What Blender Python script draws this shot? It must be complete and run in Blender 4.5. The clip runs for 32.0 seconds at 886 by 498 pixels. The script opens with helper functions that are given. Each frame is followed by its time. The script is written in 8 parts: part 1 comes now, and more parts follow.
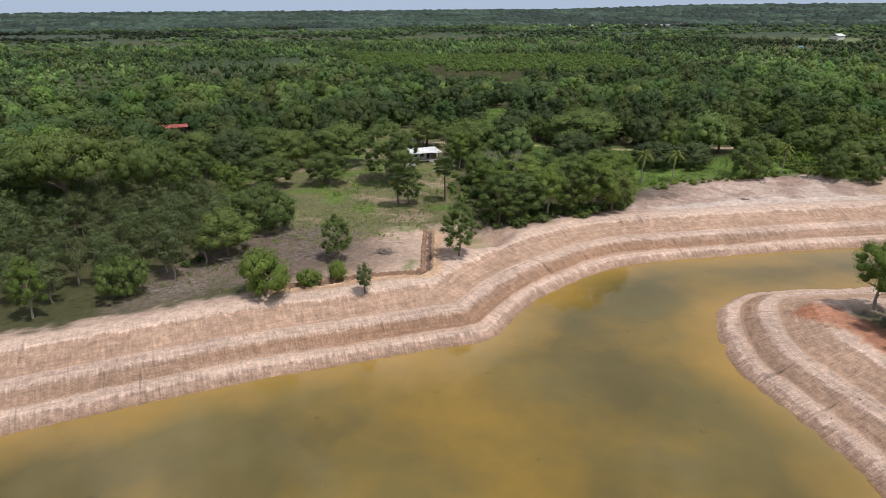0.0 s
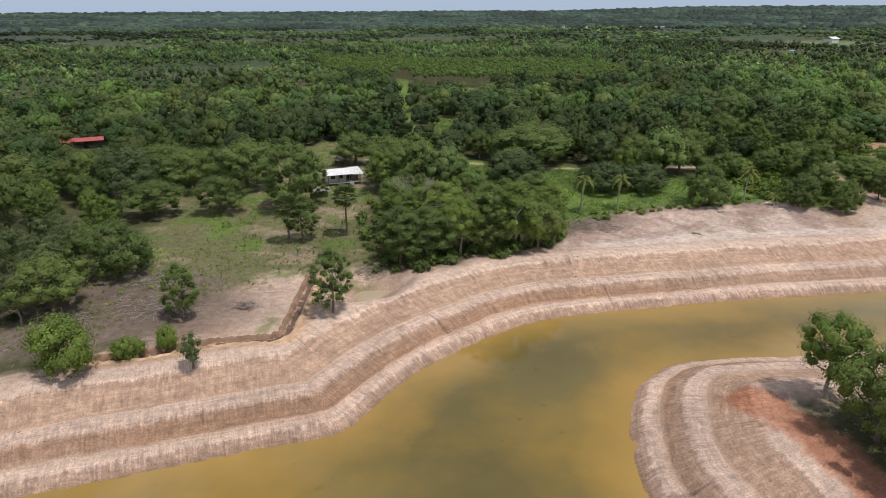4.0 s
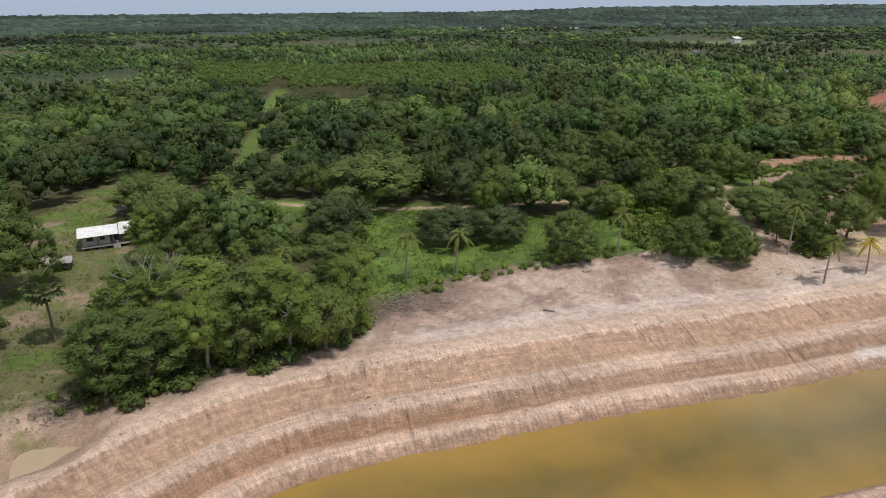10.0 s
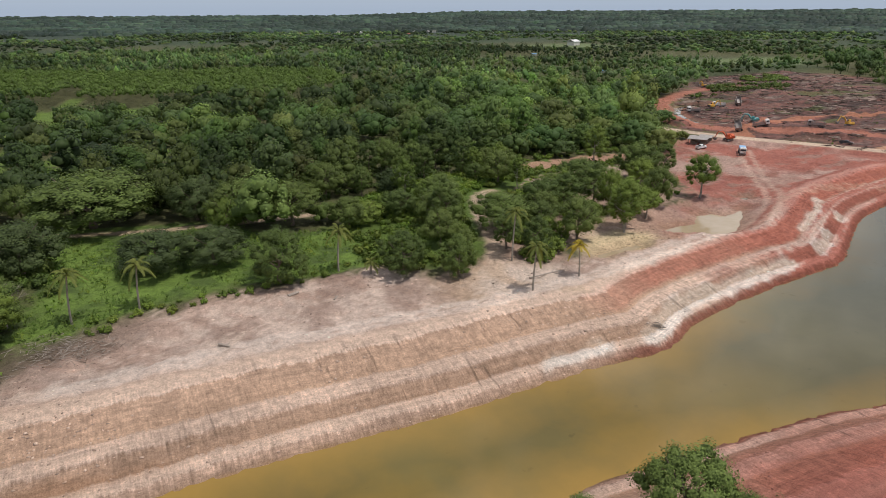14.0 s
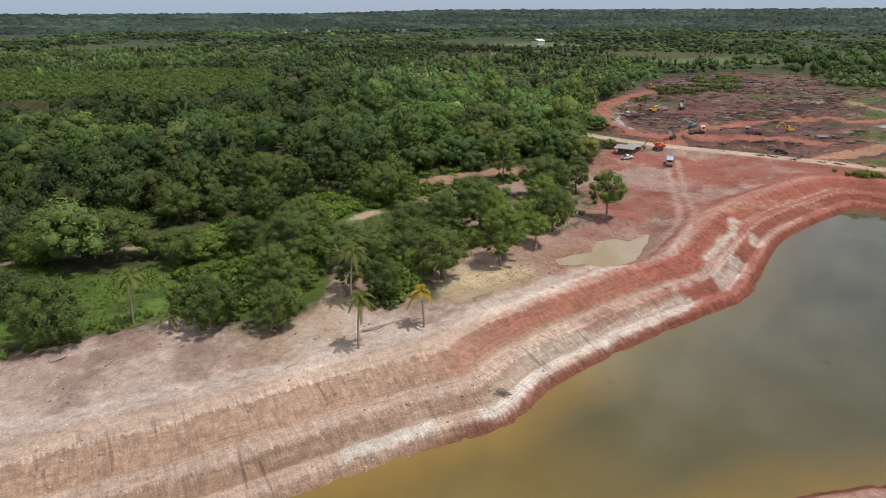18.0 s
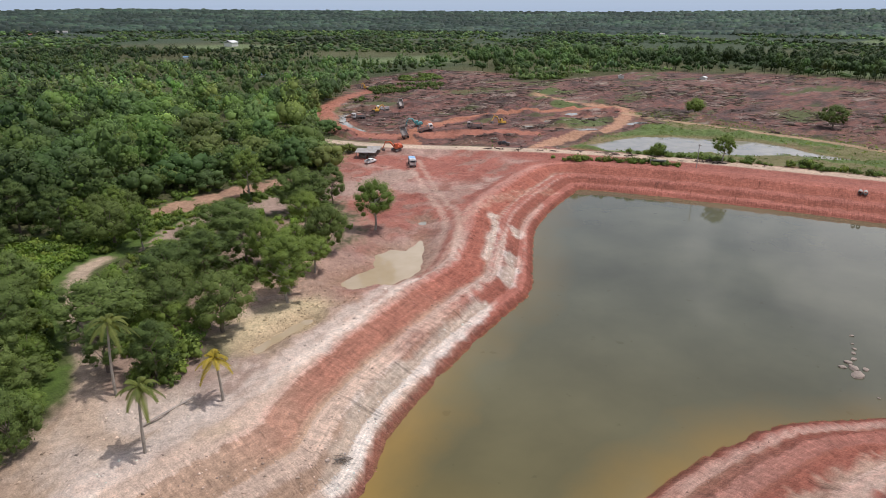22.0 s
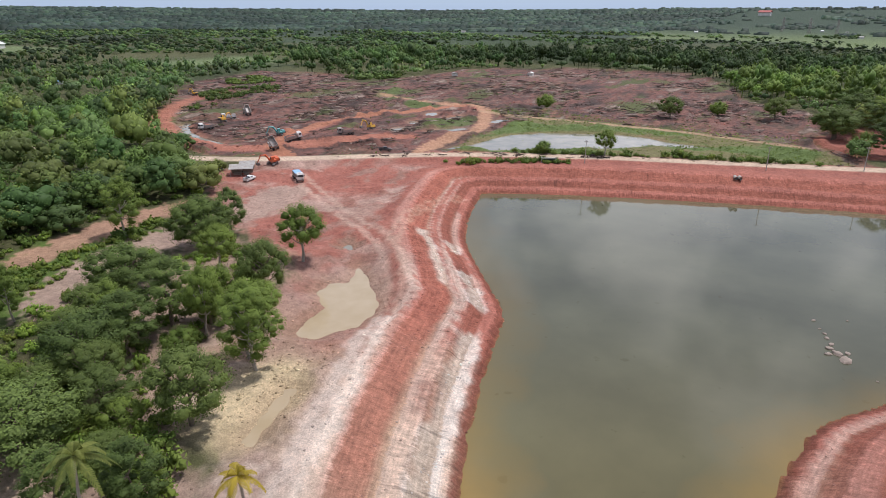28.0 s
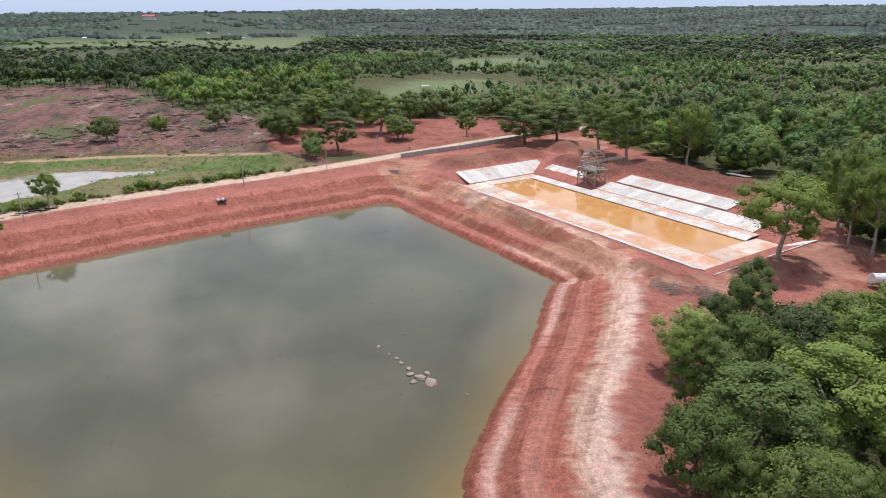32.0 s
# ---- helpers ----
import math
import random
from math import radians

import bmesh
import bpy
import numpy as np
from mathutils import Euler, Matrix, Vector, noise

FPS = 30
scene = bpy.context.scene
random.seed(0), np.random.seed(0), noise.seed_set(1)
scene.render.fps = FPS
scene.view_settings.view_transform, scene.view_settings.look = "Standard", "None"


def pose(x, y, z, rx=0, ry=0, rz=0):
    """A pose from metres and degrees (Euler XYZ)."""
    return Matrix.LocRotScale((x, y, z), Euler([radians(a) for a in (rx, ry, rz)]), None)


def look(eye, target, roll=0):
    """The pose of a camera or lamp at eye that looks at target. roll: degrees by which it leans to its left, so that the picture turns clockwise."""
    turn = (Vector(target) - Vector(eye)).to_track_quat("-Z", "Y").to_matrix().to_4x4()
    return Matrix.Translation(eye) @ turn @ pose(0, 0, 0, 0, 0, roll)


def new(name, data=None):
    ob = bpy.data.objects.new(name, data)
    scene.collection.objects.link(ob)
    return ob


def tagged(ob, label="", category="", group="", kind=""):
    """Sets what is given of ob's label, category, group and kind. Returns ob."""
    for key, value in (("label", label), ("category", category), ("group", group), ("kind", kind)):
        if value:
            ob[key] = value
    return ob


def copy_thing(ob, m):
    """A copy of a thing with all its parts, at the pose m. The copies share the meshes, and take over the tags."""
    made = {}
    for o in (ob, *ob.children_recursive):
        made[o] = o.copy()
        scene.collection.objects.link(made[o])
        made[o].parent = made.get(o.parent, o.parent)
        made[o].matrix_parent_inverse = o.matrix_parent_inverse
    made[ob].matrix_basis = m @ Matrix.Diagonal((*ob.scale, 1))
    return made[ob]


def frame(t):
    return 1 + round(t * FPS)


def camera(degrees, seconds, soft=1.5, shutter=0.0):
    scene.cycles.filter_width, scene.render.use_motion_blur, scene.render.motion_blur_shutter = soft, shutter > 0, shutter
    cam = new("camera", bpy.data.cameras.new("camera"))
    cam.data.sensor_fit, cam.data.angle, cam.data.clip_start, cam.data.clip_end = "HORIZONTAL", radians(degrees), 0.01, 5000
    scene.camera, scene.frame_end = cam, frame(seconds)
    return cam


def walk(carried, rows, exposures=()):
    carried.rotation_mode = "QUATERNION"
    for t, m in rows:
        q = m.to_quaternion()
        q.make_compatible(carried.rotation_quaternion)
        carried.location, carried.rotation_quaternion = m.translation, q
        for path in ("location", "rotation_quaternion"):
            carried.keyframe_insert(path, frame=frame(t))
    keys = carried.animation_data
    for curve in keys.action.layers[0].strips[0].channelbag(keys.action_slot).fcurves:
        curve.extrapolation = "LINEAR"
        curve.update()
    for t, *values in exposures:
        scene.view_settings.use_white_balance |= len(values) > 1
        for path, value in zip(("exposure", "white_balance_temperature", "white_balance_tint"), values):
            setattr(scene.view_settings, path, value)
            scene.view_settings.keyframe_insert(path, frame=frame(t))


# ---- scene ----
# The drone's flight: seconds, place, pitch, heading and roll in degrees.
PATH = [
    (0, 0.00, 0.00, 49.96, -20.281, 0.000, -0.365),
    (0.5, 4.77, 2.08, 50.15, -20.365, -0.136, -0.229),
    (1, 8.68, 4.52, 50.35, -20.450, -0.322, -0.101),
    (1.5, 12.45, 7.13, 50.46, -20.459, -0.263, -0.051),
    (2, 15.62, 10.24, 50.48, -20.398, -0.181, -0.091),
    (2.5, 18.11, 13.75, 50.49, -20.332, -0.145, -0.147),
    (3, 20.18, 17.51, 50.41, -20.232, -0.112, -0.222),
    (3.5, 21.70, 21.70, 50.43, -20.210, -0.121, -0.191),
    (5.5, 25.96, 41.20, 51.04, -20.165, -0.073, -0.236),
    (6, 27.02, 46.51, 51.23, -20.224, -0.176, -0.186),
    (6.5, 28.91, 51.22, 51.35, -20.240, -0.210, -0.162),
    (7, 31.44, 55.23, 51.46, -20.226, -0.201, -0.224),
    (7.5, 34.46, 58.61, 51.60, -20.240, -0.162, -0.303),
    (8, 37.76, 61.60, 51.62, -20.248, -0.153, -0.335),
    (8.5, 41.36, 64.03, 51.58, -20.220, -0.153, -0.362),
    (9, 45.27, 66.38, 51.44, -20.213, -0.992, -0.448),
    (9.5, 49.22, 67.97, 51.31, -20.155, -4.048, -0.427),
    (10, 53.32, 69.59, 51.10, -20.126, -6.387, -0.474),
    (10.5, 57.27, 70.56, 51.15, -20.127, -8.398, -0.340),
    (11, 61.60, 71.62, 51.06, -20.101, -10.337, -0.344),
    (11.5, 66.44, 72.18, 50.90, -20.024, -12.037, -0.364),
    (12, 71.02, 72.64, 50.88, -20.027, -14.024, -0.349),
    (12.5, 75.70, 73.07, 50.72, -19.983, -15.927, -0.252),
    (13, 80.39, 73.24, 50.61, -19.956, -17.253, -0.176),
    (13.5, 85.23, 73.11, 50.52, -19.920, -17.327, -0.290),
    (14, 90.05, 73.07, 50.51, -19.896, -17.444, -0.259),
    (14.5, 94.65, 73.63, 50.60, -19.959, -17.657, -0.140),
    (15, 99.34, 74.48, 50.63, -19.998, -17.802, -0.035),
    (15.5, 104.24, 75.50, 50.58, -19.990, -17.832, -0.025),
    (17.5, 121.17, 83.24, 50.73, -20.003, -18.620, -0.084),
    (18, 123.69, 86.41, 50.75, -20.026, -19.310, -0.123),
    (18.5, 125.73, 89.27, 50.74, -19.973, -21.018, -0.192),
    (19, 126.97, 92.01, 50.75, -19.973, -23.291, -0.185),
    (19.5, 127.17, 94.17, 50.91, -19.987, -25.541, -0.151),
    (20, 126.77, 96.43, 50.90, -19.982, -29.056, -0.133),
    (20.5, 125.61, 98.52, 50.97, -19.968, -33.232, -0.119),
    (21, 124.01, 101.20, 50.77, -19.947, -37.529, 0.034),
    (21.5, 122.06, 103.52, 50.56, -19.897, -41.598, 0.140),
    (22, 119.98, 105.69, 50.76, -19.934, -45.455, 0.274),
    (22.5, 117.69, 108.33, 50.67, -19.943, -49.463, 0.364),
    (23, 114.84, 110.98, 50.77, -19.941, -53.657, 0.445),
    (23.5, 112.21, 113.86, 50.85, -19.986, -58.015, 0.455),
    (24, 109.69, 116.91, 51.00, -20.054, -61.197, 0.576),
    (24.5, 107.82, 120.00, 50.99, -20.071, -61.173, 0.588),
    (25, 106.83, 122.78, 50.89, -20.054, -61.090, 0.548),
    (25.5, 106.66, 125.91, 50.99, -20.117, -61.141, 0.640),
    (27.5, 112.72, 136.85, 50.71, -20.053, -60.976, 0.503),
    (28, 115.48, 139.30, 50.71, -20.002, -62.599, 0.436),
    (28.5, 118.05, 142.07, 50.72, -19.889, -68.510, 0.451),
    (29, 121.54, 144.47, 50.73, -19.794, -74.209, 0.412),
    (29.5, 125.32, 146.78, 50.75, -19.730, -79.425, 0.398),
    (30, 129.31, 148.89, 50.87, -19.709, -84.857, 0.380),
    (30.5, 133.64, 150.78, 50.93, -19.641, -90.765, 0.266),
    (31, 138.15, 152.08, 51.53, -19.680, -96.864, -0.080),
    (31.5, 142.90, 153.08, 51.95, -19.736, -104.107, -0.370),
    (32, 147.78, 153.91, 51.56, -19.636, -110.963, -0.337),
]


def gaze(x, y, z, pitch, yaw, roll):
    a, b = radians(pitch), radians(yaw)
    way = Vector((-math.sin(b) * math.cos(a), math.cos(b) * math.cos(a), math.sin(a)))
    eye = Vector((x, y, z))
    return look(eye, eye + way * 10, roll)


cam = camera(69.1, 32.0, soft=0.8)
walk(cam, [(t, gaze(*row)) for t, *row in PATH], [(0.0, -0.56, 6250, 13), (9.0, -0.66, 6350, 12), (15.0, -0.73, 6450, 12), (19.0, -0.70, 6400, 12), (23.0, -0.52, 6100, 14), (26.0, -0.44, 6050, 14), (30.0, -0.44, 6050, 13), (32.0, -0.23, 6100, 15)])

# ---- sky and sun ----
SUN_ELEVATION, SUN_HEADING = radians(69), radians(126)
world = bpy.data.worlds.new("sky")
scene.world = world
world.use_nodes = True
wn, wl = world.node_tree.nodes, world.node_tree.links
wn.clear()
sky = wn.new("ShaderNodeTexSky")
sky.sky_type = "NISHITA"
sky.sun_disc = False
sky.sun_elevation, sky.sun_rotation = SUN_ELEVATION, SUN_HEADING
sky.altitude, sky.air_density, sky.dust_density, sky.ozone_density = 150, 1.0, 1.6, 1.0
coord = wn.new("ShaderNodeTexCoord")
puff = wn.new("ShaderNodeTexNoise")
puff.inputs["Scale"].default_value, puff.inputs["Detail"].default_value = 3.4, 7.0
puff.inputs["Roughness"].default_value = 0.55
wl.new(coord.outputs["Generated"], puff.inputs["Vector"])
edge = wn.new("ShaderNodeMapRange")
edge.inputs["From Min"].default_value, edge.inputs["From Max"].default_value = 0.48, 0.62
wl.new(puff.outputs["Fac"], edge.inputs["Value"])
cover = wn.new("ShaderNodeMixRGB")
cover.inputs[2].default_value = (13.5, 13.4, 13.5, 1)
wl.new(edge.outputs["Result"], cover.inputs[0])
wl.new(sky.outputs["Color"], cover.inputs[1])
up = wn.new("ShaderNodeSeparateXYZ")
wl.new(coord.outputs["Generated"], up.inputs[0])
low = wn.new("ShaderNodeMapRange")
low.inputs["From Min"].default_value, low.inputs["From Max"].default_value = 0.02, 0.75
low.inputs["To Min"].default_value, low.inputs["To Max"].default_value = 1.0, 0.0
wl.new(up.outputs["Z"], low.inputs["Value"])
haze = wn.new("ShaderNodeMixRGB")
haze.inputs[2].default_value = (8.6, 9.0, 9.5, 1)
thick = wn.new("ShaderNodeMath")
thick.operation = "POWER"
thick.inputs[1].default_value = 1.6
wl.new(low.outputs["Result"], thick.inputs[0])
wl.new(thick.outputs[0], haze.inputs[0])
wl.new(cover.outputs["Color"], haze.inputs[1])
rim_low = wn.new("ShaderNodeMapRange")
rim_low.inputs["From Min"].default_value, rim_low.inputs["From Max"].default_value = 0.01, 0.13
rim_low.inputs["To Min"].default_value, rim_low.inputs["To Max"].default_value = 1.0, 0.0
wl.new(up.outputs["Z"], rim_low.inputs["Value"])
rim_sky = wn.new("ShaderNodeMixRGB")
rim_sky.inputs[2].default_value = (4.9, 5.9, 7.2, 1)
wl.new(rim_low.outputs["Result"], rim_sky.inputs[0])
wl.new(haze.outputs["Color"], rim_sky.inputs[1])
shine = wn.new("ShaderNodeBackground")
shine.inputs["Strength"].default_value = 0.128
wl.new(rim_sky.outputs["Color"], shine.inputs["Color"])
wout = wn.new("ShaderNodeOutputWorld")
wl.new(shine.outputs["Background"], wout.inputs["Surface"])

sun_data = bpy.data.lights.new("sun", "SUN")
sun_data.energy, sun_data.angle, sun_data.color = 4.6, radians(0.53), (1.0, 0.955, 0.88)
sun = new("sun", sun_data)
sun_way = Vector((math.sin(SUN_HEADING) * math.cos(SUN_ELEVATION), math.cos(SUN_HEADING) * math.cos(SUN_ELEVATION), math.sin(SUN_ELEVATION)))
sun.matrix_world = look(sun_way * 400, (0, 0, 0))


# ---- small tools ----
rng = np.random.default_rng(7)


def hashed(ix, iy, seed):
    n = (ix.astype(np.int64) * 374761393 + iy.astype(np.int64) * 668265263 + seed * 974711) & 0x7FFFFFFF
    n = ((n ^ (n >> 13)) * 1274126177) & 0x7FFFFFFF
    return ((n ^ (n >> 16)) & 0xFFFF) / 65535.0


def value_noise(x, y, seed=0):
    """Smooth noise from 0 to 1 with cells one unit wide."""
    ix, iy = np.floor(x), np.floor(y)
    u, v = x - ix, y - iy
    u, v = u * u * (3 - 2 * u), v * v * (3 - 2 * v)
    a, b = hashed(ix, iy, seed), hashed(ix + 1, iy, seed)
    c, d = hashed(ix, iy + 1, seed), hashed(ix + 1, iy + 1, seed)
    return (a + (b - a) * u) * (1 - v) + (c + (d - c) * u) * v


def fbm(x, y, seed=0, octaves=4):
    total, amp, norm = 0.0, 1.0, 0.0
    for k in range(octaves):
        total = total + amp * value_noise(x * 2**k, y * 2**k, seed + 17 * k)
        norm += amp
        amp *= 0.5
    return total / norm


def smooth(a, b, v):
    t = np.clip((v - a) / (b - a), 0, 1)
    return t * t * (3 - 2 * t)


def from_line(x, y, line, closed=False):
    """Distance to a polyline and the way along it of the nearest point."""
    best, along, run = np.full(x.shape, 1e9), np.zeros(x.shape), 0.0
    pts = list(line) + ([line[0]] if closed else [])
    for (ax, ay), (bx, by) in zip(pts, pts[1:]):
        dx, dy = bx - ax, by - ay
        size = math.hypot(dx, dy)
        f = np.clip(((x - ax) * dx + (y - ay) * dy) / (size * size), 0, 1)
        d = np.hypot(x - ax - f * dx, y - ay - f * dy)
        near = d < best
        best, along = np.where(near, d, best), np.where(near, run + f * size, along)
        run += size
    return best, along


def inside(x, y, ring):
    hit = np.zeros(np.shape(x), bool)
    for (ax, ay), (bx, by) in zip(ring, ring[1:] + ring[:1]):
        if ay != by:
            hit ^= ((ay > y) != (by > y)) & (x < (bx - ax) * (y - ay) / (by - ay) + ax)
    return hit


def area(x, y, ring, soft=2.0):
    """1 inside a ring, 0 outside, with a soft edge."""
    d, _ = from_line(x, y, ring, True)
    return smooth(-soft, soft, np.where(inside(x, y, ring), d, -d))


def rounded(line, closed=False, steps=4):
    """A Catmull-Rom curve through the points of a plan line."""
    n, out = len(line), []
    for i in range(n if closed else n - 1):
        pick = [line[(i + k) % n] if closed else line[min(max(i + k, 0), n - 1)] for k in (-1, 0, 1, 2)]
        p0, p1, p2, p3 = (np.array(p, float) for p in pick)
        for s in range(steps):
            t = s / steps
            out.append(tuple(0.5 * (2 * p1 + (p2 - p0) * t + (2 * p0 - 5 * p1 + 4 * p2 - p3) * t * t + (3 * p1 - p0 - 3 * p2 + p3) * t**3)))
    return out if closed else out + [tuple(line[-1])]


def mesh_from(name, verts, faces, material, smooth_faces=False, attributes=()):
    """A mesh from arrays; attributes: (name, values), three columns for a colour, one for a number."""
    verts, faces = np.asarray(verts, np.float32), np.asarray(faces, np.int32)
    me = bpy.data.meshes.new(name)
    me.vertices.add(len(verts))
    me.vertices.foreach_set("co", verts.ravel())
    per = faces.shape[1]
    me.loops.add(faces.size)
    me.loops.foreach_set("vertex_index", faces.ravel())
    me.polygons.add(len(faces))
    me.polygons.foreach_set("loop_start", np.arange(0, faces.size, per, dtype=np.int32))
    me.update(calc_edges=True)
    me.polygons.foreach_set("use_smooth", np.full(len(faces), smooth_faces))
    for key, values in attributes:
        values = np.asarray(values, np.float32)
        if values.ndim == 2:
            slot = me.attributes.new(key, "FLOAT_COLOR", "POINT")
            slot.data.foreach_set("color", np.c_[values, np.ones(len(values), np.float32)].ravel())
        else:
            slot = me.attributes.new(key, "FLOAT", "POINT")
            slot.data.foreach_set("value", values)
    me.materials.append(material)
    return me


def part(name, bm, material, parent=None, label="", smooth_faces=False):
    """Links a bmesh as one mesh object under a thing or a part."""
    me = bpy.data.meshes.new(name)
    bm.to_mesh(me)
    bm.free()
    if smooth_faces:
        me.polygons.foreach_set("use_smooth", np.ones(len(me.polygons), bool))
    me.materials.append(material)
    if "lea" in material.name or material.name == "grass":
        slot = me.attributes.new("tint", "FLOAT_COLOR", "POINT")
        slot.data.foreach_set("color", np.ones(4 * len(me.vertices), np.float32))
    ob = new(name, me)
    ob.parent = parent
    return tagged(ob, label)


def thing(name, m, label, category, group="", kind=""):
    ob = new(name)
    ob.empty_display_size = 0.3
    ob.matrix_world = m
    return tagged(ob, label, category, group, kind)


def box(bm, size, at=(0, 0, 0), turn=(0, 0, 0), bevel=0.0):
    m = pose(*at, *turn) @ Matrix.Diagonal((*size, 1))
    made = bmesh.ops.create_cube(bm, size=1.0, matrix=m)["verts"]
    if bevel:
        edges = list({e for v in made for e in v.link_edges})
        bmesh.ops.bevel(bm, geom=edges, offset=bevel, segments=1, affect="EDGES")
    return bm


def rod(bm, a, b, r0, r1=None, sides=8):
    """A tapered round bar from a to b."""
    a, b = Vector(a), Vector(b)
    d = b - a
    m = Matrix.Translation((a + b) / 2) @ d.to_track_quat("Z", "Y").to_matrix().to_4x4()
    bmesh.ops.create_cone(bm, cap_ends=True, segments=sides, radius1=r0, radius2=r0 if r1 is None else r1, depth=d.length, matrix=m)
    return bm


def bmnew():
    return bmesh.new()


# ---- materials ----
def material(name, rough=0.8, metal=0.0, spec=0.5):
    m = bpy.data.materials.new(name)
    m.use_nodes = True
    n = m.node_tree.nodes
    b = n["Principled BSDF"]
    b.inputs["Roughness"].default_value, b.inputs["Metallic"].default_value = rough, metal
    b.inputs["Specular IOR Level"].default_value = spec
    return m, n, m.node_tree.links, b


def noise_node(n, l, scale, detail=4.0, rough=0.55, vector=None, stretch=None):
    tex = n.new("ShaderNodeTexNoise")
    tex.inputs["Scale"].default_value, tex.inputs["Detail"].default_value, tex.inputs["Roughness"].default_value = scale, detail, rough
    if vector is None:
        vector = n.new("ShaderNodeTexCoord").outputs["Object"]
    if stretch:
        mp = n.new("ShaderNodeMapping")
        mp.inputs["Scale"].default_value = stretch
        l.new(vector, mp.inputs["Vector"])
        vector = mp.outputs["Vector"]
    l.new(vector, tex.inputs["Vector"])
    return tex.outputs["Fac"]


def ramp(n, l, fac, stops):
    r = n.new("ShaderNodeValToRGB")
    while len(r.color_ramp.elements) < len(stops):
        r.color_ramp.elements.new(0.5)
    for e, (at, c) in zip(r.color_ramp.elements, stops):
        e.position, e.color = at, (*c, 1) if len(c) == 3 else c
    l.new(fac, r.inputs["Fac"])
    return r.outputs["Color"]


def span(n, l, fac, a, b, c, d):
    r = n.new("ShaderNodeMapRange")
    for key, v in zip(("From Min", "From Max", "To Min", "To Max"), (a, b, c, d)):
        r.inputs[key].default_value = v
    l.new(fac, r.inputs["Value"])
    return r.outputs["Result"]


def mix(n, l, a, b, fac=1.0, how="MIX"):
    m = n.new("ShaderNodeMixRGB")
    m.blend_type = how
    for slot, v in ((0, fac), (1, a), (2, b)):
        if isinstance(v, bpy.types.NodeSocket):
            l.new(v, m.inputs[slot])
        else:
            m.inputs[slot].default_value = v if slot == 0 else (*v, 1)
    return m.outputs["Color"]


def bump(n, l, b, height, strength=0.4, distance=0.1):
    k = n.new("ShaderNodeBump")
    k.inputs["Strength"].default_value, k.inputs["Distance"].default_value = strength, distance
    l.new(height, k.inputs["Height"])
    l.new(k.outputs["Normal"], b.inputs["Normal"])


def plain(name, colour, rough=0.7, metal=0.0, vary=0.18, scale=3.0, relief=0.15, dirt=None):
    """A surface with grain and stains at two scales."""
    m, n, l, b = material(name, rough, metal)
    big, fine = noise_node(n, l, scale * 0.25), noise_node(n, l, scale * 4)
    c = mix(n, l, colour, span(n, l, big, 0.3, 0.7, 1 - vary, 1 + vary), 1.0, "MULTIPLY")
    c = mix(n, l, c, span(n, l, fine, 0.3, 0.7, 1 - vary * 0.6, 1 + vary * 0.6), 1.0, "MULTIPLY")
    if dirt:
        c = mix(n, l, c, dirt, span(n, l, noise_node(n, l, scale * 0.6, 6), 0.5, 0.72, 0, 0.8))
    l.new(c, b.inputs["Base Color"])
    bump(n, l, b, fine, relief, 0.03)
    return m


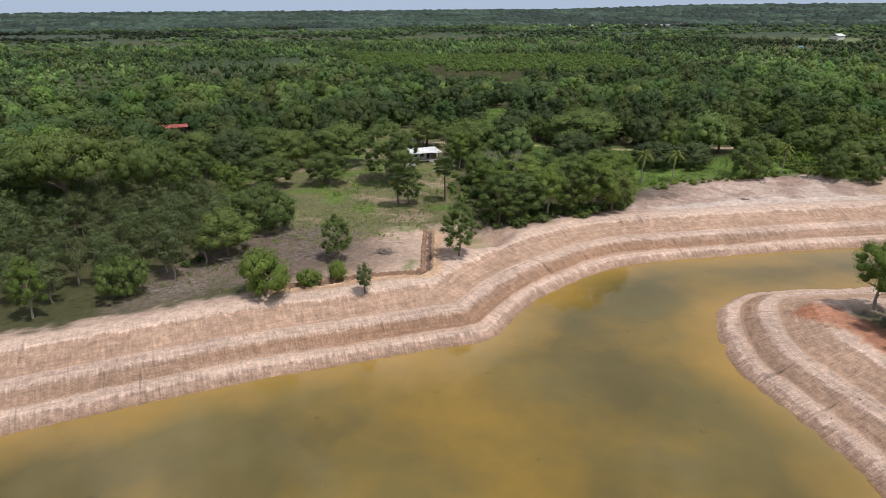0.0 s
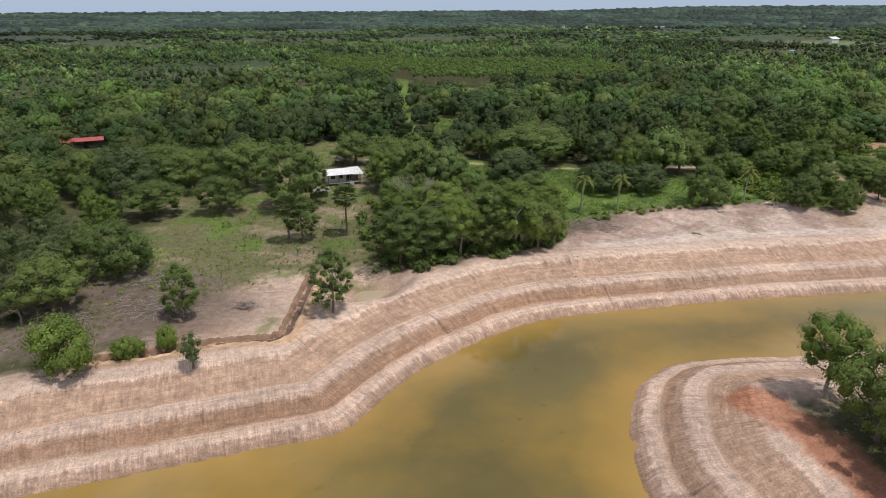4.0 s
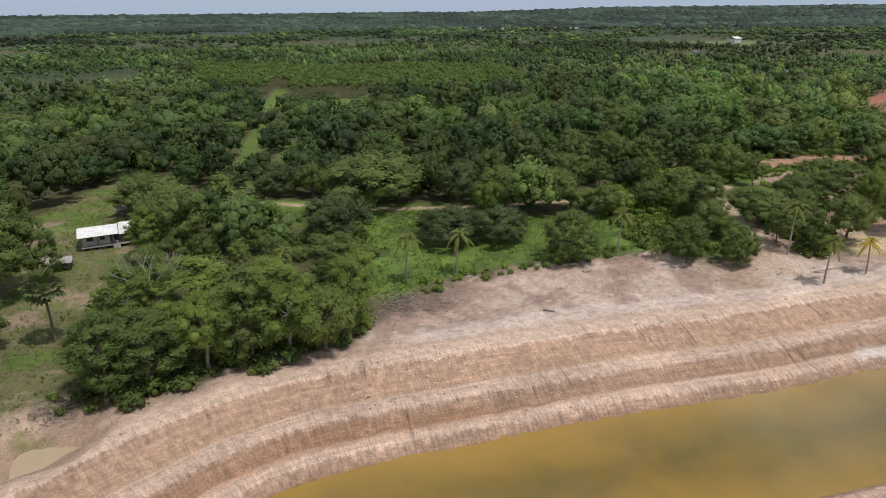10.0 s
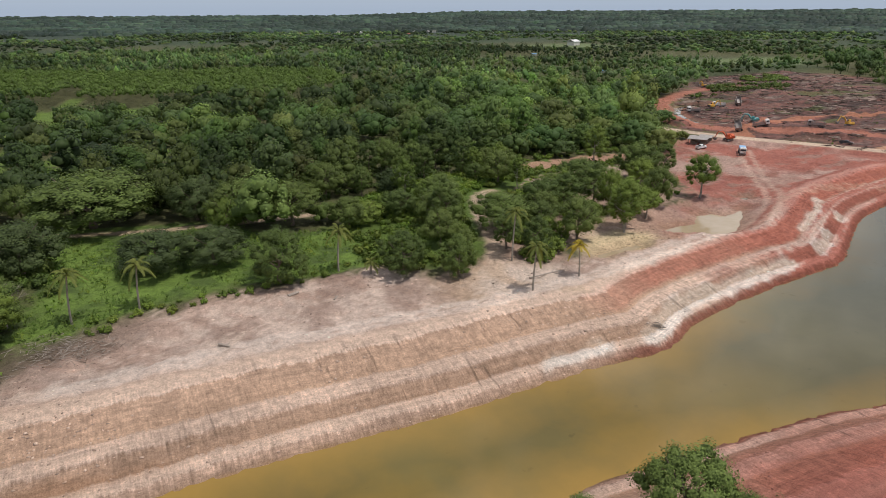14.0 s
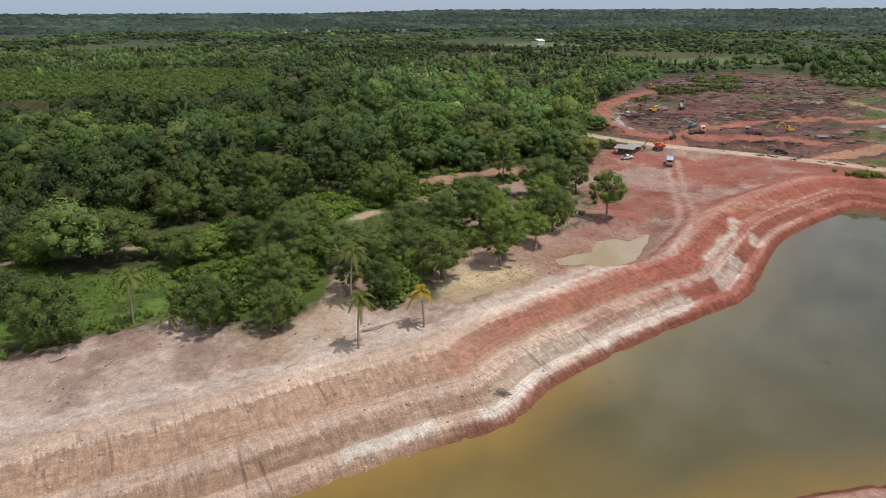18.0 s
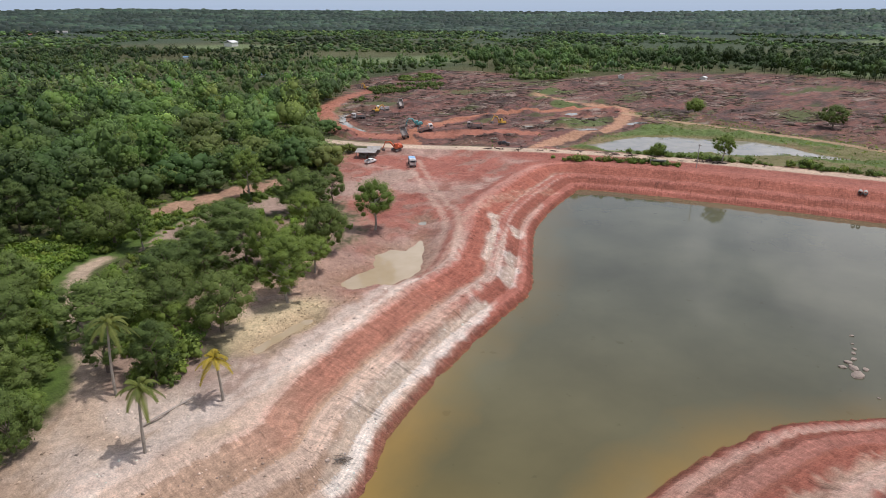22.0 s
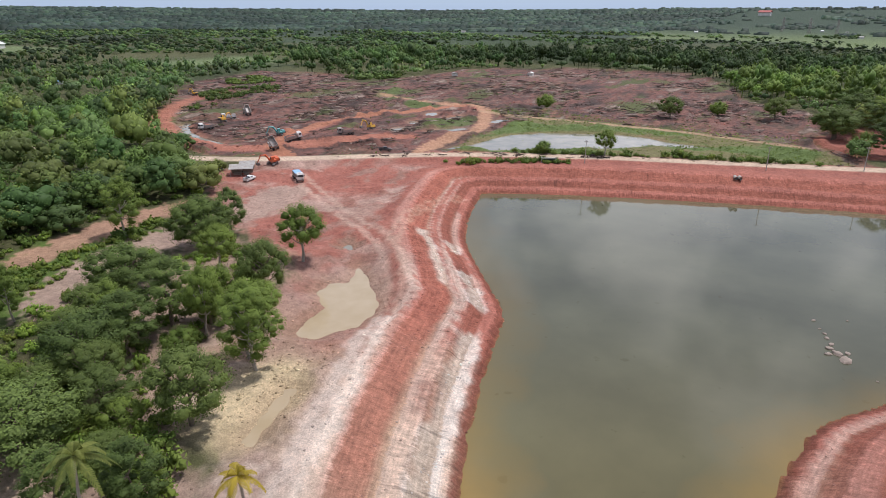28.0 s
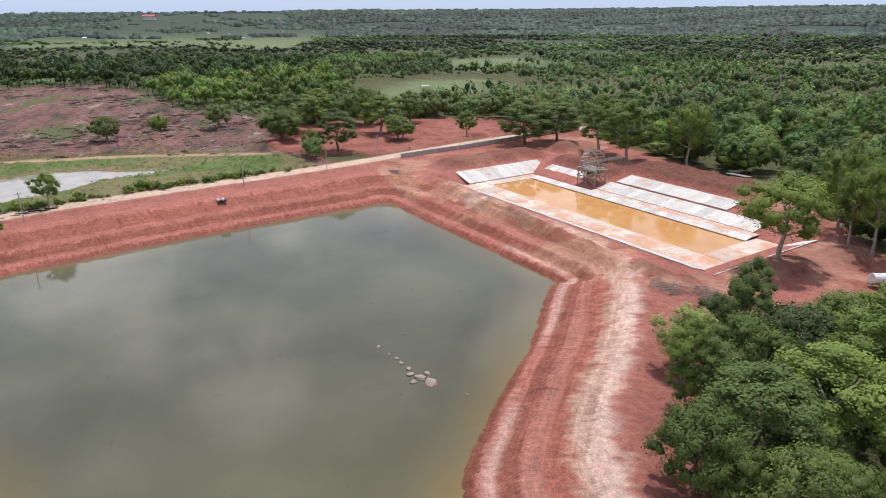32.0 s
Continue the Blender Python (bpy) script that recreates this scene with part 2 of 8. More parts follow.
def soil_material():
    m, n, l, b = material("soil", 0.92, 0, 0.25)
    base = n.new("ShaderNodeAttribute")
    base.attribute_name = "soil"
    shore_s, shore_d = n.new("ShaderNodeAttribute"), n.new("ShaderNodeAttribute")
    shore_s.attribute_name, shore_d.attribute_name = "shore_along", "shore_off"
    slope = n.new("ShaderNodeAttribute")
    slope.attribute_name = "bank"
    comb = n.new("ShaderNodeCombineXYZ")
    l.new(shore_s.outputs["Fac"], comb.inputs[0])
    l.new(shore_d.outputs["Fac"], comb.inputs[1])
    rill = noise_node(n, l, 1.0, 6, 0.65, comb.outputs["Vector"], (2.6, 0.3, 1))
    crack = noise_node(n, l, 1.0, 3, 0.5, comb.outputs["Vector"], (0.8, 0.1, 1))
    band = noise_node(n, l, 1.0, 6, 0.65, comb.outputs["Vector"], (0.06, 1.6, 1))
    big, mid, fine = noise_node(n, l, 0.11, 5), noise_node(n, l, 0.8, 8, 0.7), noise_node(n, l, 4.0, 6, 0.75)
    c = mix(n, l, base.outputs["Color"], span(n, l, big, 0.3, 0.7, 0.86, 1.13), 1.0, "MULTIPLY")
    c = mix(n, l, c, span(n, l, mid, 0.34, 0.66, 0.76, 1.22), 1.0, "MULTIPLY")
    c = mix(n, l, c, span(n, l, fine, 0.36, 0.64, 0.80, 1.20), 1.0, "MULTIPLY")
    clod = n.new("ShaderNodeTexVoronoi")
    clod.inputs["Scale"].default_value = 1.7
    l.new(n.new("ShaderNodeTexCoord").outputs["Object"], clod.inputs["Vector"])
    c = mix(n, l, c, span(n, l, clod.outputs["Distance"], 0.02, 0.12, 0.62, 1.0), span(n, l, noise_node(n, l, 0.3, 3), 0.5, 0.62, 0, 0.8), "MULTIPLY")
    # bulldozed land: windrows, wet hollows and dry scrapes
    bare = n.new("ShaderNodeAttribute")
    bare.attribute_name = "cleared"
    heap = noise_node(n, l, 1.0, 9, 0.68, None, (0.022, 0.05, 0.05))
    torn = ramp(n, l, heap, [(0.34, (0.05, 0.04, 0.036)), (0.43, (0.105, 0.07, 0.06)), (0.485, (0.185, 0.098, 0.082)), (0.53, (0.25, 0.115, 0.088)), (0.57, (0.15, 0.095, 0.082)), (0.64, (0.36, 0.27, 0.22))])
    torn = mix(n, l, torn, span(n, l, noise_node(n, l, 0.25, 6, 0.7), 0.35, 0.65, 0.4, 1.12), 1.0, "MULTIPLY")
    torn = mix(n, l, torn, (0.08, 0.105, 0.035), span(n, l, noise_node(n, l, 1.0, 6, 0.6, None, (0.014, 0.03, 0.03)), 0.55, 0.60, 0, 0.85))
    c = mix(n, l, c, torn, bare.outputs["Fac"])
    # strata of the cut bank, by distance from the water
    level = n.new("ShaderNodeMath")
    level.operation = "ADD"
    l.new(shore_d.outputs["Fac"], level.inputs[0])
    l.new(span(n, l, mid, 0.3, 0.7, -0.3, 0.3), level.inputs[1])
    level2 = n.new("ShaderNodeMath")
    level2.operation = "ADD"
    l.new(level.outputs[0], level2.inputs[0])
    l.new(span(n, l, rill, 0.3, 0.7, -0.35, 0.35), level2.inputs[1])
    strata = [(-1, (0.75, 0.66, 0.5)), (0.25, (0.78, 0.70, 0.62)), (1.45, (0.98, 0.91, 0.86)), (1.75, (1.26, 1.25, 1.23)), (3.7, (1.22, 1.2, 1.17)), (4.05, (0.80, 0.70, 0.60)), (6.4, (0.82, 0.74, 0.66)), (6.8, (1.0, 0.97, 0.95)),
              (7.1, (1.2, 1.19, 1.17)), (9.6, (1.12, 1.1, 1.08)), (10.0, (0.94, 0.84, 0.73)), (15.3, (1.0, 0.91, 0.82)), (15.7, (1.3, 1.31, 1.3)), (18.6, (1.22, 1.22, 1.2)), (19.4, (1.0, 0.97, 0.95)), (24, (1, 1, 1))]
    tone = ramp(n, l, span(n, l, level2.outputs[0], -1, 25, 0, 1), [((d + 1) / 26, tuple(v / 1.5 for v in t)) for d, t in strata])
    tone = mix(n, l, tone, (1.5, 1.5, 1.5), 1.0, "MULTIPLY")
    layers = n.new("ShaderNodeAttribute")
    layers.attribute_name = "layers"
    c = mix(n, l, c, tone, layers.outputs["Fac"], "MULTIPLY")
    streak = mix(n, l, c, span(n, l, rill, 0.35, 0.65, 0.82, 1.16), 1.0, "MULTIPLY")
    streak = mix(n, l, streak, span(n, l, crack, 0.30, 0.36, 0.62, 1.0), 1.0, "MULTIPLY")
    streak = mix(n, l, streak, span(n, l, band, 0.35, 0.65, 0.84, 1.14), 1.0, "MULTIPLY")
    c = mix(n, l, c, streak, slope.outputs["Fac"])
    l.new(c, b.inputs["Base Color"])
    lump = n.new("ShaderNodeMath")
    lump.operation = "ADD"
    l.new(mid, lump.inputs[0])
    l.new(span(n, l, fine, 0, 1, 0, 0.45), lump.inputs[1])
    bump(n, l, b, lump.outputs[0], 1.0, 0.6)
    return m


def water_material(name, deep, shallow, far_tone=None):
    m, n, l, b = material(name, 0.04, 0, 0.5)
    b.inputs["IOR"].default_value = 1.333
    c = deep
    if far_tone is not None:
        d = n.new("ShaderNodeAttribute")
        d.attribute_name = "shore_off"
        e = n.new("ShaderNodeAttribute")
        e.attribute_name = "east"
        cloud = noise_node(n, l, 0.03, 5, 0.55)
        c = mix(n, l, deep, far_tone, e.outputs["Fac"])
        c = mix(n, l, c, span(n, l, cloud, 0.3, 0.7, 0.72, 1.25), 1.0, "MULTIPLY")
        ochre = n.new("ShaderNodeMath")
        ochre.operation = "MULTIPLY"
        l.new(span(n, l, noise_node(n, l, 0.021, 6, 0.6), 0.43, 0.62, 0, 0.8), ochre.inputs[0])
        l.new(span(n, l, e.outputs["Fac"], 0, 0.45, 1.0, 0.0), ochre.inputs[1])
        c = mix(n, l, c, (0.27, 0.165, 0.03), ochre.outputs[0])
        c = mix(n, l, c, (0.06, 0.05, 0.02), span(n, l, noise_node(n, l, 0.42, 3, 0.5), 0.69, 0.75, 0, 0.35))
        shoal = n.new("ShaderNodeMath")
        shoal.operation = "ADD"
        l.new(d.outputs["Fac"], shoal.inputs[0])
        l.new(span(n, l, noise_node(n, l, 0.06, 6), 0.3, 0.7, -3, 5), shoal.inputs[1])
        shore = n.new("ShaderNodeMath")
        shore.operation = "MULTIPLY"
        l.new(span(n, l, shoal.outputs[0], -1.0, 10.0, 0.85, 0.0), shore.inputs[0])
        l.new(span(n, l, e.outputs["Fac"], 0, 1, 1.0, 0.22), shore.inputs[1])
        c = mix(n, l, c, shallow, shore.outputs[0])
    else:
        c = mix(n, l, deep, shallow, span(n, l, noise_node(n, l, 0.15, 5), 0.35, 0.65, 0, 1))
    l.new(c, b.inputs["Base Color"])
    ripple = noise_node(n, l, 1.6, 4, 0.6)
    bump(n, l, b, ripple, 0.02, 0.08)
    return m


def leaf_material(name, low, high, translucent=0.25):
    m, n, l, b = material(name, 0.62, 0, 0.2)
    info = n.new("ShaderNodeObjectInfo")
    geo = n.new("ShaderNodeNewGeometry")
    tint = n.new("ShaderNodeAttribute")
    tint.attribute_name = "tint"
    add = n.new("ShaderNodeMath")
    add.operation = "ADD"
    l.new(span(n, l, info.outputs["Random"], 0, 1, 0.1, 0.55), add.inputs[0])
    l.new(span(n, l, geo.outputs["Random Per Island"], 0, 1, 0, 0.35), add.inputs[1])
    c = ramp(n, l, add.outputs[0], [(0.0, low), (0.5, tuple((a + b_) / 2 for a, b_ in zip(low, high))), (1.0, high)])
    c = mix(n, l, c, tint.outputs["Color"], 1.0, "MULTIPLY")
    l.new(c, b.inputs["Base Color"])
    glow = n.new("ShaderNodeBsdfTranslucent")
    l.new(mix(n, l, c, (1.25, 1.3, 0.7), 1.0, "MULTIPLY"), glow.inputs["Color"])
    both = n.new("ShaderNodeMixShader")
    both.inputs[0].default_value = translucent
    l.new(b.outputs[0], both.inputs[1])
    l.new(glow.outputs[0], both.inputs[2])
    l.new(both.outputs[0], n["Material Output"].inputs["Surface"])
    return m


SOIL = soil_material()
LAKE_WATER = water_material("lake_water", (0.132, 0.104, 0.036), (0.34, 0.21, 0.055), (0.094, 0.092, 0.06))
TAN_WATER = water_material("tan_water", (0.41, 0.325, 0.22), (0.36, 0.28, 0.175))
GREY_WATER = water_material("grey_water", (0.2, 0.19, 0.16), (0.28, 0.25, 0.2))
ORANGE_WATER = water_material("orange_water", (0.52, 0.28, 0.105), (0.47, 0.235, 0.08))
LEAF = leaf_material("leaves", (0.050, 0.080, 0.02), (0.165, 0.222, 0.053), 0.15)
LEAF_OLIVE = leaf_material("olive_leaves", (0.056, 0.087, 0.021), (0.176, 0.225, 0.053), 0.14)
LEAF_GREY = leaf_material("grey_green_leaves", (0.05, 0.07, 0.024), (0.135, 0.165, 0.058), 0.15)
LEAF_BRIGHT = leaf_material("bright_leaves", (0.075, 0.122, 0.021), (0.21, 0.275, 0.05), 0.15)
LEAF_DARK = leaf_material("dark_leaves", (0.031, 0.051, 0.018), (0.096, 0.129, 0.04), 0.1)
LEAF_PALE = leaf_material("pale_leaves", (0.17, 0.2, 0.05), (0.34, 0.37, 0.12), 0.15)
PALM_LEAF = leaf_material("palm_leaves", (0.07, 0.095, 0.02), (0.21, 0.225, 0.05), 0.2)
PALM_YELLOW = leaf_material("yellowing_palm_leaves", (0.24, 0.19, 0.02), (0.46, 0.34, 0.04), 0.25)
GRASS = leaf_material("grass", (0.07, 0.12, 0.02), (0.14, 0.20, 0.04), 0.2)
BARK = plain("bark", (0.16, 0.12, 0.09), 0.9, 0, 0.3, 4, 0.5)
PALE_BARK = plain("pale_bark", (0.32, 0.28, 0.23), 0.9, 0, 0.25, 4, 0.4)


# ---- the plan ----
LAKE = [(-200, 0), (-110, 55), (-63, 76), (-35, 88.6), (-19, 94.3), (-3, 99.8), (8, 103.4), (12, 109), (17, 117.5), (25, 126.2), (36, 135.5), (48, 140.8),
        (73, 145.6), (91, 148.6), (117, 152), (138, 156), (151, 157.6), (160, 158.6), (169, 165), (183, 170.4), (201, 176), (218, 180.2), (226, 182.8), (236, 190),
        (248, 199), (262, 208.5), (283, 217.2), (304, 223.3), (309, 223), (318, 205), (325.5, 183), (332, 163), (339.5, 136), (346, 106), (347.5, 97),
        (330, 93.3), (271, 81), (266, 82), (256, 90), (242, 100.5), (227, 114.5), (214, 125.4), (206, 129), (192, 132.2), (170, 134.2), (153, 133.3),
        (138, 132), (118, 130), (100, 127), (84, 124.4), (67, 123), (60, 120.6), (54.3, 115), (50, 104), (48.5, 92), (50.5, 83),
        (52.5, 74), (53.6, 66), (52, 55), (40, 30), (10, -20), (-60, -90), (-200, -120)]
SHORE = rounded(LAKE, True, 3)
WATER_Z = -5.9
ROAD = rounded([(262, 400), (270, 365), (281, 325), (296, 298), (316, 272), (336, 242), (352, 205), (361, 178), (371, 143), (380, 112), (389, 86), (401, 53), (412, 19), (422, -30), (440, -90)])
PATH_EAST_WEST = rounded([(-8, 246), (23, 243), (46, 240), (78, 238), (108, 239), (126, 241)])
PATH_PALMS = rounded([(150, 176), (142, 180), (138, 184), (138.5, 191), (141.5, 198), (144.5, 208), (146.5, 218), (149.5, 231), (153.5, 242), (157, 248), (162, 252)])
RIM_TRACK = rounded([(60, 166), (80, 169), (100, 172), (120, 174.5), (138, 177), (150, 179.5), (165, 184), (185, 191), (205, 198)])
TURN_TRACK = [(239, 217), (259, 225), (278, 227), (293, 225)]
STRIP_A = rounded([(188, 280), (197, 282), (216, 287), (238, 288)])
STRIP_B = rounded([(178, 252), (189, 261), (206, 267), (228, 269), (250, 271), (268, 273)])
STRIP_ZONE = [(174, 246), (200, 256), (226, 260), (266, 266), (264, 282), (240, 292), (184, 292)]
HAUL = rounded([(330, 262), (350, 266), (376, 264), (400, 267), (428, 277), (455, 289), (464, 303), (466, 322), (471, 345), (488, 378)])
HAUL_LOOP = rounded([(360, 286), (344, 293), (320, 310), (308, 325), (302, 342), (304, 362), (319, 390), (340, 417), (370, 444), (407, 467), (441, 479)])
HAUL_WEST = rounded([(464, 306), (444, 319), (424, 325), (395, 335), (368, 338), (330, 328), (312, 318), (300, 300)])
DIKE_BACK = rounded([(466, 284), (458, 249), (453, 221), (446, 191), (432, 142)])
GREEN_DIKE = [(446, 288), (443, 262), (441, 237), (435, 181), (420, 132), (432, 126), (450, 188), (458, 221), (463, 249), (470, 284)]
TRACK_EAST = rounded([(445, 346), (507, 349), (568, 340), (646, 337), (672, 338)])
TRACK_BACK = rounded([(469, 306), (497, 280), (578, 282), (640, 290)])
GROVE_EAST = [(560, 118), (578, 166), (604, 190), (690, 196), (726, 160), (760, 40), (640, 20), (540, 62)]
BELT_EAST = [(560, 505), (620, 470), (700, 455), (742, 410), (776, 325), (768, 228), (735, 200), (770, 40), (960, 0), (1010, 300), (960, 520), (760, 620), (600, 600)]
DIKE = rounded([(446, 288), (440, 262), (438, 237), (432, 181), (416, 130)])
SOUTH_TRACK = rounded([(330, 78), (300, 72), (275, 66), (252, 73), (229, 91), (211, 108), (190, 117)])
YARD_TRACK = rounded([(284, 283), (275, 270), (259, 247), (243, 224), (224, 207), (206, 198)])
PENINSULA_TRACK = [(66, 104), (70, 95), (71, 87), (72, 78), (70, 60)]
TRENCH = [(-3, 147), (-3.2, 135), (-3, 122.5), (-5, 120.6), (-10, 120), (-16, 118.6), (-24, 115.2), (-34, 113)]

CLEAR_NORTH = [(46, 150), (49, 162), (52, 172), (70, 186), (97, 194), (113, 197), (122, 191), (131, 189), (139, 193), (146, 189), (158, 190), (164, 196), (158, 204), (168, 213), (186, 217), (198, 220),
               (212, 226), (223, 238), (234, 262), (250, 285), (268, 306), (292, 306), (318, 262), (330, 232), (310, 205), (200, 150)]
CLUMP_SOIL = [(134, 186), (150, 186), (160, 200), (172, 212), (196, 218), (216, 228), (228, 256), (220, 262), (200, 250), (180, 240), (160, 232), (150, 215), (142, 200)]
BRUSH_WEST = [(-58, 106), (-36, 118), (-24, 126), (-20, 142), (-23, 150), (-42, 148), (-52, 140), (-60, 120)]
BARE_WEST = [(-40, 108), (-22, 124), (-19, 138), (-13, 146), (-3, 148), (4, 153), (14, 153), (24, 151), (12, 128), (-3, 112), (-34, 100)]
FIELD = [(-36, 122), (-50, 138), (-46, 160), (-50, 190), (-78, 198), (-74, 213), (-40, 220), (-30, 244), (-28, 280), (-4, 276), (2, 240), (2, 213), (5, 175), (9, 153), (3, 145), (-20, 138)]
MEADOW = [(22, 246), (60, 244), (84, 240), (92, 226), (112, 224), (122, 214), (113, 198), (97, 195), (87, 197), (67, 189), (54, 178), (48, 184), (50, 205), (30, 232)]
MEADOW_FAR = [(20, 330), (60, 325), (66, 345), (24, 350)]
MEADOW_MID = [(14, 262), (24, 260), (32, 320), (22, 330)]
MEADOW_BACK = [(-18, 452), (28, 442), (56, 436), (56, 480), (20, 486), (-18, 486)]
MEADOW_SLIT = [(-62, 405), (-48, 405), (-64, 492), (-80, 494)]
RIDE = [(10, 300), (6, 340), (3, 390), (-3, 460), (-8, 545)]
PLANTATION = [(-56, 512), (-18, 492), (23, 490), (72, 470), (112, 468), (140, 500), (172, 568), (165, 645), (60, 655), (-12, 662), (-110, 722), (-66, 560)]
LIGHT_STAND = [(190, 310), (262, 322), (292, 350), (320, 410), (400, 490), (380, 600), (250, 560), (170, 420)]
DARK_STANDS = [[(243, 840), (421, 715), (550, 715), (740, 1000), (560, 1100), (370, 1300), (250, 1050)], [(745, 500), (775, 350), (815, 265), (930, 225), (1000, 140), (1150, 0), (1280, -90), (1480, -60), (1420, 300), (1480, 450), (1050, 490)]]
RED_EAST = [(296, 300), (290, 330), (298, 360), (318, 395), (340, 423), (374, 450), (430, 505), (480, 545), (560, 570), (600, 540), (590, 490), (540, 432), (600, 430), (690, 420), (740, 400), (770, 320),
            (760, 220), (700, 185), (640, 172), (576, 165), (540, 130), (500, 115), (460, 108), (436, 128), (412, 122), (385, 100), (360, 180), (335, 240)]
GREEN_EAST = [(338, 250), (352, 258), (380, 258), (410, 258), (438, 255), (440, 237), (432, 181), (414, 126), (388, 112), (376, 140), (364, 185)]
RED_SOUTH_EAST = [(440, 128), (485, 112), (500, 85), (492, 40), (469, -8), (432, -4), (418, 20), (402, 60), (396, 85), (412, 118)]
BASIN_YARD = [(392, 82), (412, 20), (424, -30), (380, -16), (330, -14), (300, -16), (270, -8), (252, 6), (232, 14), (214, 32), (222, 50), (240, 66), (250, 74), (300, 84), (370, 95)]
YARD_SOUTH = [(252, 76), (228, 94), (219, 86), (228, 70), (214, 56), (212, 30), (232, 12), (256, 8)]
FAR_FIELDS = [[(1720, 480), (2500, 600), (4600, 330), (4400, -420), (2500, -330), (1480, -40), (1420, 60), (1700, 130)], [(836, 254), (858, 312), (905, 305), (880, 246)], [(1050, 320), (1085, 345), (1120, 320), (1090, 280)], [(585, 60), (720, -40), (700, -110), (610, -60), (535, 30)],
              [(560, 1130), (640, 1230), (760, 1190), (720, 1060), (620, 1050)], [(780, -120), (980, -150), (1050, -330), (860, -260)], [(560, 700), (640, 760), (760, 720), (680, 650)]]


def oval(x, y, a, b, turn):
    """A puddle's ring: half axes and turn in degrees."""
    c, q = math.cos(radians(turn)), math.sin(radians(turn))
    ring = [(a * (1 + 0.2 * math.sin(3 * k)) * math.cos(k * 0.5236), b * math.sin(k * 0.5236)) for k in range(12)]
    return [(x + u * c - v * q, y + u * q + v * c) for u, v in ring]


PONDS = [  # ring, water level, soft edge
    ([(5, 145), (7, 147), (13, 146), (11, 142), (7, 140), (6, 142)], -2.6, 1.2),
    ([(227.6, 218.8), (222.1, 212.3), (213.4, 204.2), (208.7, 202.1), (202.0, 201.7), (198.2, 204.1), (194.2, 205.4), (193.5, 209.7), (198.5, 211.4), (205.6, 212.6), (210.9, 218.0), (216.4, 219.1), (218.4, 215.4)], -3.0, 1.6),
    ([(349, 260), (362, 254), (378, 252), (392, 249), (405, 238), (412, 222), (419, 208), (417, 192), (410, 182), (407, 163), (401, 172), (398, 187), (386, 196), (375, 212), (363, 231), (352, 245)], -1.0, 1.6),
    (oval(386, 278, 11, 3.6, -33), -0.3, 0.8), (oval(428, 309, 6.5, 3.5, 20), -0.3, 0.8), (oval(424, 292, 7, 3.5, -20), -0.3, 0.8), (oval(398, 303, 5, 2.5, 30), -0.3, 0.8),
    (oval(375, 299, 5, 2.5, 10), -0.3, 0.8), (oval(424, 267, 7.5, 3.5, -10), -0.3, 0.8), (oval(236, 228, 2.5, 1.5, 30), -2.9, 0.8),
    ([(178, 197.5), (172, 196.3), (167.5, 195), (164.5, 193.8), (165, 192), (169, 193), (173, 194), (178, 195.3)], -1.0, 0.7),
    ([(344, 398), (335, 391.5), (325.5, 379), (317, 362), (312.5, 345), (308.5, 344), (310.5, 359), (316, 372), (324, 384), (334, 396), (342, 401)], -0.9, 0.7),
]
# Bank terraces: distance from the water's edge and height.
BANK_OFF = [-60, -25, -6, 0, 1.7, 3.8, 7.0, 10.0, 16.0, 17.2, 19.5, 25, 40]
BANK_UP = [-11, -9.5, -7.2, -5.9, -4.55, -4.25, -2.55, -2.15, -0.15, 0.15, 0.25, 0.0, 0.0]
# Basin: middle of its lakeward rim, and the turn of its long axis.
BASIN_AT, BASIN_TURN = (296, 64.5), 12.0


def basin_frame(x, y):
    a = radians(BASIN_TURN)
    dx, dy = x - BASIN_AT[0], y - BASIN_AT[1]
    return dx * math.cos(a) + dy * math.sin(a), dx * math.sin(a) - dy * math.cos(a)


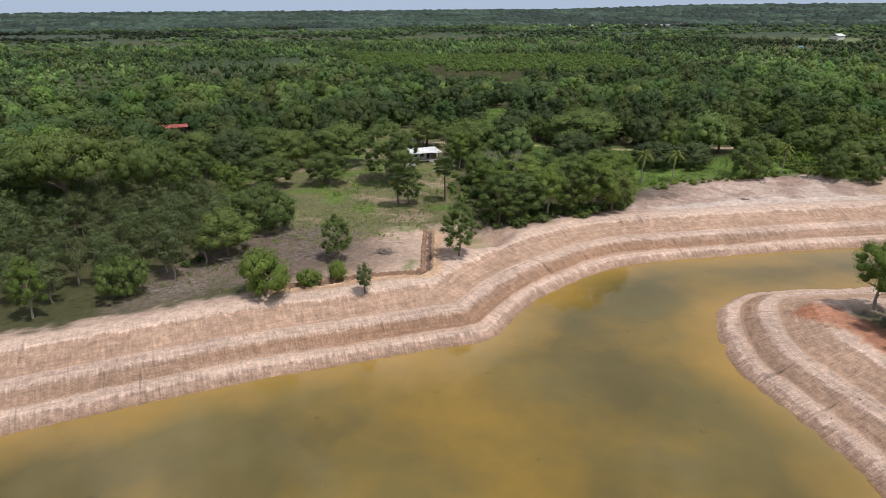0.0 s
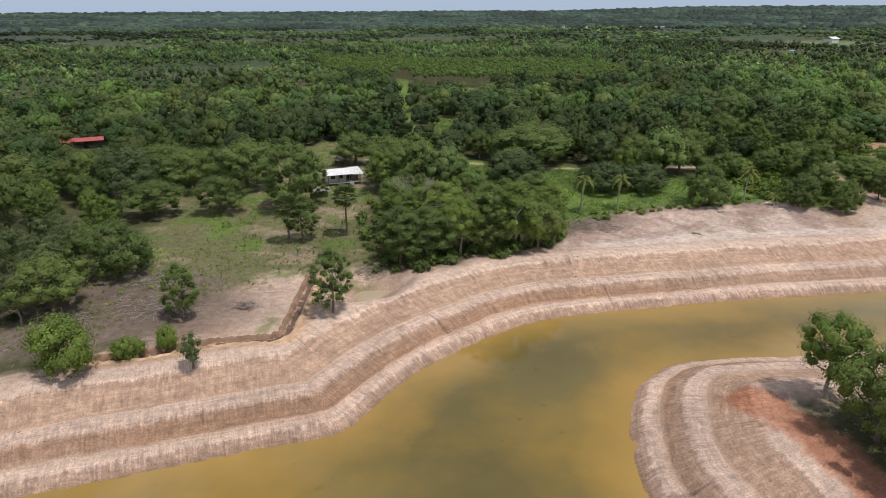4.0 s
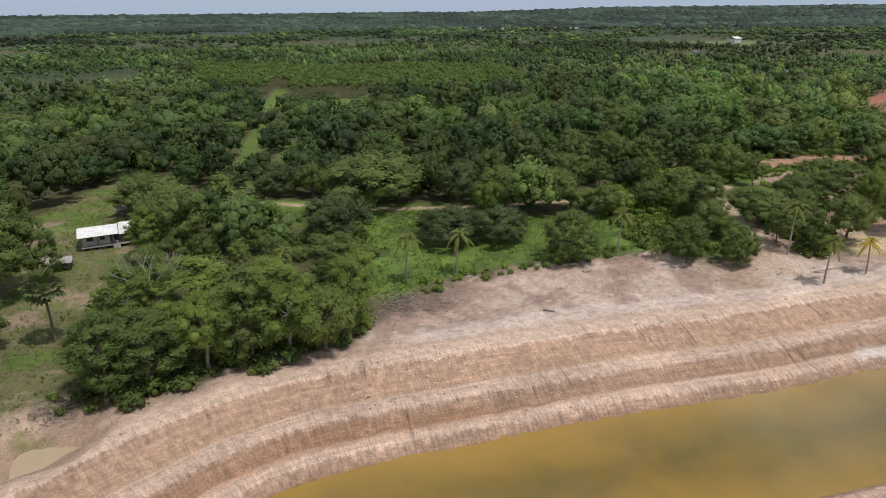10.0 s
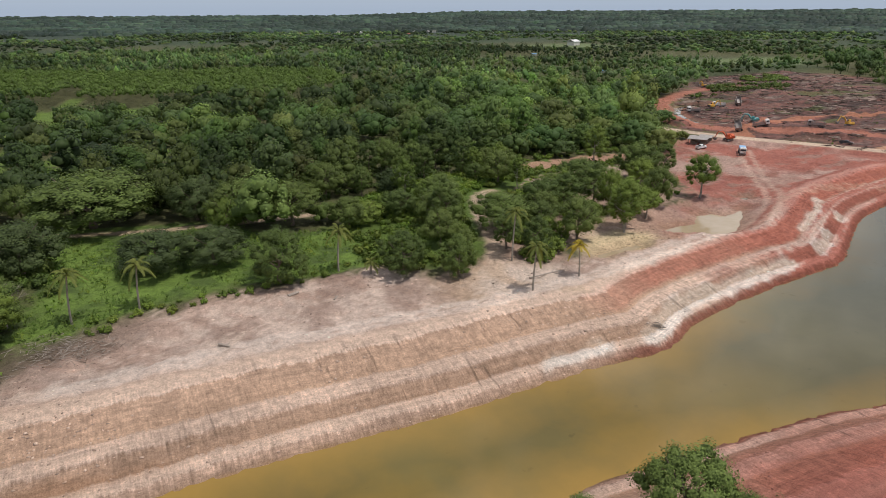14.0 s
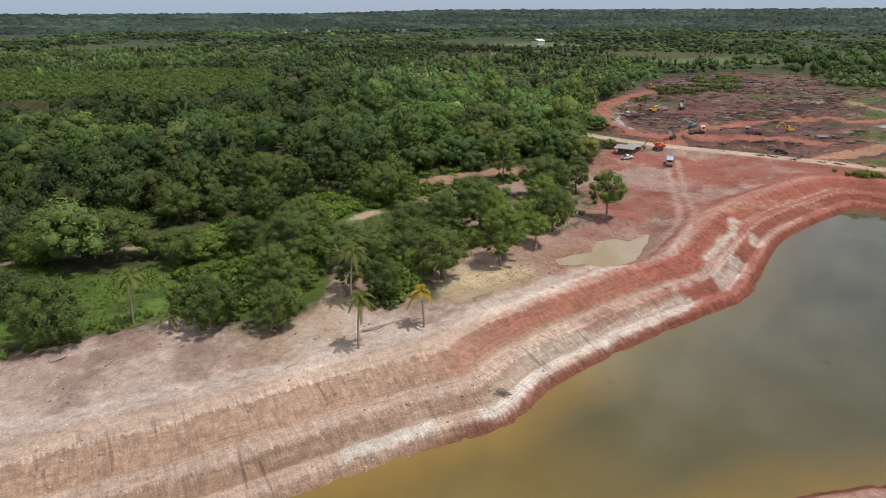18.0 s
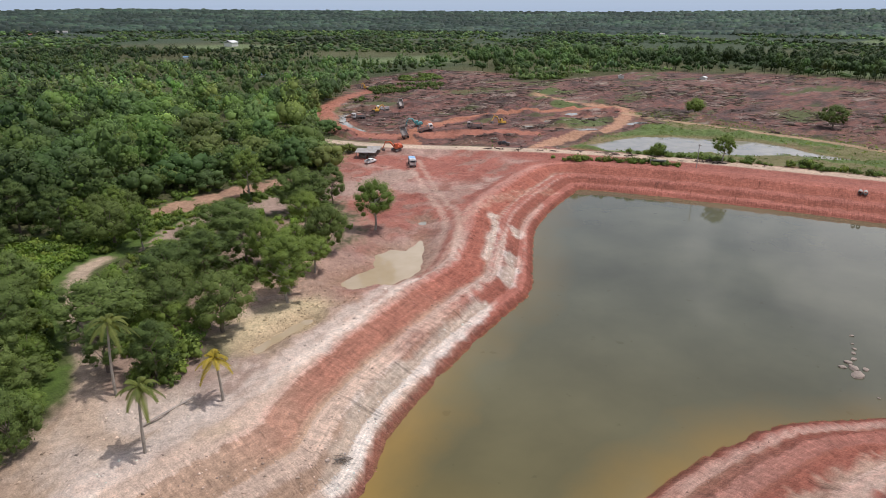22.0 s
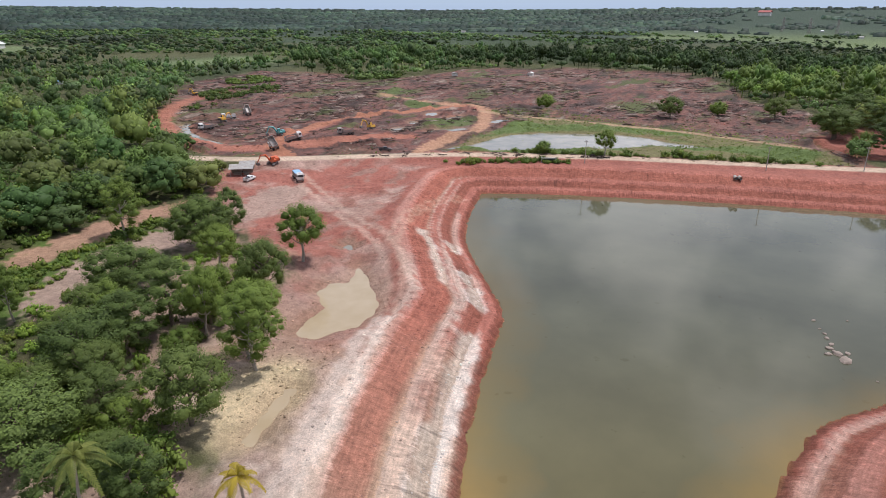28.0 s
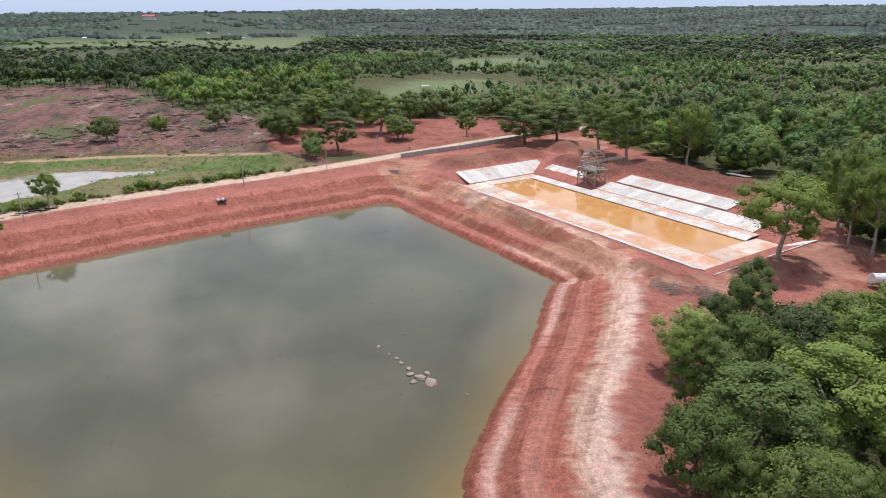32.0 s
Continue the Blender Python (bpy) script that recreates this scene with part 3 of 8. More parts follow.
def lay_of_land(x, y):
    """Height, soil colour and the shore's own coordinates at plan points."""
    d, s = from_line(x, y, SHORE, True)
    d = np.where(inside(x, y, SHORE), -d, d)
    wob = fbm(x * 0.25, y * 0.25, 3) - 0.5
    near = smooth(32, 20, d)
    dd = d + near * (fbm(s * 0.05, d * 0.02, 11) - 0.5) * 1.3 * smooth(0, 4, d) + near * wob * 0.4
    z = np.interp(dd, BANK_OFF, BANK_UP)
    bank = smooth(-2, 0.5, d) * smooth(20, 15, d)
    rill = value_noise(s * 0.75, d * 0.06, 5) * 0.6 + value_noise(s * 1.7, d * 0.1, 6) * 0.4
    steep = np.interp(dd, [0, 0.8, 1.8, 3.2, 4.4, 5.5, 7.4, 9.4, 11, 15, 16.6, 18], [0.3, 1, 0.4, 0.15, 0.8, 1, 0.4, 0.15, 0.9, 1, 0.5, 0])
    z = z - bank * steep * 0.55 * smooth(0.45, 0.8, rill)
    red_side = smooth(165, 200, x) * smooth(1.5, 3, d) * smooth(22, 18, d)
    z = z + red_side * ((fbm(s * 0.22, d * 1.1, 19) - 0.5) * 0.9 + (fbm(s * 0.6, d * 0.6, 20) - 0.5) * 0.5)
    dry = smooth(17, 26, d)
    z = z + dry * (fbm(x * 0.03, y * 0.03, 21) - 0.5) * 1.0 + smooth(0, 8, d) * (fbm(x * 0.4, y * 0.4, 23) - 0.5) * 0.35 + smooth(18, 24, d) * smooth(60, 40, d) * (fbm(x * 0.7, y * 0.7, 24) - 0.5) * 0.5
    z = z - 2.6 * np.exp(-(((x - 250) / 46) ** 2) - ((y - 258) / 40) ** 2) * dry
    z = z + 1.1 * smooth(26, 44, d) * smooth(170, 140, x) * smooth(120, 150, y) * smooth(900, 500, np.hypot(x, y))
    z = z + 1.6 * smooth(182, 208, y) * smooth(60, 25, np.abs(x + 6)) * smooth(330, 260, y)
    heading = np.degrees(np.arctan2(x - 120, y - 140))
    z = z + np.interp(heading, [-60, 8, 20, 60, 85, 110], [46, 49, 70, 68, 94, 106]) * smooth(2300, 4600, np.hypot(x - 120, y - 140)) * (0.95 + 0.1 * fbm(x * 0.0012, y * 0.0012, 29))
    scraped = area(x, y, CLEAR_NORTH, 3.0) * smooth(18, 22, d)
    z = z + scraped * ((fbm(x * 0.55, y * 0.55, 25) - 0.5) * 0.9 + 0.5 * smooth(0.55, 0.75, fbm(x * 0.16, y * 0.16, 28)))
    rough = inside(x, y, RED_EAST) | inside(x, y, RED_SOUTH_EAST)
    z = z + np.where(rough, smooth(0.5, 0.8, fbm(x * 0.07, y * 0.07, 26)) * 2.2 + (fbm(x * 0.3, y * 0.3, 27) - 0.5) * 0.8, 0)

    # soil colours
    grain = fbm(x * 0.5, y * 0.5, 31)
    patch = fbm(x * 0.08, y * 0.08, 33)
    pale, pink = np.array((0.57, 0.45, 0.372)), np.array((0.455, 0.322, 0.253))
    red, dark_red = np.array((0.345, 0.130, 0.096)), np.array((0.24, 0.082, 0.056))
    white, ochre = np.array((0.66, 0.60, 0.54)), np.array((0.64, 0.51, 0.31))
    grass, lush = np.array((0.115, 0.135, 0.045)), np.array((0.12, 0.185, 0.035))
    floor_of_wood = np.array((0.085, 0.085, 0.035))
    brush = np.array((0.17, 0.125, 0.095))

    def over(base, tone, m):
        return base + (tone - base) * np.clip(m, 0, 1)[..., None]

    col = np.broadcast_to(floor_of_wood, x.shape + (3,)).copy()
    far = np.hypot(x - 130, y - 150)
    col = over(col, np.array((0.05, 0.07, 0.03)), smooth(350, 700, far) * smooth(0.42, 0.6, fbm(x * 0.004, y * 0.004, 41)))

    def zone(ring, tone, soft=3.0, ragged=7.0):
        nonlocal col
        e, _ = from_line(x, y, ring, True)
        e = np.where(inside(x, y, ring), e, -e) + (grain - 0.5) * ragged + (patch - 0.5) * ragged
        m = smooth(-soft, soft, e)
        col = over(col, tone, m)
        return m

    # ground darkens and turns bluish far out: haze put into the soil colour
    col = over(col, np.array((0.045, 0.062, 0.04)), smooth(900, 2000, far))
    for ring in FAR_FIELDS:
        zone(ring, np.array((0.13, 0.165, 0.07)), 8, 20)
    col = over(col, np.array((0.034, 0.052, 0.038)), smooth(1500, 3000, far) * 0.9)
    for ring in (MEADOW, MEADOW_FAR, MEADOW_MID, MEADOW_BACK, MEADOW_SLIT):
        zone(ring, lush)
    col = over(col, lush, smooth(6, 3, from_line(x, y, RIDE)[0]) * 0.8)
    zone([(112, 199), (126, 192), (139, 197), (158, 250), (200, 262), (230, 276), (196, 288), (148, 274), (118, 250)], lush * 0.75)
    col = over(col, lush * 1.3, inside(x, y, MEADOW) * smooth(0.45, 0.65, fbm(x * 0.09, y * 0.09, 45)) * 0.8)
    col = over(col, np.array((0.07, 0.105, 0.028)), inside(x, y, MEADOW) * smooth(0.5, 0.66, fbm(x * 0.2, y * 0.2, 46)) * 0.8)
    f = zone(FIELD, np.array((0.16, 0.155, 0.07)))
    col = over(col, np.array((0.33, 0.25, 0.17)), f * smooth(0.5, 0.66, fbm(x * 0.12, y * 0.2, 51)) * 0.8)
    col = over(col, lush, f * smooth(0.55, 0.68, fbm(x * 0.1 + 9, y * 0.16, 52)) * 0.8)
    zone(BRUSH_WEST, np.array((0.20, 0.155, 0.12)), 3, 8)
    w = zone(BARE_WEST, np.array((0.56, 0.41, 0.31)))
    col = over(col, np.array((0.40, 0.26, 0.18)), w * smooth(0.54, 0.68, fbm(x * 0.12, y * 0.12, 54)) * 0.7)
    col = over(col, brush, smooth(8, 3, np.hypot((x + 30) / 1.6, y - 132) / 2.2) * 0.8)
    col = over(col, lush, w * smooth(0.66, 0.74, fbm(x * 0.15, y * 0.15, 55)) * 0.7)
    e = zone(RED_EAST, np.array((0.175, 0.092, 0.076)))
    col = over(col, red * 0.92, e * np.maximum(smooth(0.5, 0.62, fbm(x * 0.018, y * 0.03, 61)), smooth(400, 360, x) * smooth(260, 290, y) * 0.8) * 0.85)
    col = over(col, np.array((0.075, 0.05, 0.043)), e * smooth(0.46, 0.58, fbm(x * 0.04, y * 0.07, 62)) * 0.85)
    col = over(col, np.array((0.36, 0.27, 0.21)), e * smooth(0.6, 0.72, fbm(x * 0.05, y * 0.08, 63)) * 0.6)
    col = over(col, grass, e * smooth(0.6, 0.7, fbm(x * 0.022 + 5, y * 0.04, 64)) * 0.75)
    zone(GREEN_EAST, np.array((0.11, 0.15, 0.045)), 3, 5)
    for gx_, gy_, wide in ((404, 290, 20), (505, 380, 26), (480, 358, 16), (455, 330, 14)):
        col = over(col, np.array((0.10, 0.135, 0.042)), smooth(wide, wide * 0.5, np.hypot(x - gx_, (y - gy_) * 1.4) + (patch - 0.5) * 30) * 0.85)
    col = over(col, np.array((0.25, 0.16, 0.10)), inside(x, y, GREEN_EAST) * smooth(0.52, 0.64, fbm(x * 0.06, y * 0.06, 66)) * 0.45)
    zone(GREEN_DIKE, np.array((0.115, 0.15, 0.048)), 2, 4)
    zone(RED_SOUTH_EAST, red * 0.85)
    col = over(col, dark_red, inside(x, y, RED_SOUTH_EAST) * smooth(0.48, 0.6, fbm(x * 0.09, y * 0.12, 67)) * 0.8)
    zone(BASIN_YARD, red)
    zone(CLUMP_SOIL, np.array((0.34, 0.235, 0.175)), 2, 6)
    n = zone(CLEAR_NORTH, pink)
    east = smooth(165, 232, x + (patch - 0.5) * 30)
    col = over(col, pale, n * smooth(0.45, 0.62, fbm(x * 0.05, y * 0.12, 71)) * 0.7 * (1 - east))
    scrape = fbm((x + y) * 0.5, (x - y) * 0.12, 77)
    col = over(col, pale * 1.05, n * smooth(0.55, 0.64, scrape) * 0.65 * (1 - east))
    col = over(col, np.array((0.34, 0.235, 0.18)), n * smooth(0.45, 0.36, scrape) * 0.6)
    col = over(col, np.array((0.30, 0.20, 0.155)), n * smooth(0.5, 0.64, fbm(x * 0.13, y * 0.13, 73)) * 0.6)
    col = over(col, np.array((0.46, 0.33, 0.20)), n * smooth(118, 132, x) * smooth(0.42, 0.6, fbm(x * 0.07, y * 0.07, 74)) * 0.5)
    col = over(col, red, n * east)
    col = over(col, pale * 0.85, n * east * smooth(0.42, 0.62, fbm(x * 0.06, y * 0.06, 72)) * 0.6)
    col = over(col, np.array((0.33, 0.21, 0.165)), n * east * smooth(0.5, 0.62, fbm(x * 0.14, y * 0.2, 75)) * 0.7)
    col = over(col, dark_red, n * east * smooth(0.56, 0.68, fbm(x * 0.1, y * 0.1, 76)) * 0.6)
    col = over(col, np.array((0.63, 0.52, 0.44)), n * smooth(16, 5, np.hypot(x - 143, (y - 182) * 1.1) + (grain - 0.5) * 10) * 0.7)
    col = over(col, ochre, smooth(9.5, 4, np.hypot((x - 176) / 1.6, y - 198.5 - 0.25 * (x - 176)) + (patch - 0.5) * 9) * 0.9)
    col = over(col, brush, smooth(7, 2, np.abs(y - (176 + (x - 52) * 0.35)) + (grain - 0.5) * 8) * smooth(48, 53, x) * smooth(78, 66, x) * 0.6)

    e, _ = from_line(x, y, SOUTH_TRACK)
    col = over(col, red * 0.85, smooth(19, 14, e + (grain - 0.5) * 8))
    zone(YARD_SOUTH, red)
    # the banks, pale in the west and red in the east
    b = smooth(24, 20, d + (grain - 0.5) * 6)
    east_bank = np.maximum(smooth(172, 215, x + (patch - 0.5) * 40), smooth(150, 116, y) * smooth(120, 150, x))
    top_red = smooth(148, 168, x + (patch - 0.5) * 20)
    c_bank = over(np.broadcast_to(np.array((0.52, 0.382, 0.298)), col.shape), red, east_bank)
    c_bank = over(c_bank, red * 1.1, top_red * smooth(10, 11.5, dd) * smooth(17, 15, dd) * 0.75)
    rust = smooth(2.5, 4.0, dd) * smooth(7.2, 6.0, dd) * smooth(0.52, 0.66, fbm(s * 0.018, d * 0.25, 86))
    c_bank = over(c_bank, np.array((0.40, 0.225, 0.125)), rust * smooth(140, 118, x) * 0.4)
    bench = smooth(1.6, 2.2, dd) * smooth(4.6, 3.8, dd)
    mid = smooth(6.8, 7.4, dd) * smooth(10.8, 9.8, dd)
    rim = smooth(15.6, 16.8, dd) * smooth(21.5, 19, dd)
    west = 1 - east_bank
    streaky = smooth(0.4, 0.6, fbm(s * 0.04, d * 0.3, 82))
    c_bank = over(c_bank, pale * 0.95, east_bank * (mid * 0.75 + rim * (0.7 - 0.5 * smooth(222, 240, x))) * (0.1 + 0.9 * smooth(120, 150, y)) * smooth(0.4, 0.56, fbm(s * 0.025, d * 0.9, 82)))
    for line, half in (([(158, 161.8), (165.5, 167), (171, 170.2), (178, 173.2), (190.8, 176.8), (200, 179.4), (209, 182.3)], 2.3), ([(222, 186.8), (228, 190.5), (235, 195.6)], 1.8), ([(136, 157.5), (141, 158.6), (147, 160)], 2.0), ([(247, 204.5), (252, 207.5)], 1.4), ([(226, 196.5), (236, 203), (245, 209.8), (253, 217)], 1.3)):
        e, _ = from_line(x, y, line)
        m = smooth(half + 0.6, half - 0.9, e + (fbm(s * 0.3, d * 0.5, 83) - 0.5) * 3.2)
        c_bank = over(c_bank, white, m * smooth(1.2, 2.0, dd) * (0.65 + 0.3 * grain))
    c_bank = over(c_bank, pale, east_bank * smooth(0.2, 0.7, streaky) * smooth(2.0, 2.5, dd) * smooth(4.4, 3.9, dd) * 0.45)
    wet = smooth(1.7, 1.1, dd)
    c_bank = over(c_bank, dark_red * 1.05, wet * 0.85 * np.maximum(east_bank, smooth(140, 156, x)))
    c_bank = over(c_bank, np.array((0.33, 0.2, 0.08)), smooth(0.2, -0.8, dd))
    col = over(col, c_bank * (1 + 0 * b[..., None]), b)

    col = over(col, red * 0.95, smooth(304, 318, x) * smooth(44, 38, d) * (1 - area(x, y, GREEN_EAST, 1.5)) * smooth(60, 80, y))
    # tracks, road, trench, pits
    def track(line, width, tone, strength, sink=0.0, raised=0.0, rag=2.0):
        nonlocal col, z
        e, along = from_line(x, y, line)
        m = smooth(width / 2 + 0.8, width / 2 - 0.6, e + (grain - 0.5) * rag)
        col = over(col, tone, m * strength)
        if raised:
            z = z + (raised - z) * smooth(width / 2 + 4.5, width / 2 + 0.3, e)
        z = z - sink * smooth(width / 2 + 0.7, width / 2 - 0.4, e)

    track(PATH_EAST_WEST, 2.6, np.array((0.45, 0.33, 0.23)), 0.9)
    track(PATH_PALMS, 3.6, np.array((0.50, 0.37, 0.27)), 0.9)
    track(STRIP_A, 9, np.array((0.40, 0.235, 0.16)), 0.9, 0, 0, 7)
    track(STRIP_B, 13, np.array((0.39, 0.27, 0.215)), 0.9, 0, 0, 8)
    track(HAUL, 7, np.array((0.46, 0.26, 0.16)), 0.85, 0, 0, 4)
    track(HAUL_LOOP, 10, np.array((0.37, 0.15, 0.10)), 0.9, 0, 0, 5)
    track(HAUL_WEST, 8, np.array((0.40, 0.17, 0.10)), 0.85, 0, 0, 5)
    track(DIKE, 5, np.array((0.42, 0.27, 0.17)), 0.8, 0, 0.5, 3)
    track(DIKE_BACK, 3.0, np.array((0.36, 0.20, 0.135)), 0.8, 0, 0.3, 3)
    track(TRACK_EAST, 4.5, np.array((0.42, 0.29, 0.22)), 0.8, 0, 0, 5)
    track(TRACK_BACK, 4.0, np.array((0.40, 0.25, 0.18)), 0.75, 0, 0, 5)
    track(SOUTH_TRACK, 6.0, np.array((0.53, 0.375, 0.30)), 0.75, 0.1, 0, 6)
    for off in (-1.5, 1.5):
        track([(a + off * 0.6, b + off * 0.8) for a, b in SOUTH_TRACK], 0.9, np.array((0.60, 0.46, 0.38)), 0.6, 0.08, 0, 1.5)
    for off in (-1.6, 1.6):
        track([(a + off, b - off * 0.6) for a, b in YARD_TRACK], 1.6, np.array((0.52, 0.36, 0.28)), 0.6, 0, 0, 2.5)
    for off in (-1.2, 1.2):
        track([(a, b + off) for a, b in RIM_TRACK], 1.9, np.array((0.68, 0.57, 0.49)), 0.7, 0.06, 0, 2.2)
        track([(a, b + off) for a, b in TURN_TRACK], 1.2, np.array((0.50, 0.34, 0.26)), 0.5, 0.06, 0, 2.2)
        track([(82 + off, 168), (86 + off, 176)], 0.7, np.array((0.62, 0.48, 0.38)), 0.8, 0.1, 0, 0.4)
    track(PENINSULA_TRACK, 6, np.array((0.42, 0.19, 0.11)), 0.9, 0, 0, 3)
    track([(a + 1.9, b - 1.0) for a, b in TRENCH], 1.8, np.array((0.52, 0.34, 0.20)), 0.8, 0, 0, 1.0)
    track(TRENCH, 0.9, np.array((0.2, 0.12, 0.08)), 0.9, 0.7, 0, 0.5)
    track(ROAD, 7.2, np.array((0.55, 0.42, 0.31)), 0.95, 0, 0.7, 1.0)
    for ring, level, soft in PONDS:
        e, _ = from_line(x, y, ring, True)
        e = np.where(inside(x, y, ring), e, -e) + (grain - 0.5) * 1.5
        pit = np.interp(e, [-4.5 * soft, 0, 3], [0, 1, 1.35])
        z = np.where(e > -4.5 * soft, z + (level - z) * np.clip(pit, 0, 1) - 0.5 * np.clip(e, 0, 2), z)
        col = over(col, np.array((0.30, 0.19, 0.12)), smooth(-4, 0, e) * 0.45)
    # the sunk basin
    u, v = basin_frame(x, y)
    edge = np.maximum(np.maximum(u - 60, -51 - u), np.maximum(-1.5 - v, v - 56))
    z = np.where(edge < 0, np.interp(edge, [-12, -8, 0], [-3.2, -2.9, 0.1]), z)
    z = np.where((edge < 0) & (v > 34), np.interp(v, [34, 38, 45, 46, 54, 56], [-2.9, -1.75, -0.45, -0.2, 1.05, 1.1]), z)
    pile = smooth(74, 70, v) * smooth(54, 57, v) * smooth(25.5, 22, np.abs(u)) + smooth(62, 67, u) * smooth(79, 73, u) * smooth(4, 12, v) * smooth(60, 50, v) * 0.7 + 0.8 * smooth(9, 3, np.hypot(u - 70, (v - 70) * 1.3)) + 0.7 * smooth(46, 50, v) * smooth(58, 54, v) * smooth(20, 24, u) * smooth(58, 50, u)
    pile = pile + 0.45 * smooth(7, 2, np.hypot((u + 58) * 0.9, (v - 16) * 0.6)) + 0.45 * smooth(7, 2, np.hypot(u + 61, (v - 32) * 0.6))
    z = z + pile * (3.4 + 3.0 * (fbm(x * 0.15, y * 0.15, 97) - 0.4))
    col = over(col, np.array((0.17, 0.07, 0.046)) * (0.7 + 0.5 * grain[..., None]), pile * 1.2)
    berm = smooth(-12, -8.5, v - 0.07 * u) * smooth(-3.5, -6, v - 0.07 * u) * smooth(56, 44, np.abs(u + 4))
    z = z + berm * 1.2 * (0.4 + fbm(x * 0.2, y * 0.2, 98))
    col = over(col, np.array((0.22, 0.115, 0.075)), berm * smooth(0.3, 0.45, patch) * 0.85)
    yard = inside(x, y, BASIN_YARD) * (1 - np.clip(pile, 0, 1)) * (edge > 1)
    col = over(col, np.array((0.42, 0.23, 0.155)), yard * smooth(0.48, 0.6, fbm(x * 0.09, y * 0.09, 99)) * 0.7)
    col = over(col, dark_red, yard * smooth(0.54, 0.64, fbm(x * 0.13, y * 0.13, 100)) * 0.7)
    cleared = np.where(inside(x, y, RED_EAST) & ~inside(x, y, RED_SOUTH_EAST) & ~inside(x, y, GREEN_EAST), 0.85, 0.0) * smooth(18, 26, d)
    for line, wide in ((HAUL, 4), (HAUL_WEST, 4.5), (HAUL_LOOP, 6), (DIKE, 3), (ROAD, 5)):
        cleared = cleared * smooth(wide, wide + 3, from_line(x, y, line)[0])
    for gx_, gy_, wide in ((404, 290, 20), (505, 380, 26), (480, 358, 16), (455, 330, 14)):
        cleared = cleared * (1 - smooth(wide, wide * 0.5, np.hypot(x - gx_, (y - gy_) * 1.4) + (patch - 0.5) * 30))
    for ring, level, soft in PONDS[2:]:
        cleared = cleared * smooth(0, 4, np.where(inside(x, y, ring), 0, from_line(x, y, ring, True)[0]))
    return z, col, s, dd, bank, b * (1 - 0.2 * east_bank), cleared


# ---- ground: one sheet out to the horizon ----
def axis(lo, hi, step, reach):
    core = np.arange(lo, hi + step, step)
    out, x, h = [], 0.0, step
    while x < reach:
        h = min(h * (1.06 if h < 2 else 1.13), 400)
        x += h
        out.append(x)
    out = np.array(out)
    return np.r_[lo - out[::-1], core, core[-1] + out]


gx, gy = axis(-75, 430, 1.0, 4800), axis(-8, 402, 1.0, 4800)
X, Y = np.meshgrid(gx, gy)
GZ, GC, GS, GD, GB, GL, GW = lay_of_land(X.ravel(), Y.ravel())
nx, ny = len(gx), len(gy)
idx = np.arange(nx * ny).reshape(ny, nx)
quads = np.stack([idx[:-1, :-1], idx[:-1, 1:], idx[1:, 1:], idx[1:, :-1]], -1).reshape(-1, 4)
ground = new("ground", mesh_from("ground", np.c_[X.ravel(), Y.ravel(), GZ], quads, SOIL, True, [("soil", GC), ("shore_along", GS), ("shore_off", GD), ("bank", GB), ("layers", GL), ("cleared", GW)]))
tagged(ground, "bare pink and red earth with terraced banks, tracks and grass", "ground", kind="structure")
GRID = GZ.reshape(ny, nx)


def ground_z(x, y):
    """Height of the ground sheet at plan points."""
    x, y = np.asarray(x, float), np.asarray(y, float)
    i, j = np.clip(np.searchsorted(gx, x) - 1, 0, nx - 2), np.clip(np.searchsorted(gy, y) - 1, 0, ny - 2)
    u, v = (x - gx[i]) / (gx[i + 1] - gx[i]), (y - gy[j]) / (gy[j + 1] - gy[j])
    return (GRID[j, i] * (1 - u) + GRID[j, i + 1] * u) * (1 - v) + (GRID[j + 1, i] * (1 - u) + GRID[j + 1, i + 1] * u) * v


# ---- water ----
def water_sheet(name, x0, x1, y0, y1, z, step, mat, label, lake=False):
    ax, ay = np.arange(x0, x1 + step, step), np.arange(y0, y1 + step, step)
    wx, wy = (a.ravel() for a in np.meshgrid(ax, ay))
    q = np.arange(len(wx)).reshape(len(ay), len(ax))
    f = np.stack([q[:-1, :-1], q[:-1, 1:], q[1:, 1:], q[1:, :-1]], -1).reshape(-1, 4)
    extra = []
    keep = np.ones(len(f), bool)
    if lake:
        d, _ = from_line(wx, wy, SHORE, True)
        d = np.where(inside(wx, wy, SHORE), d, -d)
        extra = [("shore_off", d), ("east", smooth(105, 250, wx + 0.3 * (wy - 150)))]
        keep = (d[f] > -6).any(1)
    ob = new(name, mesh_from(name, np.c_[wx, wy, np.full(len(wx), z)], f[keep], mat, True, extra))
    return tagged(ob, label, "water", kind="structure")


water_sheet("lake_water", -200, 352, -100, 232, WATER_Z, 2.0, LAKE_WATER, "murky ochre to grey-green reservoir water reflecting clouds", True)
for k, (ring, level, soft) in enumerate(PONDS):
    xs, ys = [p[0] for p in ring], [p[1] for p in ring]
    water_sheet("pond_water", min(xs) - 1.5, max(xs) + 1.5, min(ys) - 1.5, max(ys) + 1.5, level - 0.12, 1.0, TAN_WATER if k in (0, 1, 10) else GREY_WATER,
                "still muddy tan pond water" if k in (0, 1, 10) else "shallow grey puddle water")


# ---- trees ----
def ball(level):
    bm = bmnew()
    bmesh.ops.create_icosphere(bm, subdivisions=level, radius=1.0)
    v, f = np.array([tuple(q.co) for q in bm.verts]), np.array([[q.index for q in p.verts] for p in bm.faces])
    bm.free()
    return v, f


BALLS = {level: ball(level) for level in (1, 2)}


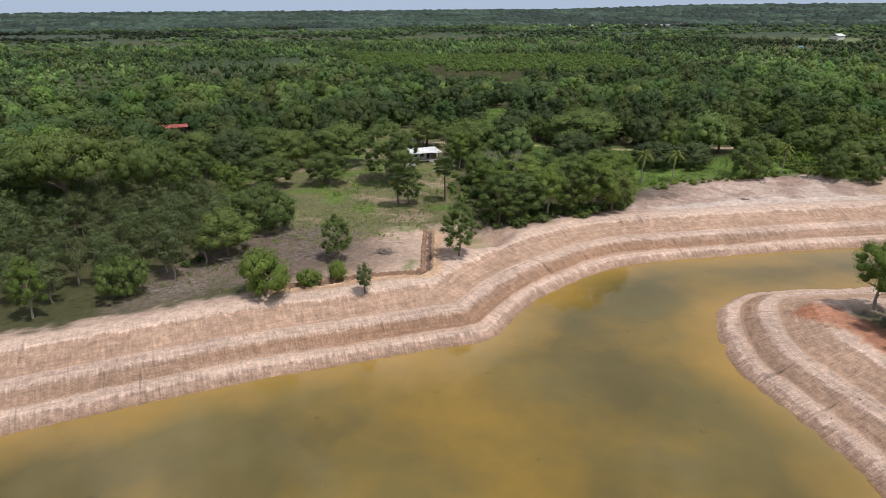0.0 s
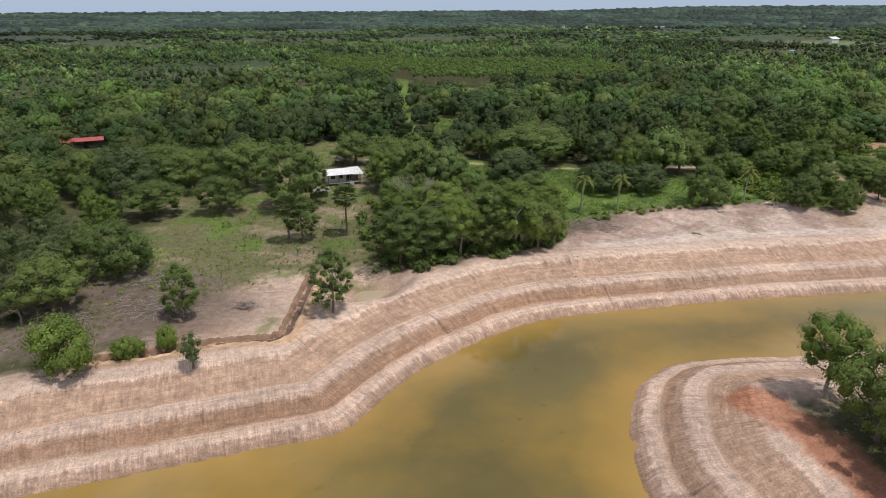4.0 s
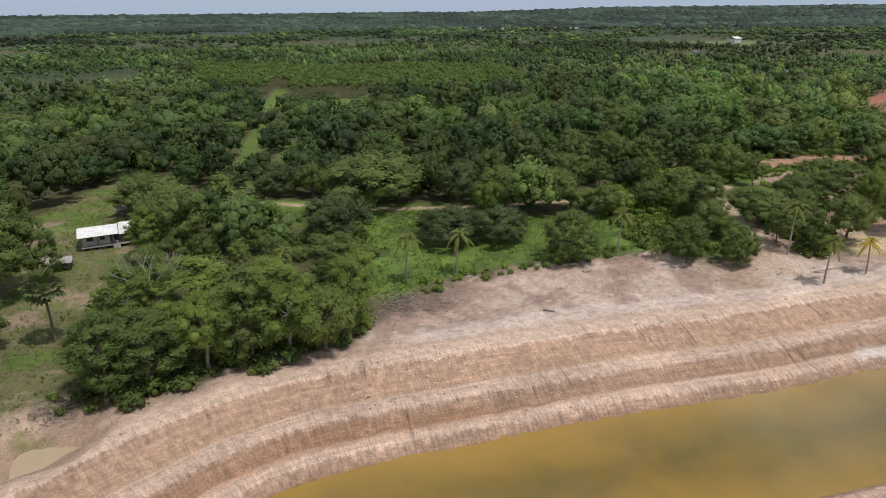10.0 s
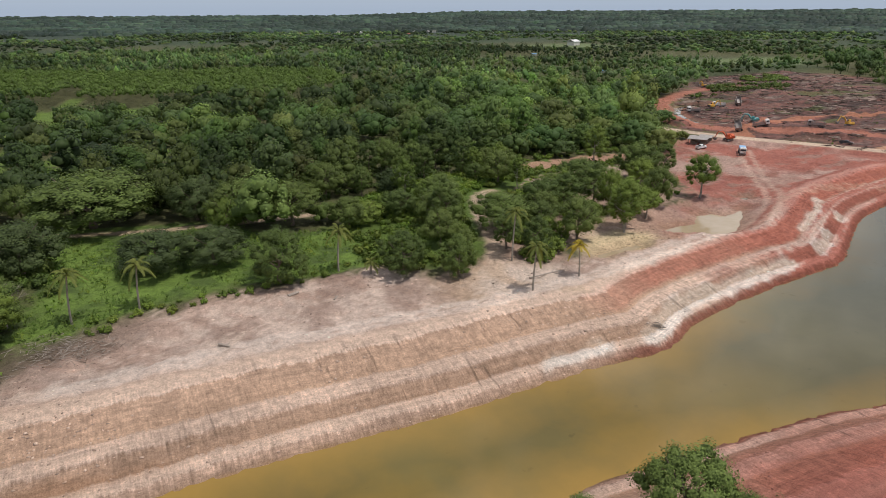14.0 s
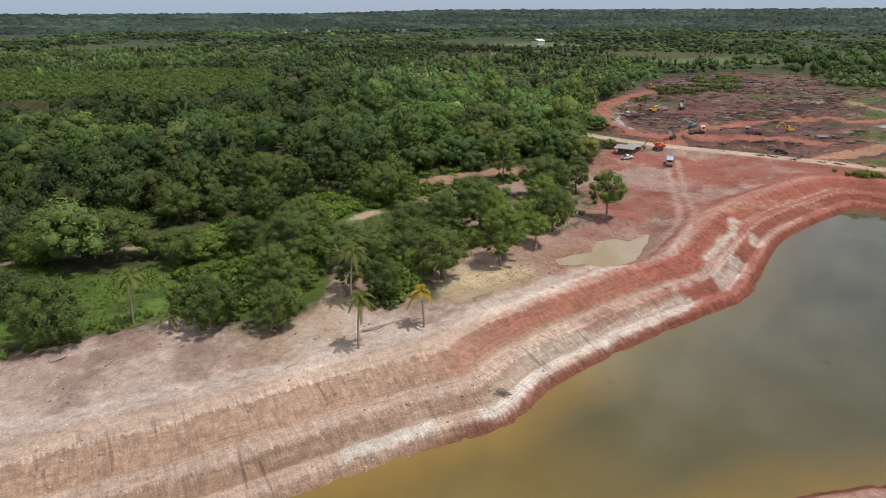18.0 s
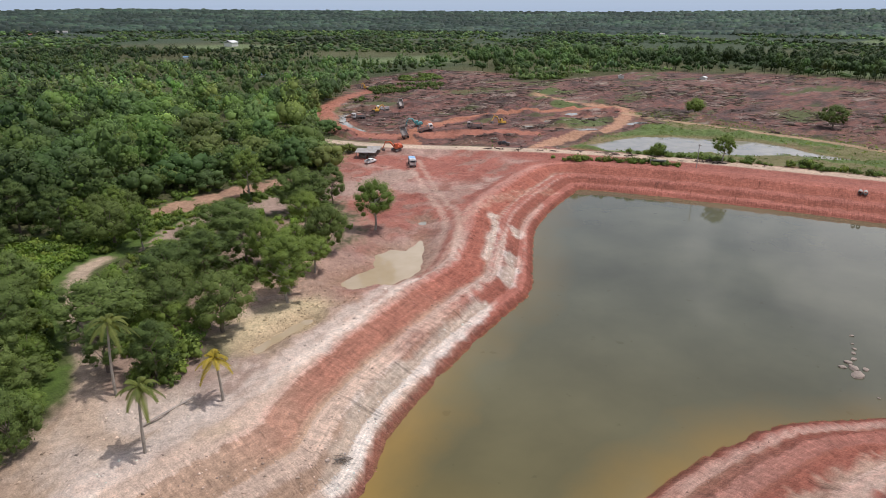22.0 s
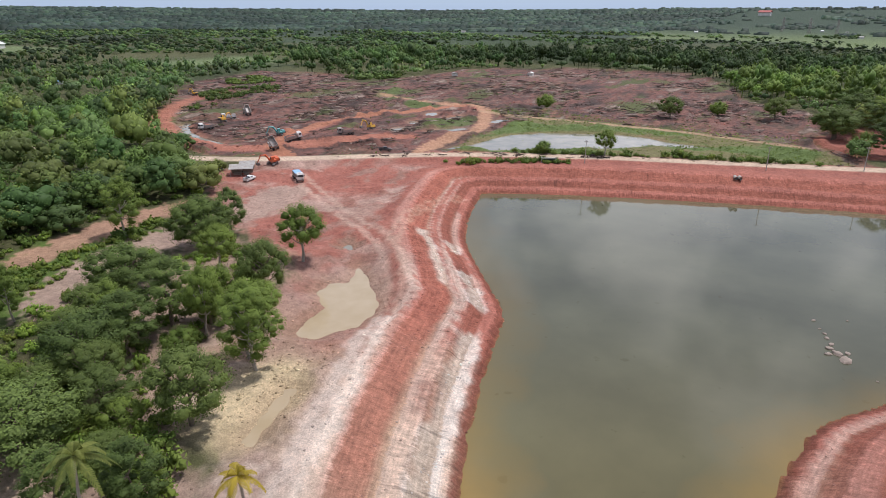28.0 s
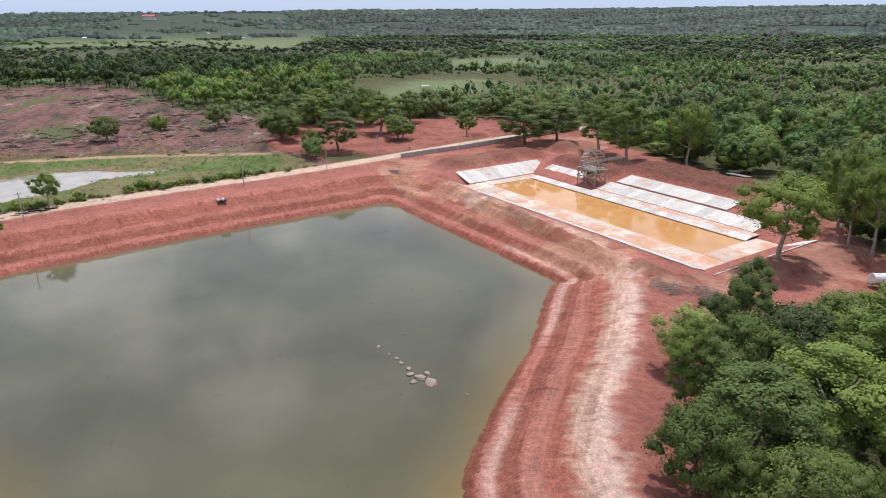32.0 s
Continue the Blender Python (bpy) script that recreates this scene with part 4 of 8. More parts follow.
def crown_arrays(seed, radius, height, base, lobes, cards, card, core=True, spread=0.75, flat=1.0, skyward=0.15):
    """A crown of many leafy clumps: leaf sprays over lumpy cores. Returns vertices, triangles, leaf normals and tones."""
    r = np.random.default_rng(seed)
    k = np.arange(lobes)
    up = np.clip(1 - (k + 0.5) / lobes * 1.72 + r.uniform(-0.09, 0.09, lobes), -0.8, 1)
    turn = k * 2.39996 + r.uniform(-0.4, 0.4, lobes)
    ring = np.where(up > 0, np.sqrt(np.clip(1 - up * up, 0, 1)), 1 - 0.55 * up * up)
    sway = r.uniform(0, 6.28, 3)
    bulge = r.uniform(0.72, 1.08, lobes) * (1 + 0.13 * np.sin(2 * turn + sway[0] + 2 * up) + 0.1 * np.sin(3 * turn + sway[1] - 3 * up))
    bulge = np.where((k % 5 == 3) & (lobes > 10), 0.45, bulge)
    half = np.minimum(0.46, 1.75 / np.sqrt(lobes)) * radius
    wide = radius - half * 0.8
    wide = wide * min(0.95, spread + 0.1)
    if lobes < 6:
        up, ring = r.uniform(-0.25, 0.3, lobes), np.full(lobes, 1.0 if lobes > 1 else 0.0)
        turn = np.arange(lobes) * 6.283 / lobes + r.uniform(-0.4, 0.4, lobes)
    tall = max(height * 0.5 - half * 0.78, 0.12 * height) * (0.55 + 0.45 * flat)
    mid = base + height * 0.5 * (0.55 + 0.45 * flat)
    centres = np.stack([np.cos(turn) * ring * wide * bulge, np.sin(turn) * ring * wide * bulge, mid + tall * up * r.uniform(0.82, 1.1, lobes)], -1)
    sizes = half * r.uniform(0.62, 1.3, lobes)
    tone = r.uniform(0.84, 1.16, lobes)
    low = np.array((0, 0, base + height * 0.3))
    verts, tris, norms, tones, n0 = [], [], [], [], 0
    if core:
        cv, cf = BALLS[1]
        for c, q, w in zip(centres, sizes, tone):
            v = c + cv * (q * (0.6 if core is True else 0.62)) * r.uniform(0.75, 1.2, (len(cv), 1)) * (1, 1, 0.84)
            out = v - low
            out /= np.linalg.norm(out, axis=1, keepdims=True) + 1e-6
            verts.append(v)
            norms.append(cv + 0.45 * out + r.normal(scale=0.25, size=cv.shape))
            # cores get a darker tint: shade inside the crown put into the colour
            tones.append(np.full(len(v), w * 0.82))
            tris.append(cf + n0)
            n0 += len(v)
    if cards:
        pick = r.choice(lobes, cards, p=sizes**2 / (sizes**2).sum())
        way = r.normal(size=(cards, 3))
        way += (centres[pick] - low) / radius * 0.9
        way[:, 2] += 0.35
        way /= np.linalg.norm(way, axis=1, keepdims=True)
        at = centres[pick] + way * (sizes[pick] * r.choice((0.6, 0.8, 0.94, 1.06, 1.22), cards) * r.uniform(0.9, 1.1, cards))[:, None] * (1, 1, 0.88)
        dome = at - low
        dome /= np.linalg.norm(dome, axis=1, keepdims=True)
        facing = way * 0.8 + dome * 0.5 + r.normal(scale=0.42, size=(cards, 3)) + (0, 0, skyward)
        facing /= np.linalg.norm(facing, axis=1, keepdims=True)
        side = np.cross(facing, r.normal(size=(cards, 3)))
        side /= np.linalg.norm(side, axis=1, keepdims=True)
        over = np.cross(facing, side)
        size = card * r.uniform(0.55, 1.25, cards)
        corner = []
        for sx, sy in ((-1, -0.6), (1, -0.35), (-0.1, 1)):
            k1, k2 = r.uniform(0.6, 1.1, cards) * size * sx / 2, r.uniform(0.6, 1.1, cards) * size * sy / 2
            corner.append(at + side * k1[:, None] + over * k2[:, None])
        verts.append(np.stack(corner, 1).reshape(-1, 3))
        leaf = way * 0.75 + dome * 0.4 + facing * 0.65
        norms.append(np.repeat(leaf, 3, axis=0))
        tones.append(np.repeat(tone[pick] * r.uniform(0.9, 1.1, cards), 3))
        tris.append(np.arange(cards * 3).reshape(-1, 3) + n0)
    norms = np.concatenate(norms)
    norms /= np.linalg.norm(norms, axis=1, keepdims=True) + 1e-9
    verts = np.concatenate(verts)
    verts[:, :2] *= 0.88 * radius / np.quantile(np.hypot(verts[:, 0], verts[:, 1]), 0.95)
    return verts, np.concatenate(tris), norms, np.concatenate(tones)


def limb_mesh(name, seed, height, reach, thick, limbs, mat, lean=0.05):
    """A tapered, slightly bent trunk with limbs."""
    r = random.Random(seed)
    bm = bmnew()
    p, stem = Vector((0, 0, -0.4)), [Vector((0, 0, -0.4))]
    for k in range(4):
        p = p + Vector((r.uniform(-lean, lean) * height, r.uniform(-lean, lean) * height, (height + 0.4) / 4))
        stem.append(p.copy())
    for k in range(4):
        rod(bm, stem[k], stem[k + 1], thick * (1 - 0.18 * k), thick * (1 - 0.18 * (k + 1)), 7)
    for k in range(limbs):
        a, f = 2.4 * k + r.uniform(-0.4, 0.4), r.uniform(0.45, 0.98)
        root = stem[min(3, int(f * 4))].lerp(stem[min(3, int(f * 4)) + 1], (f * 4) % 1)
        tip = root + Vector((math.cos(a) * reach * r.uniform(0.5, 0.9), math.sin(a) * reach * r.uniform(0.5, 0.9), reach * r.uniform(0.35, 0.9)))
        elbow = root.lerp(tip, 0.5) + Vector((0, 0, -0.1 * reach))
        rod(bm, root, elbow, thick * 0.42, thick * 0.28, 5)
        rod(bm, elbow, tip, thick * 0.28, thick * 0.08, 5)
    me = bpy.data.meshes.new(name)
    bm.to_mesh(me)
    bm.free()
    me.materials.append(mat)
    return me




def crown_mesh(name, mat, *args, **kw):
    v, f, n, t = crown_arrays(*args, **kw)
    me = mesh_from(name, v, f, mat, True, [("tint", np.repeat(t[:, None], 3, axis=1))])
    me.normals_split_custom_set_from_vertices(n.tolist())
    return me


TREE_KINDS = {}


def tree_kind(key, seed, mat, radius, height, stem, lobes, cards, card, bark=None, limbs=6, **kw):
    TREE_KINDS[key] = (crown_mesh("crown", mat, seed, radius, height, stem, lobes, cards, card, **kw),
                       limb_mesh("trunk", seed, stem + height * 0.55, radius * 0.75, 0.05 * radius + 0.06, limbs, bark or BARK))


# radius, crown height and bare stem of each kind, in metres
tree_kind("round_a", 11, LEAF, 7.0, 10.0, 0.8, 100, 11000, 0.33, limbs=9)
tree_kind("round_b", 12, LEAF_OLIVE, 6.0, 8.5, 0.9, 84, 10000, 0.27, limbs=9)
tree_kind("tall_a", 13, LEAF, 5.6, 14.0, 0.8, 100, 11000, 0.29)
tree_kind("tall_b", 14, LEAF_BRIGHT, 5.0, 12.5, 1.6, 76, 9000, 0.27, PALE_BARK, 10)
tree_kind("dark_a", 15, LEAF_DARK, 6.4, 8.6, 0.0, 100, 10000, 0.32)
tree_kind("bush_a", 16, LEAF, 7.0, 9.5, -0.8, 120, 12000, 0.29)
tree_kind("dome_a", 26, LEAF, 6.2, 11.0, -0.6, 120, 11500, 0.27)
tree_kind("bush_b", 17, LEAF_BRIGHT, 3.2, 4.6, -0.4, 40, 4600, 0.2)
tree_kind("open_a", 18, LEAF_BRIGHT, 5.5, 9.5, 2.6, 60, 9000, 0.27, PALE_BARK, 12, core="mid", spread=0.95)
tree_kind("spread_a", 19, LEAF_OLIVE, 9.0, 8.5, 5.5, 100, 9500, 0.34, None, 10, spread=1.0, flat=0.6)
tree_kind("slim_a", 25, LEAF_GREY, 2.7, 8.0, 1.4, 34, 2600, 0.3, PALE_BARK, 6, core=False)
tree_kind("pale_a", 24, LEAF_PALE, 4.6, 10.0, 1.0, 70, 7500, 0.27, PALE_BARK)
tree_kind("sapling", 20, LEAF_DARK, 1.5, 4.6, 0.3, 16, 1300, 0.2)

TREE_WORDS = {
    "round_a": ("broadleaf_tree", "broad round-crowned green tree among scrub", "tree"),
    "round_b": ("broadleaf_tree", "medium green tree with a dense rounded crown", "tree"),
    "tall_a": ("tall_tree", "tall woodland tree with a lumpy green crown", "tree"),
    "tall_b": ("tall_tree", "slender light-green tree with a pale trunk", "tree"),
    "dark_a": ("dark_tree", "dense dark-green tree leafy to the ground", "tree"),
    "bush_a": ("spreading_bush", "large bushy tree touching bare soil", "tree"),
    "dome_a": ("dome_tree", "dense round green tree leafy down to bare soil", "tree"),
    "bush_b": ("shrub", "bright green shrub on rough ground", "shrub"),
    "open_a": ("sparse_tree", "thin-crowned tree with visible pale limbs", "tree"),
    "spread_a": ("umbrella_tree", "wide flat-topped light-green tree", "tree"),
    "slim_a": ("slender_tree", "slender grey-green plantation tree with a thin trunk", "tree"),
    "pale_a": ("pale_tree", "pale yellow-green leafy tree at the wood's edge", "tree"),
    "sapling": ("sapling", "young narrow green tree on bare earth", "sapling"),
}
MADE = {}


def plant(key, x, y, size=1.0, turn=None, label="", tall=1.0):
    turn = random.uniform(0, 360) if turn is None else turn
    z = float(ground_z(x, y))
    m = pose(x, y, z, 0, 0, turn)
    if key not in MADE:
        name, words, category = TREE_WORDS[key]
        ob = thing(name, m, words, category, "trees round the reservoir")
        for me in TREE_KINDS[key]:
            new(me.name, me).parent = ob
        MADE[key] = ob
    else:
        ob = copy_thing(MADE[key], m)
    ob.scale = (size, size, size * tall)
    if label:
        tagged(ob, label)
    return ob


# ---- palms ----
def frond_strip(bm, root, way, length, droop, width, folds=20):
    """A feather leaf: an arching rib with narrow hanging leaflets down both sides."""
    way = Vector(way).normalized()
    side = way.cross(Vector((0, 0, 1))).normalized()
    rib = []
    for k in range(folds + 1):
        f = k / folds
        rib.append(Vector(root) + way * (length * f * (1 - 0.12 * f)) + Vector((0, 0, -droop * length * f**2.2)))
    for k in range(1, folds):
        f = (k + 0.5) / folds
        w = width * min(1.0, 3.2 * f) * (1.05 - 0.8 * f)
        along = (rib[k + 1] - rib[k]).normalized()
        for s in (-1, 1):
            a, b = rib[k], rib[k].lerp(rib[k + 1], 0.95)
            tip = side * (s * w) + along * (0.6 * w) + Vector((0, 0, -0.45 * w))
            bm.faces.new([bm.verts.new(p) for p in (a, b, b + tip * 0.9, a.lerp(b, 0.45) + tip)])
        bm.faces.new([bm.verts.new(p) for p in (rib[k] + side * 0.07, rib[k + 1] + side * 0.06, rib[k + 1] - side * 0.06, rib[k] - side * 0.07)])
    bm.faces.new([bm.verts.new(p) for p in (rib[0] + side * 0.07, rib[1] + side * 0.05, rib[1] - side * 0.05, rib[0] - side * 0.07)])


def palm_mesh(mat, seed, fronds, length, tops=1.25):
    r = random.Random(seed)
    made = []
    for k in range(fronds):
        a, rise = k * 2.4 + r.uniform(-0.3, 0.3), tops - 1.65 * (k + 0.5) / fronds + r.uniform(-0.12, 0.12)
        bm = bmnew()
        frond_strip(bm, (0, 0, 0), (math.cos(a) * math.cos(rise), math.sin(a) * math.cos(rise), math.sin(rise)), length * r.uniform(0.85, 1.12), r.uniform(0.45, 0.85), 0.72, 18)
        made.append(bm)
    return made


def coconut_palm(x, y, height, size=1.0, lean=(0.3, 0.1), mat=None, label="", seed=1, fronds=17):
    z = float(ground_z(x, y))
    ob = thing("coconut_palm", pose(x, y, z), label or "coconut palm with a bare grey trunk and drooping fronds", "palm tree", "coconut palms")
    bm, r = bmnew(), random.Random(seed)
    steps, last = 7, Vector((0, 0, -0.3))
    for k in range(1, steps + 1):
        f = k / steps
        p = Vector((lean[0] * height * 0.25 * f * f, lean[1] * height * 0.25 * f * f, height * f))
        rod(bm, last, p, 0.21 - 0.08 * (k - 1) / steps, 0.21 - 0.08 * f, 8)
        last = p
    part("trunk", bm, PALE_BARK, ob)
    for bm in palm_mesh(mat or PALM_LEAF, seed, fronds, 3.1 * size):
        leaf = part("frond", bm, mat or PALM_LEAF, ob)
        leaf.location = last
    nuts = bmnew()
    for k in range(6):
        a = k * 1.05
        bmesh.ops.create_icosphere(nuts, subdivisions=1, radius=0.15, matrix=pose(last.x + 0.3 * math.cos(a), last.y + 0.3 * math.sin(a), last.z - 0.25))
    part("coconut_cluster", nuts, plain("coconut_husk", (0.2, 0.2, 0.05)) if "coconut_husk" not in bpy.data.materials else bpy.data.materials["coconut_husk"], ob)
    return ob


def sugar_palm(x, y, height, seed=5):
    z = float(ground_z(x, y))
    ob = thing("sugar_palm", pose(x, y, z), "sugar palm with a dark straight trunk and fan leaves", "palm tree", "sugar palms")
    bm = bmnew()
    rod(bm, (0, 0, -0.3), (0, 0, height * 0.5), 0.28, 0.2, 9)
    rod(bm, (0, 0, height * 0.5), (0, 0, height), 0.2, 0.22, 9)
    part("trunk", bm, BARK, ob)
    r = random.Random(seed)
    for k in range(26):
        a, rise = k * 2.4, 1.2 - 2.1 * k / 26
        d = Vector((math.cos(a) * math.cos(rise), math.sin(a) * math.cos(rise), math.sin(rise)))
        side = d.cross(Vector((0, 0, 1))).normalized()
        up = side.cross(d)
        hub = Vector((0, 0, height)) + d * 1.6
        bm = bmnew()
        rod(bm, (0, 0, height), hub, 0.06, 0.04, 4)
        mid = bm.verts.new(hub)
        ring = []
        for j in range(-7, 8):
            t = j * 0.21
            ln = 2.05 * r.uniform(0.8, 1.05) * (0.72 if j % 2 else 1.0)
            ring.append(bm.verts.new(hub + d * (ln * math.cos(t)) + side * (ln * math.sin(t)) + up * (0.12 if j % 2 else -0.1)))
        for q, w in zip(ring, ring[1:]):
            bm.faces.new((mid, q, w))
        part("fan_leaf", bm, PALM_YELLOW if k > 23 else LEAF_GREY, ob)
    return ob


def bare_tree(x, y, height, seed=3, label="leafless pale grey dead tree with fine twigs"):
    ob = thing("bare_tree", pose(x, y, float(ground_z(x, y))), label, "tree", "trees round the reservoir")
    r = random.Random(seed)
    trunk, twigs = bmnew(), bmnew()
    rod(trunk, (0, 0, -0.3), (0.1, 0, height * 0.45), 0.22, 0.15, 7)

    def grow(bm, p, d, ln, th, n):
        q = p + d * ln
        rod(bm, p, q, th, th * 0.6, 4)
        if n:
            for k in range(3):
                e = (d + Vector((r.uniform(-0.7, 0.7), r.uniform(-0.7, 0.7), r.uniform(-0.1, 0.5)))).normalized()
                grow(twigs, q, e, ln * 0.68, th * 0.6, n - 1)

    for k in range(6):
        a = k * 1.05
        grow(trunk, Vector((0.1, 0, height * (0.3 + 0.03 * k))), Vector((math.cos(a), math.sin(a), 1.1)).normalized(), height * 0.24, 0.09, 3)
    part("trunk", trunk, PALE_BARK, ob)
    tagged(part("twig_mass", twigs, PALE_BARK, ob), kind="stuff")
    return ob


# ---- woods ----
WEST_STAND = [(-80, 106), (-58, 112), (-49, 126), (-51, 146), (-60, 166), (-86, 174), (-112, 172), (-124, 140), (-104, 108)]


def wood_free(x, y):
    """Where trees may stand: clear of water, banks, fields and tracks."""
    d, _ = from_line(x, y, SHORE, True)
    ok = (d > 25) & ~inside(x, y, SHORE) & ~((x > 40) & (x < 140) & (y > 140) & (d < 50))
    for ring in (CLEAR_NORTH, BARE_WEST, FIELD, MEADOW, MEADOW_FAR, MEADOW_MID, RED_EAST, RED_SOUTH_EAST, BASIN_YARD, YARD_SOUTH, GREEN_EAST, PLANTATION, MEADOW_BACK, MEADOW_SLIT, STRIP_ZONE, BRUSH_WEST):
        ok &= ~inside(x, y, ring)
    ok &= ~inside(x, y, WEST_STAND) & (np.hypot(x + 113, y - 264) > 15) & (np.hypot(x + 108, y - 250) > 9)
    for line, w in ((ROAD, 13), (RIDE, 4.5), (PATH_EAST_WEST, 4), (PATH_PALMS, 6), (STRIP_A, 7), (STRIP_B, 7), (SOUTH_TRACK, 8), (DIKE, 6)):
        e, _ = from_line(x, y, line)
        ok &= e > w
    return ok


def open_country(x, y):
    """False on most of the paddy fields and hay meadows far out."""
    keep = (fbm(x * 0.004, y * 0.012, 97) > 0.6) & (np.random.default_rng(9).uniform(0, 1, len(x)) < 0.7)
    open_land = np.zeros(len(x), bool)
    for ring in FAR_FIELDS:
        open_land |= inside(x, y, ring)
    return ~open_land | keep


def jitter_grid(x0, x1, y0, y1, step, seed):
    r = np.random.default_rng(seed)
    x, y = (a.ravel() for a in np.meshgrid(np.arange(x0, x1, step), np.arange(y0, y1, step)))
    return x + r.uniform(-0.46, 0.46, len(x)) * step, y + r.uniform(-0.46, 0.46, len(x)) * step


def in_sight(x, y, slack=0.0):
    """Inside the sweep of the flight's view."""
    bearing = np.degrees(np.arctan2(x + 10, y + 40))
    south = np.degrees(np.arctan2(x - 150, y - 150))
    return (bearing > -40 - slack) & ((bearing < 90) | (south < 150 + slack)) & (south > -130)



def scatter_mesh(name, templates, x, y, size, tall, kind, tint, mat, sink=0.3):
    """All pieces of a far wood, a scrub or a stony patch in one mesh; templates are crown or clod arrays."""
    vs, fs, ts, ns, n0 = [], [], [], [], 0
    z = ground_z(x, y)
    turn = rng.uniform(0, 2 * math.pi, len(x))
    for k, (v, f, *leafy) in enumerate(templates):
        at = np.nonzero(kind == k)[0]
        if not len(at):
            continue
        c, s = np.cos(turn[at])[:, None], np.sin(turn[at])[:, None]
        px = (v[None, :, 0] * c - v[None, :, 1] * s) * size[at][:, None] + x[at][:, None]
        py = (v[None, :, 0] * s + v[None, :, 1] * c) * size[at][:, None] + y[at][:, None]
        pz = v[None, :, 2] * (size[at] * tall[at])[:, None] + (z[at] - sink)[:, None]
        vs.append(np.stack([px, py, pz], -1).reshape(-1, 3))
        fs.append((f[None] + (np.arange(len(at)) * len(v))[:, None, None] + n0).reshape(-1, 3))
        own = np.repeat(tint[at], len(v), axis=0)
        if leafy:
            n, tone = leafy
            ns.append(np.stack([n[None, :, 0] * c - n[None, :, 1] * s, n[None, :, 0] * s + n[None, :, 1] * c, np.broadcast_to(n[None, :, 2], px.shape)], -1).reshape(-1, 3))
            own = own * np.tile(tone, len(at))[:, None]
        ts.append(own)
        n0 += len(at) * len(v)
    me = mesh_from(name, np.concatenate(vs), np.concatenate(fs), mat, True, [("tint", np.concatenate(ts))])
    if ns:
        me.normals_split_custom_set_from_vertices(np.concatenate(ns).tolist())
    return new(name, me)


SPECIES = np.array(((1.0, 1.0, 1.0), (0.72, 0.8, 0.72), (1.5, 1.45, 1.1), (1.2, 1.06, 0.85), (0.85, 1.0, 0.85), (1.25, 1.38, 0.95), (0.6, 0.69, 0.6), (1.25, 1.28, 1.05)))


def tints(x, y, seed):
    """Leaf tints that change from tree to tree and from stand to stand."""
    stand, mixed = fbm(x * 0.011, y * 0.011, seed), fbm(x * 0.03, y * 0.03, seed + 1)
    r = np.random.default_rng(seed)
    own = r.uniform(0, 1, len(x))
    pick = np.clip((mixed * 1.6 - 0.3 + r.normal(0, 0.3, len(x))) % 1.0 * 8, 0, 7.99).astype(int)
    light = (0.62 + 0.6 * smooth(0.36, 0.64, stand)) * (0.75 + 0.5 * own)
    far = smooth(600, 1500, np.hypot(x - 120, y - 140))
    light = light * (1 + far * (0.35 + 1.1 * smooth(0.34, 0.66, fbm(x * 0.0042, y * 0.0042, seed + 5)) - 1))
    for ring in DARK_STANDS:
        light = np.where(inside(x, y, ring), 0.42 * light + 0.08, light)
    light = np.where(inside(x, y, LIGHT_STAND), 1.15 * light + 0.1, light)
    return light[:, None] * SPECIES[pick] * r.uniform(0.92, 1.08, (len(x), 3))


MID = [crown_arrays(200 + k, r_, h_, 0.3, n_, 1000, 0.57, "mid", 0.8, fl) for k, (r_, h_, fl, n_) in enumerate(((6.0, 10, 1, 30), (5.0, 12.5, 1, 30), (7.0, 8.5, 0.7, 34), (4.6, 9, 1, 24), (7.8, 9.5, 0.7, 36), (5.2, 11, 1, 30)))]
EDGE = [crown_arrays(220 + k, r_, h_, 0.0, 12, 280, 0.9, "small", 0.9, fl, 0.2) for k, (r_, h_, fl) in enumerate(((5.6, 10, 1), (6.6, 9.5, 0.9), (4.8, 13, 1), (7.2, 9.5, 0.8), (9.0, 9.5, 0.45), (8.2, 10.5, 0.45)))]
FAR = [crown_arrays(230 + k, r_, h_, 0.0, 2, 32, 1.7, "small", 0.95, fl, 0.4) for k, (r_, h_, fl) in enumerate(((6.2, 9, 1), (7.2, 9, 0.9), (5.4, 10.5, 1)))]
TEAK = [crown_arrays(240 + k, 4.6, 10.5, 3.0, 5, 110, 1.05, "small", 0.85, 1.0, 0.3) for k in range(3)]
HORIZON = [crown_arrays(250 + k, r_, h_, -1, 1, 8, 3.6, "small", 0.9, 0.9, 0.5) for k, (r_, h_) in enumerate(((9, 10), (10.5, 9)))]
DOME = np.array([(1, 0, 0), (0, 1, 0), (-1, 0, 0), (0, -1, 0), (0.6, 0.5, 0.8), (-0.6, 0.6, 0.75), (-0.1, -0.7, 0.85)])
DOME_FACES = np.array([(0, 1, 4), (1, 5, 4), (1, 2, 5), (2, 6, 5), (2, 3, 6), (3, 0, 6), (0, 4, 6), (4, 5, 6)])
BLOCK = [(DOME * (r_, r_, h_), DOME_FACES, np.c_[DOME[:, :2] * 0.7, DOME[:, 2] + 0.4] / 1.1, np.array((0.9, 0.9, 0.9, 0.9, 1.1, 1.0, 1.05))) for r_, h_ in ((15, 9), (19, 8), (12, 11))]

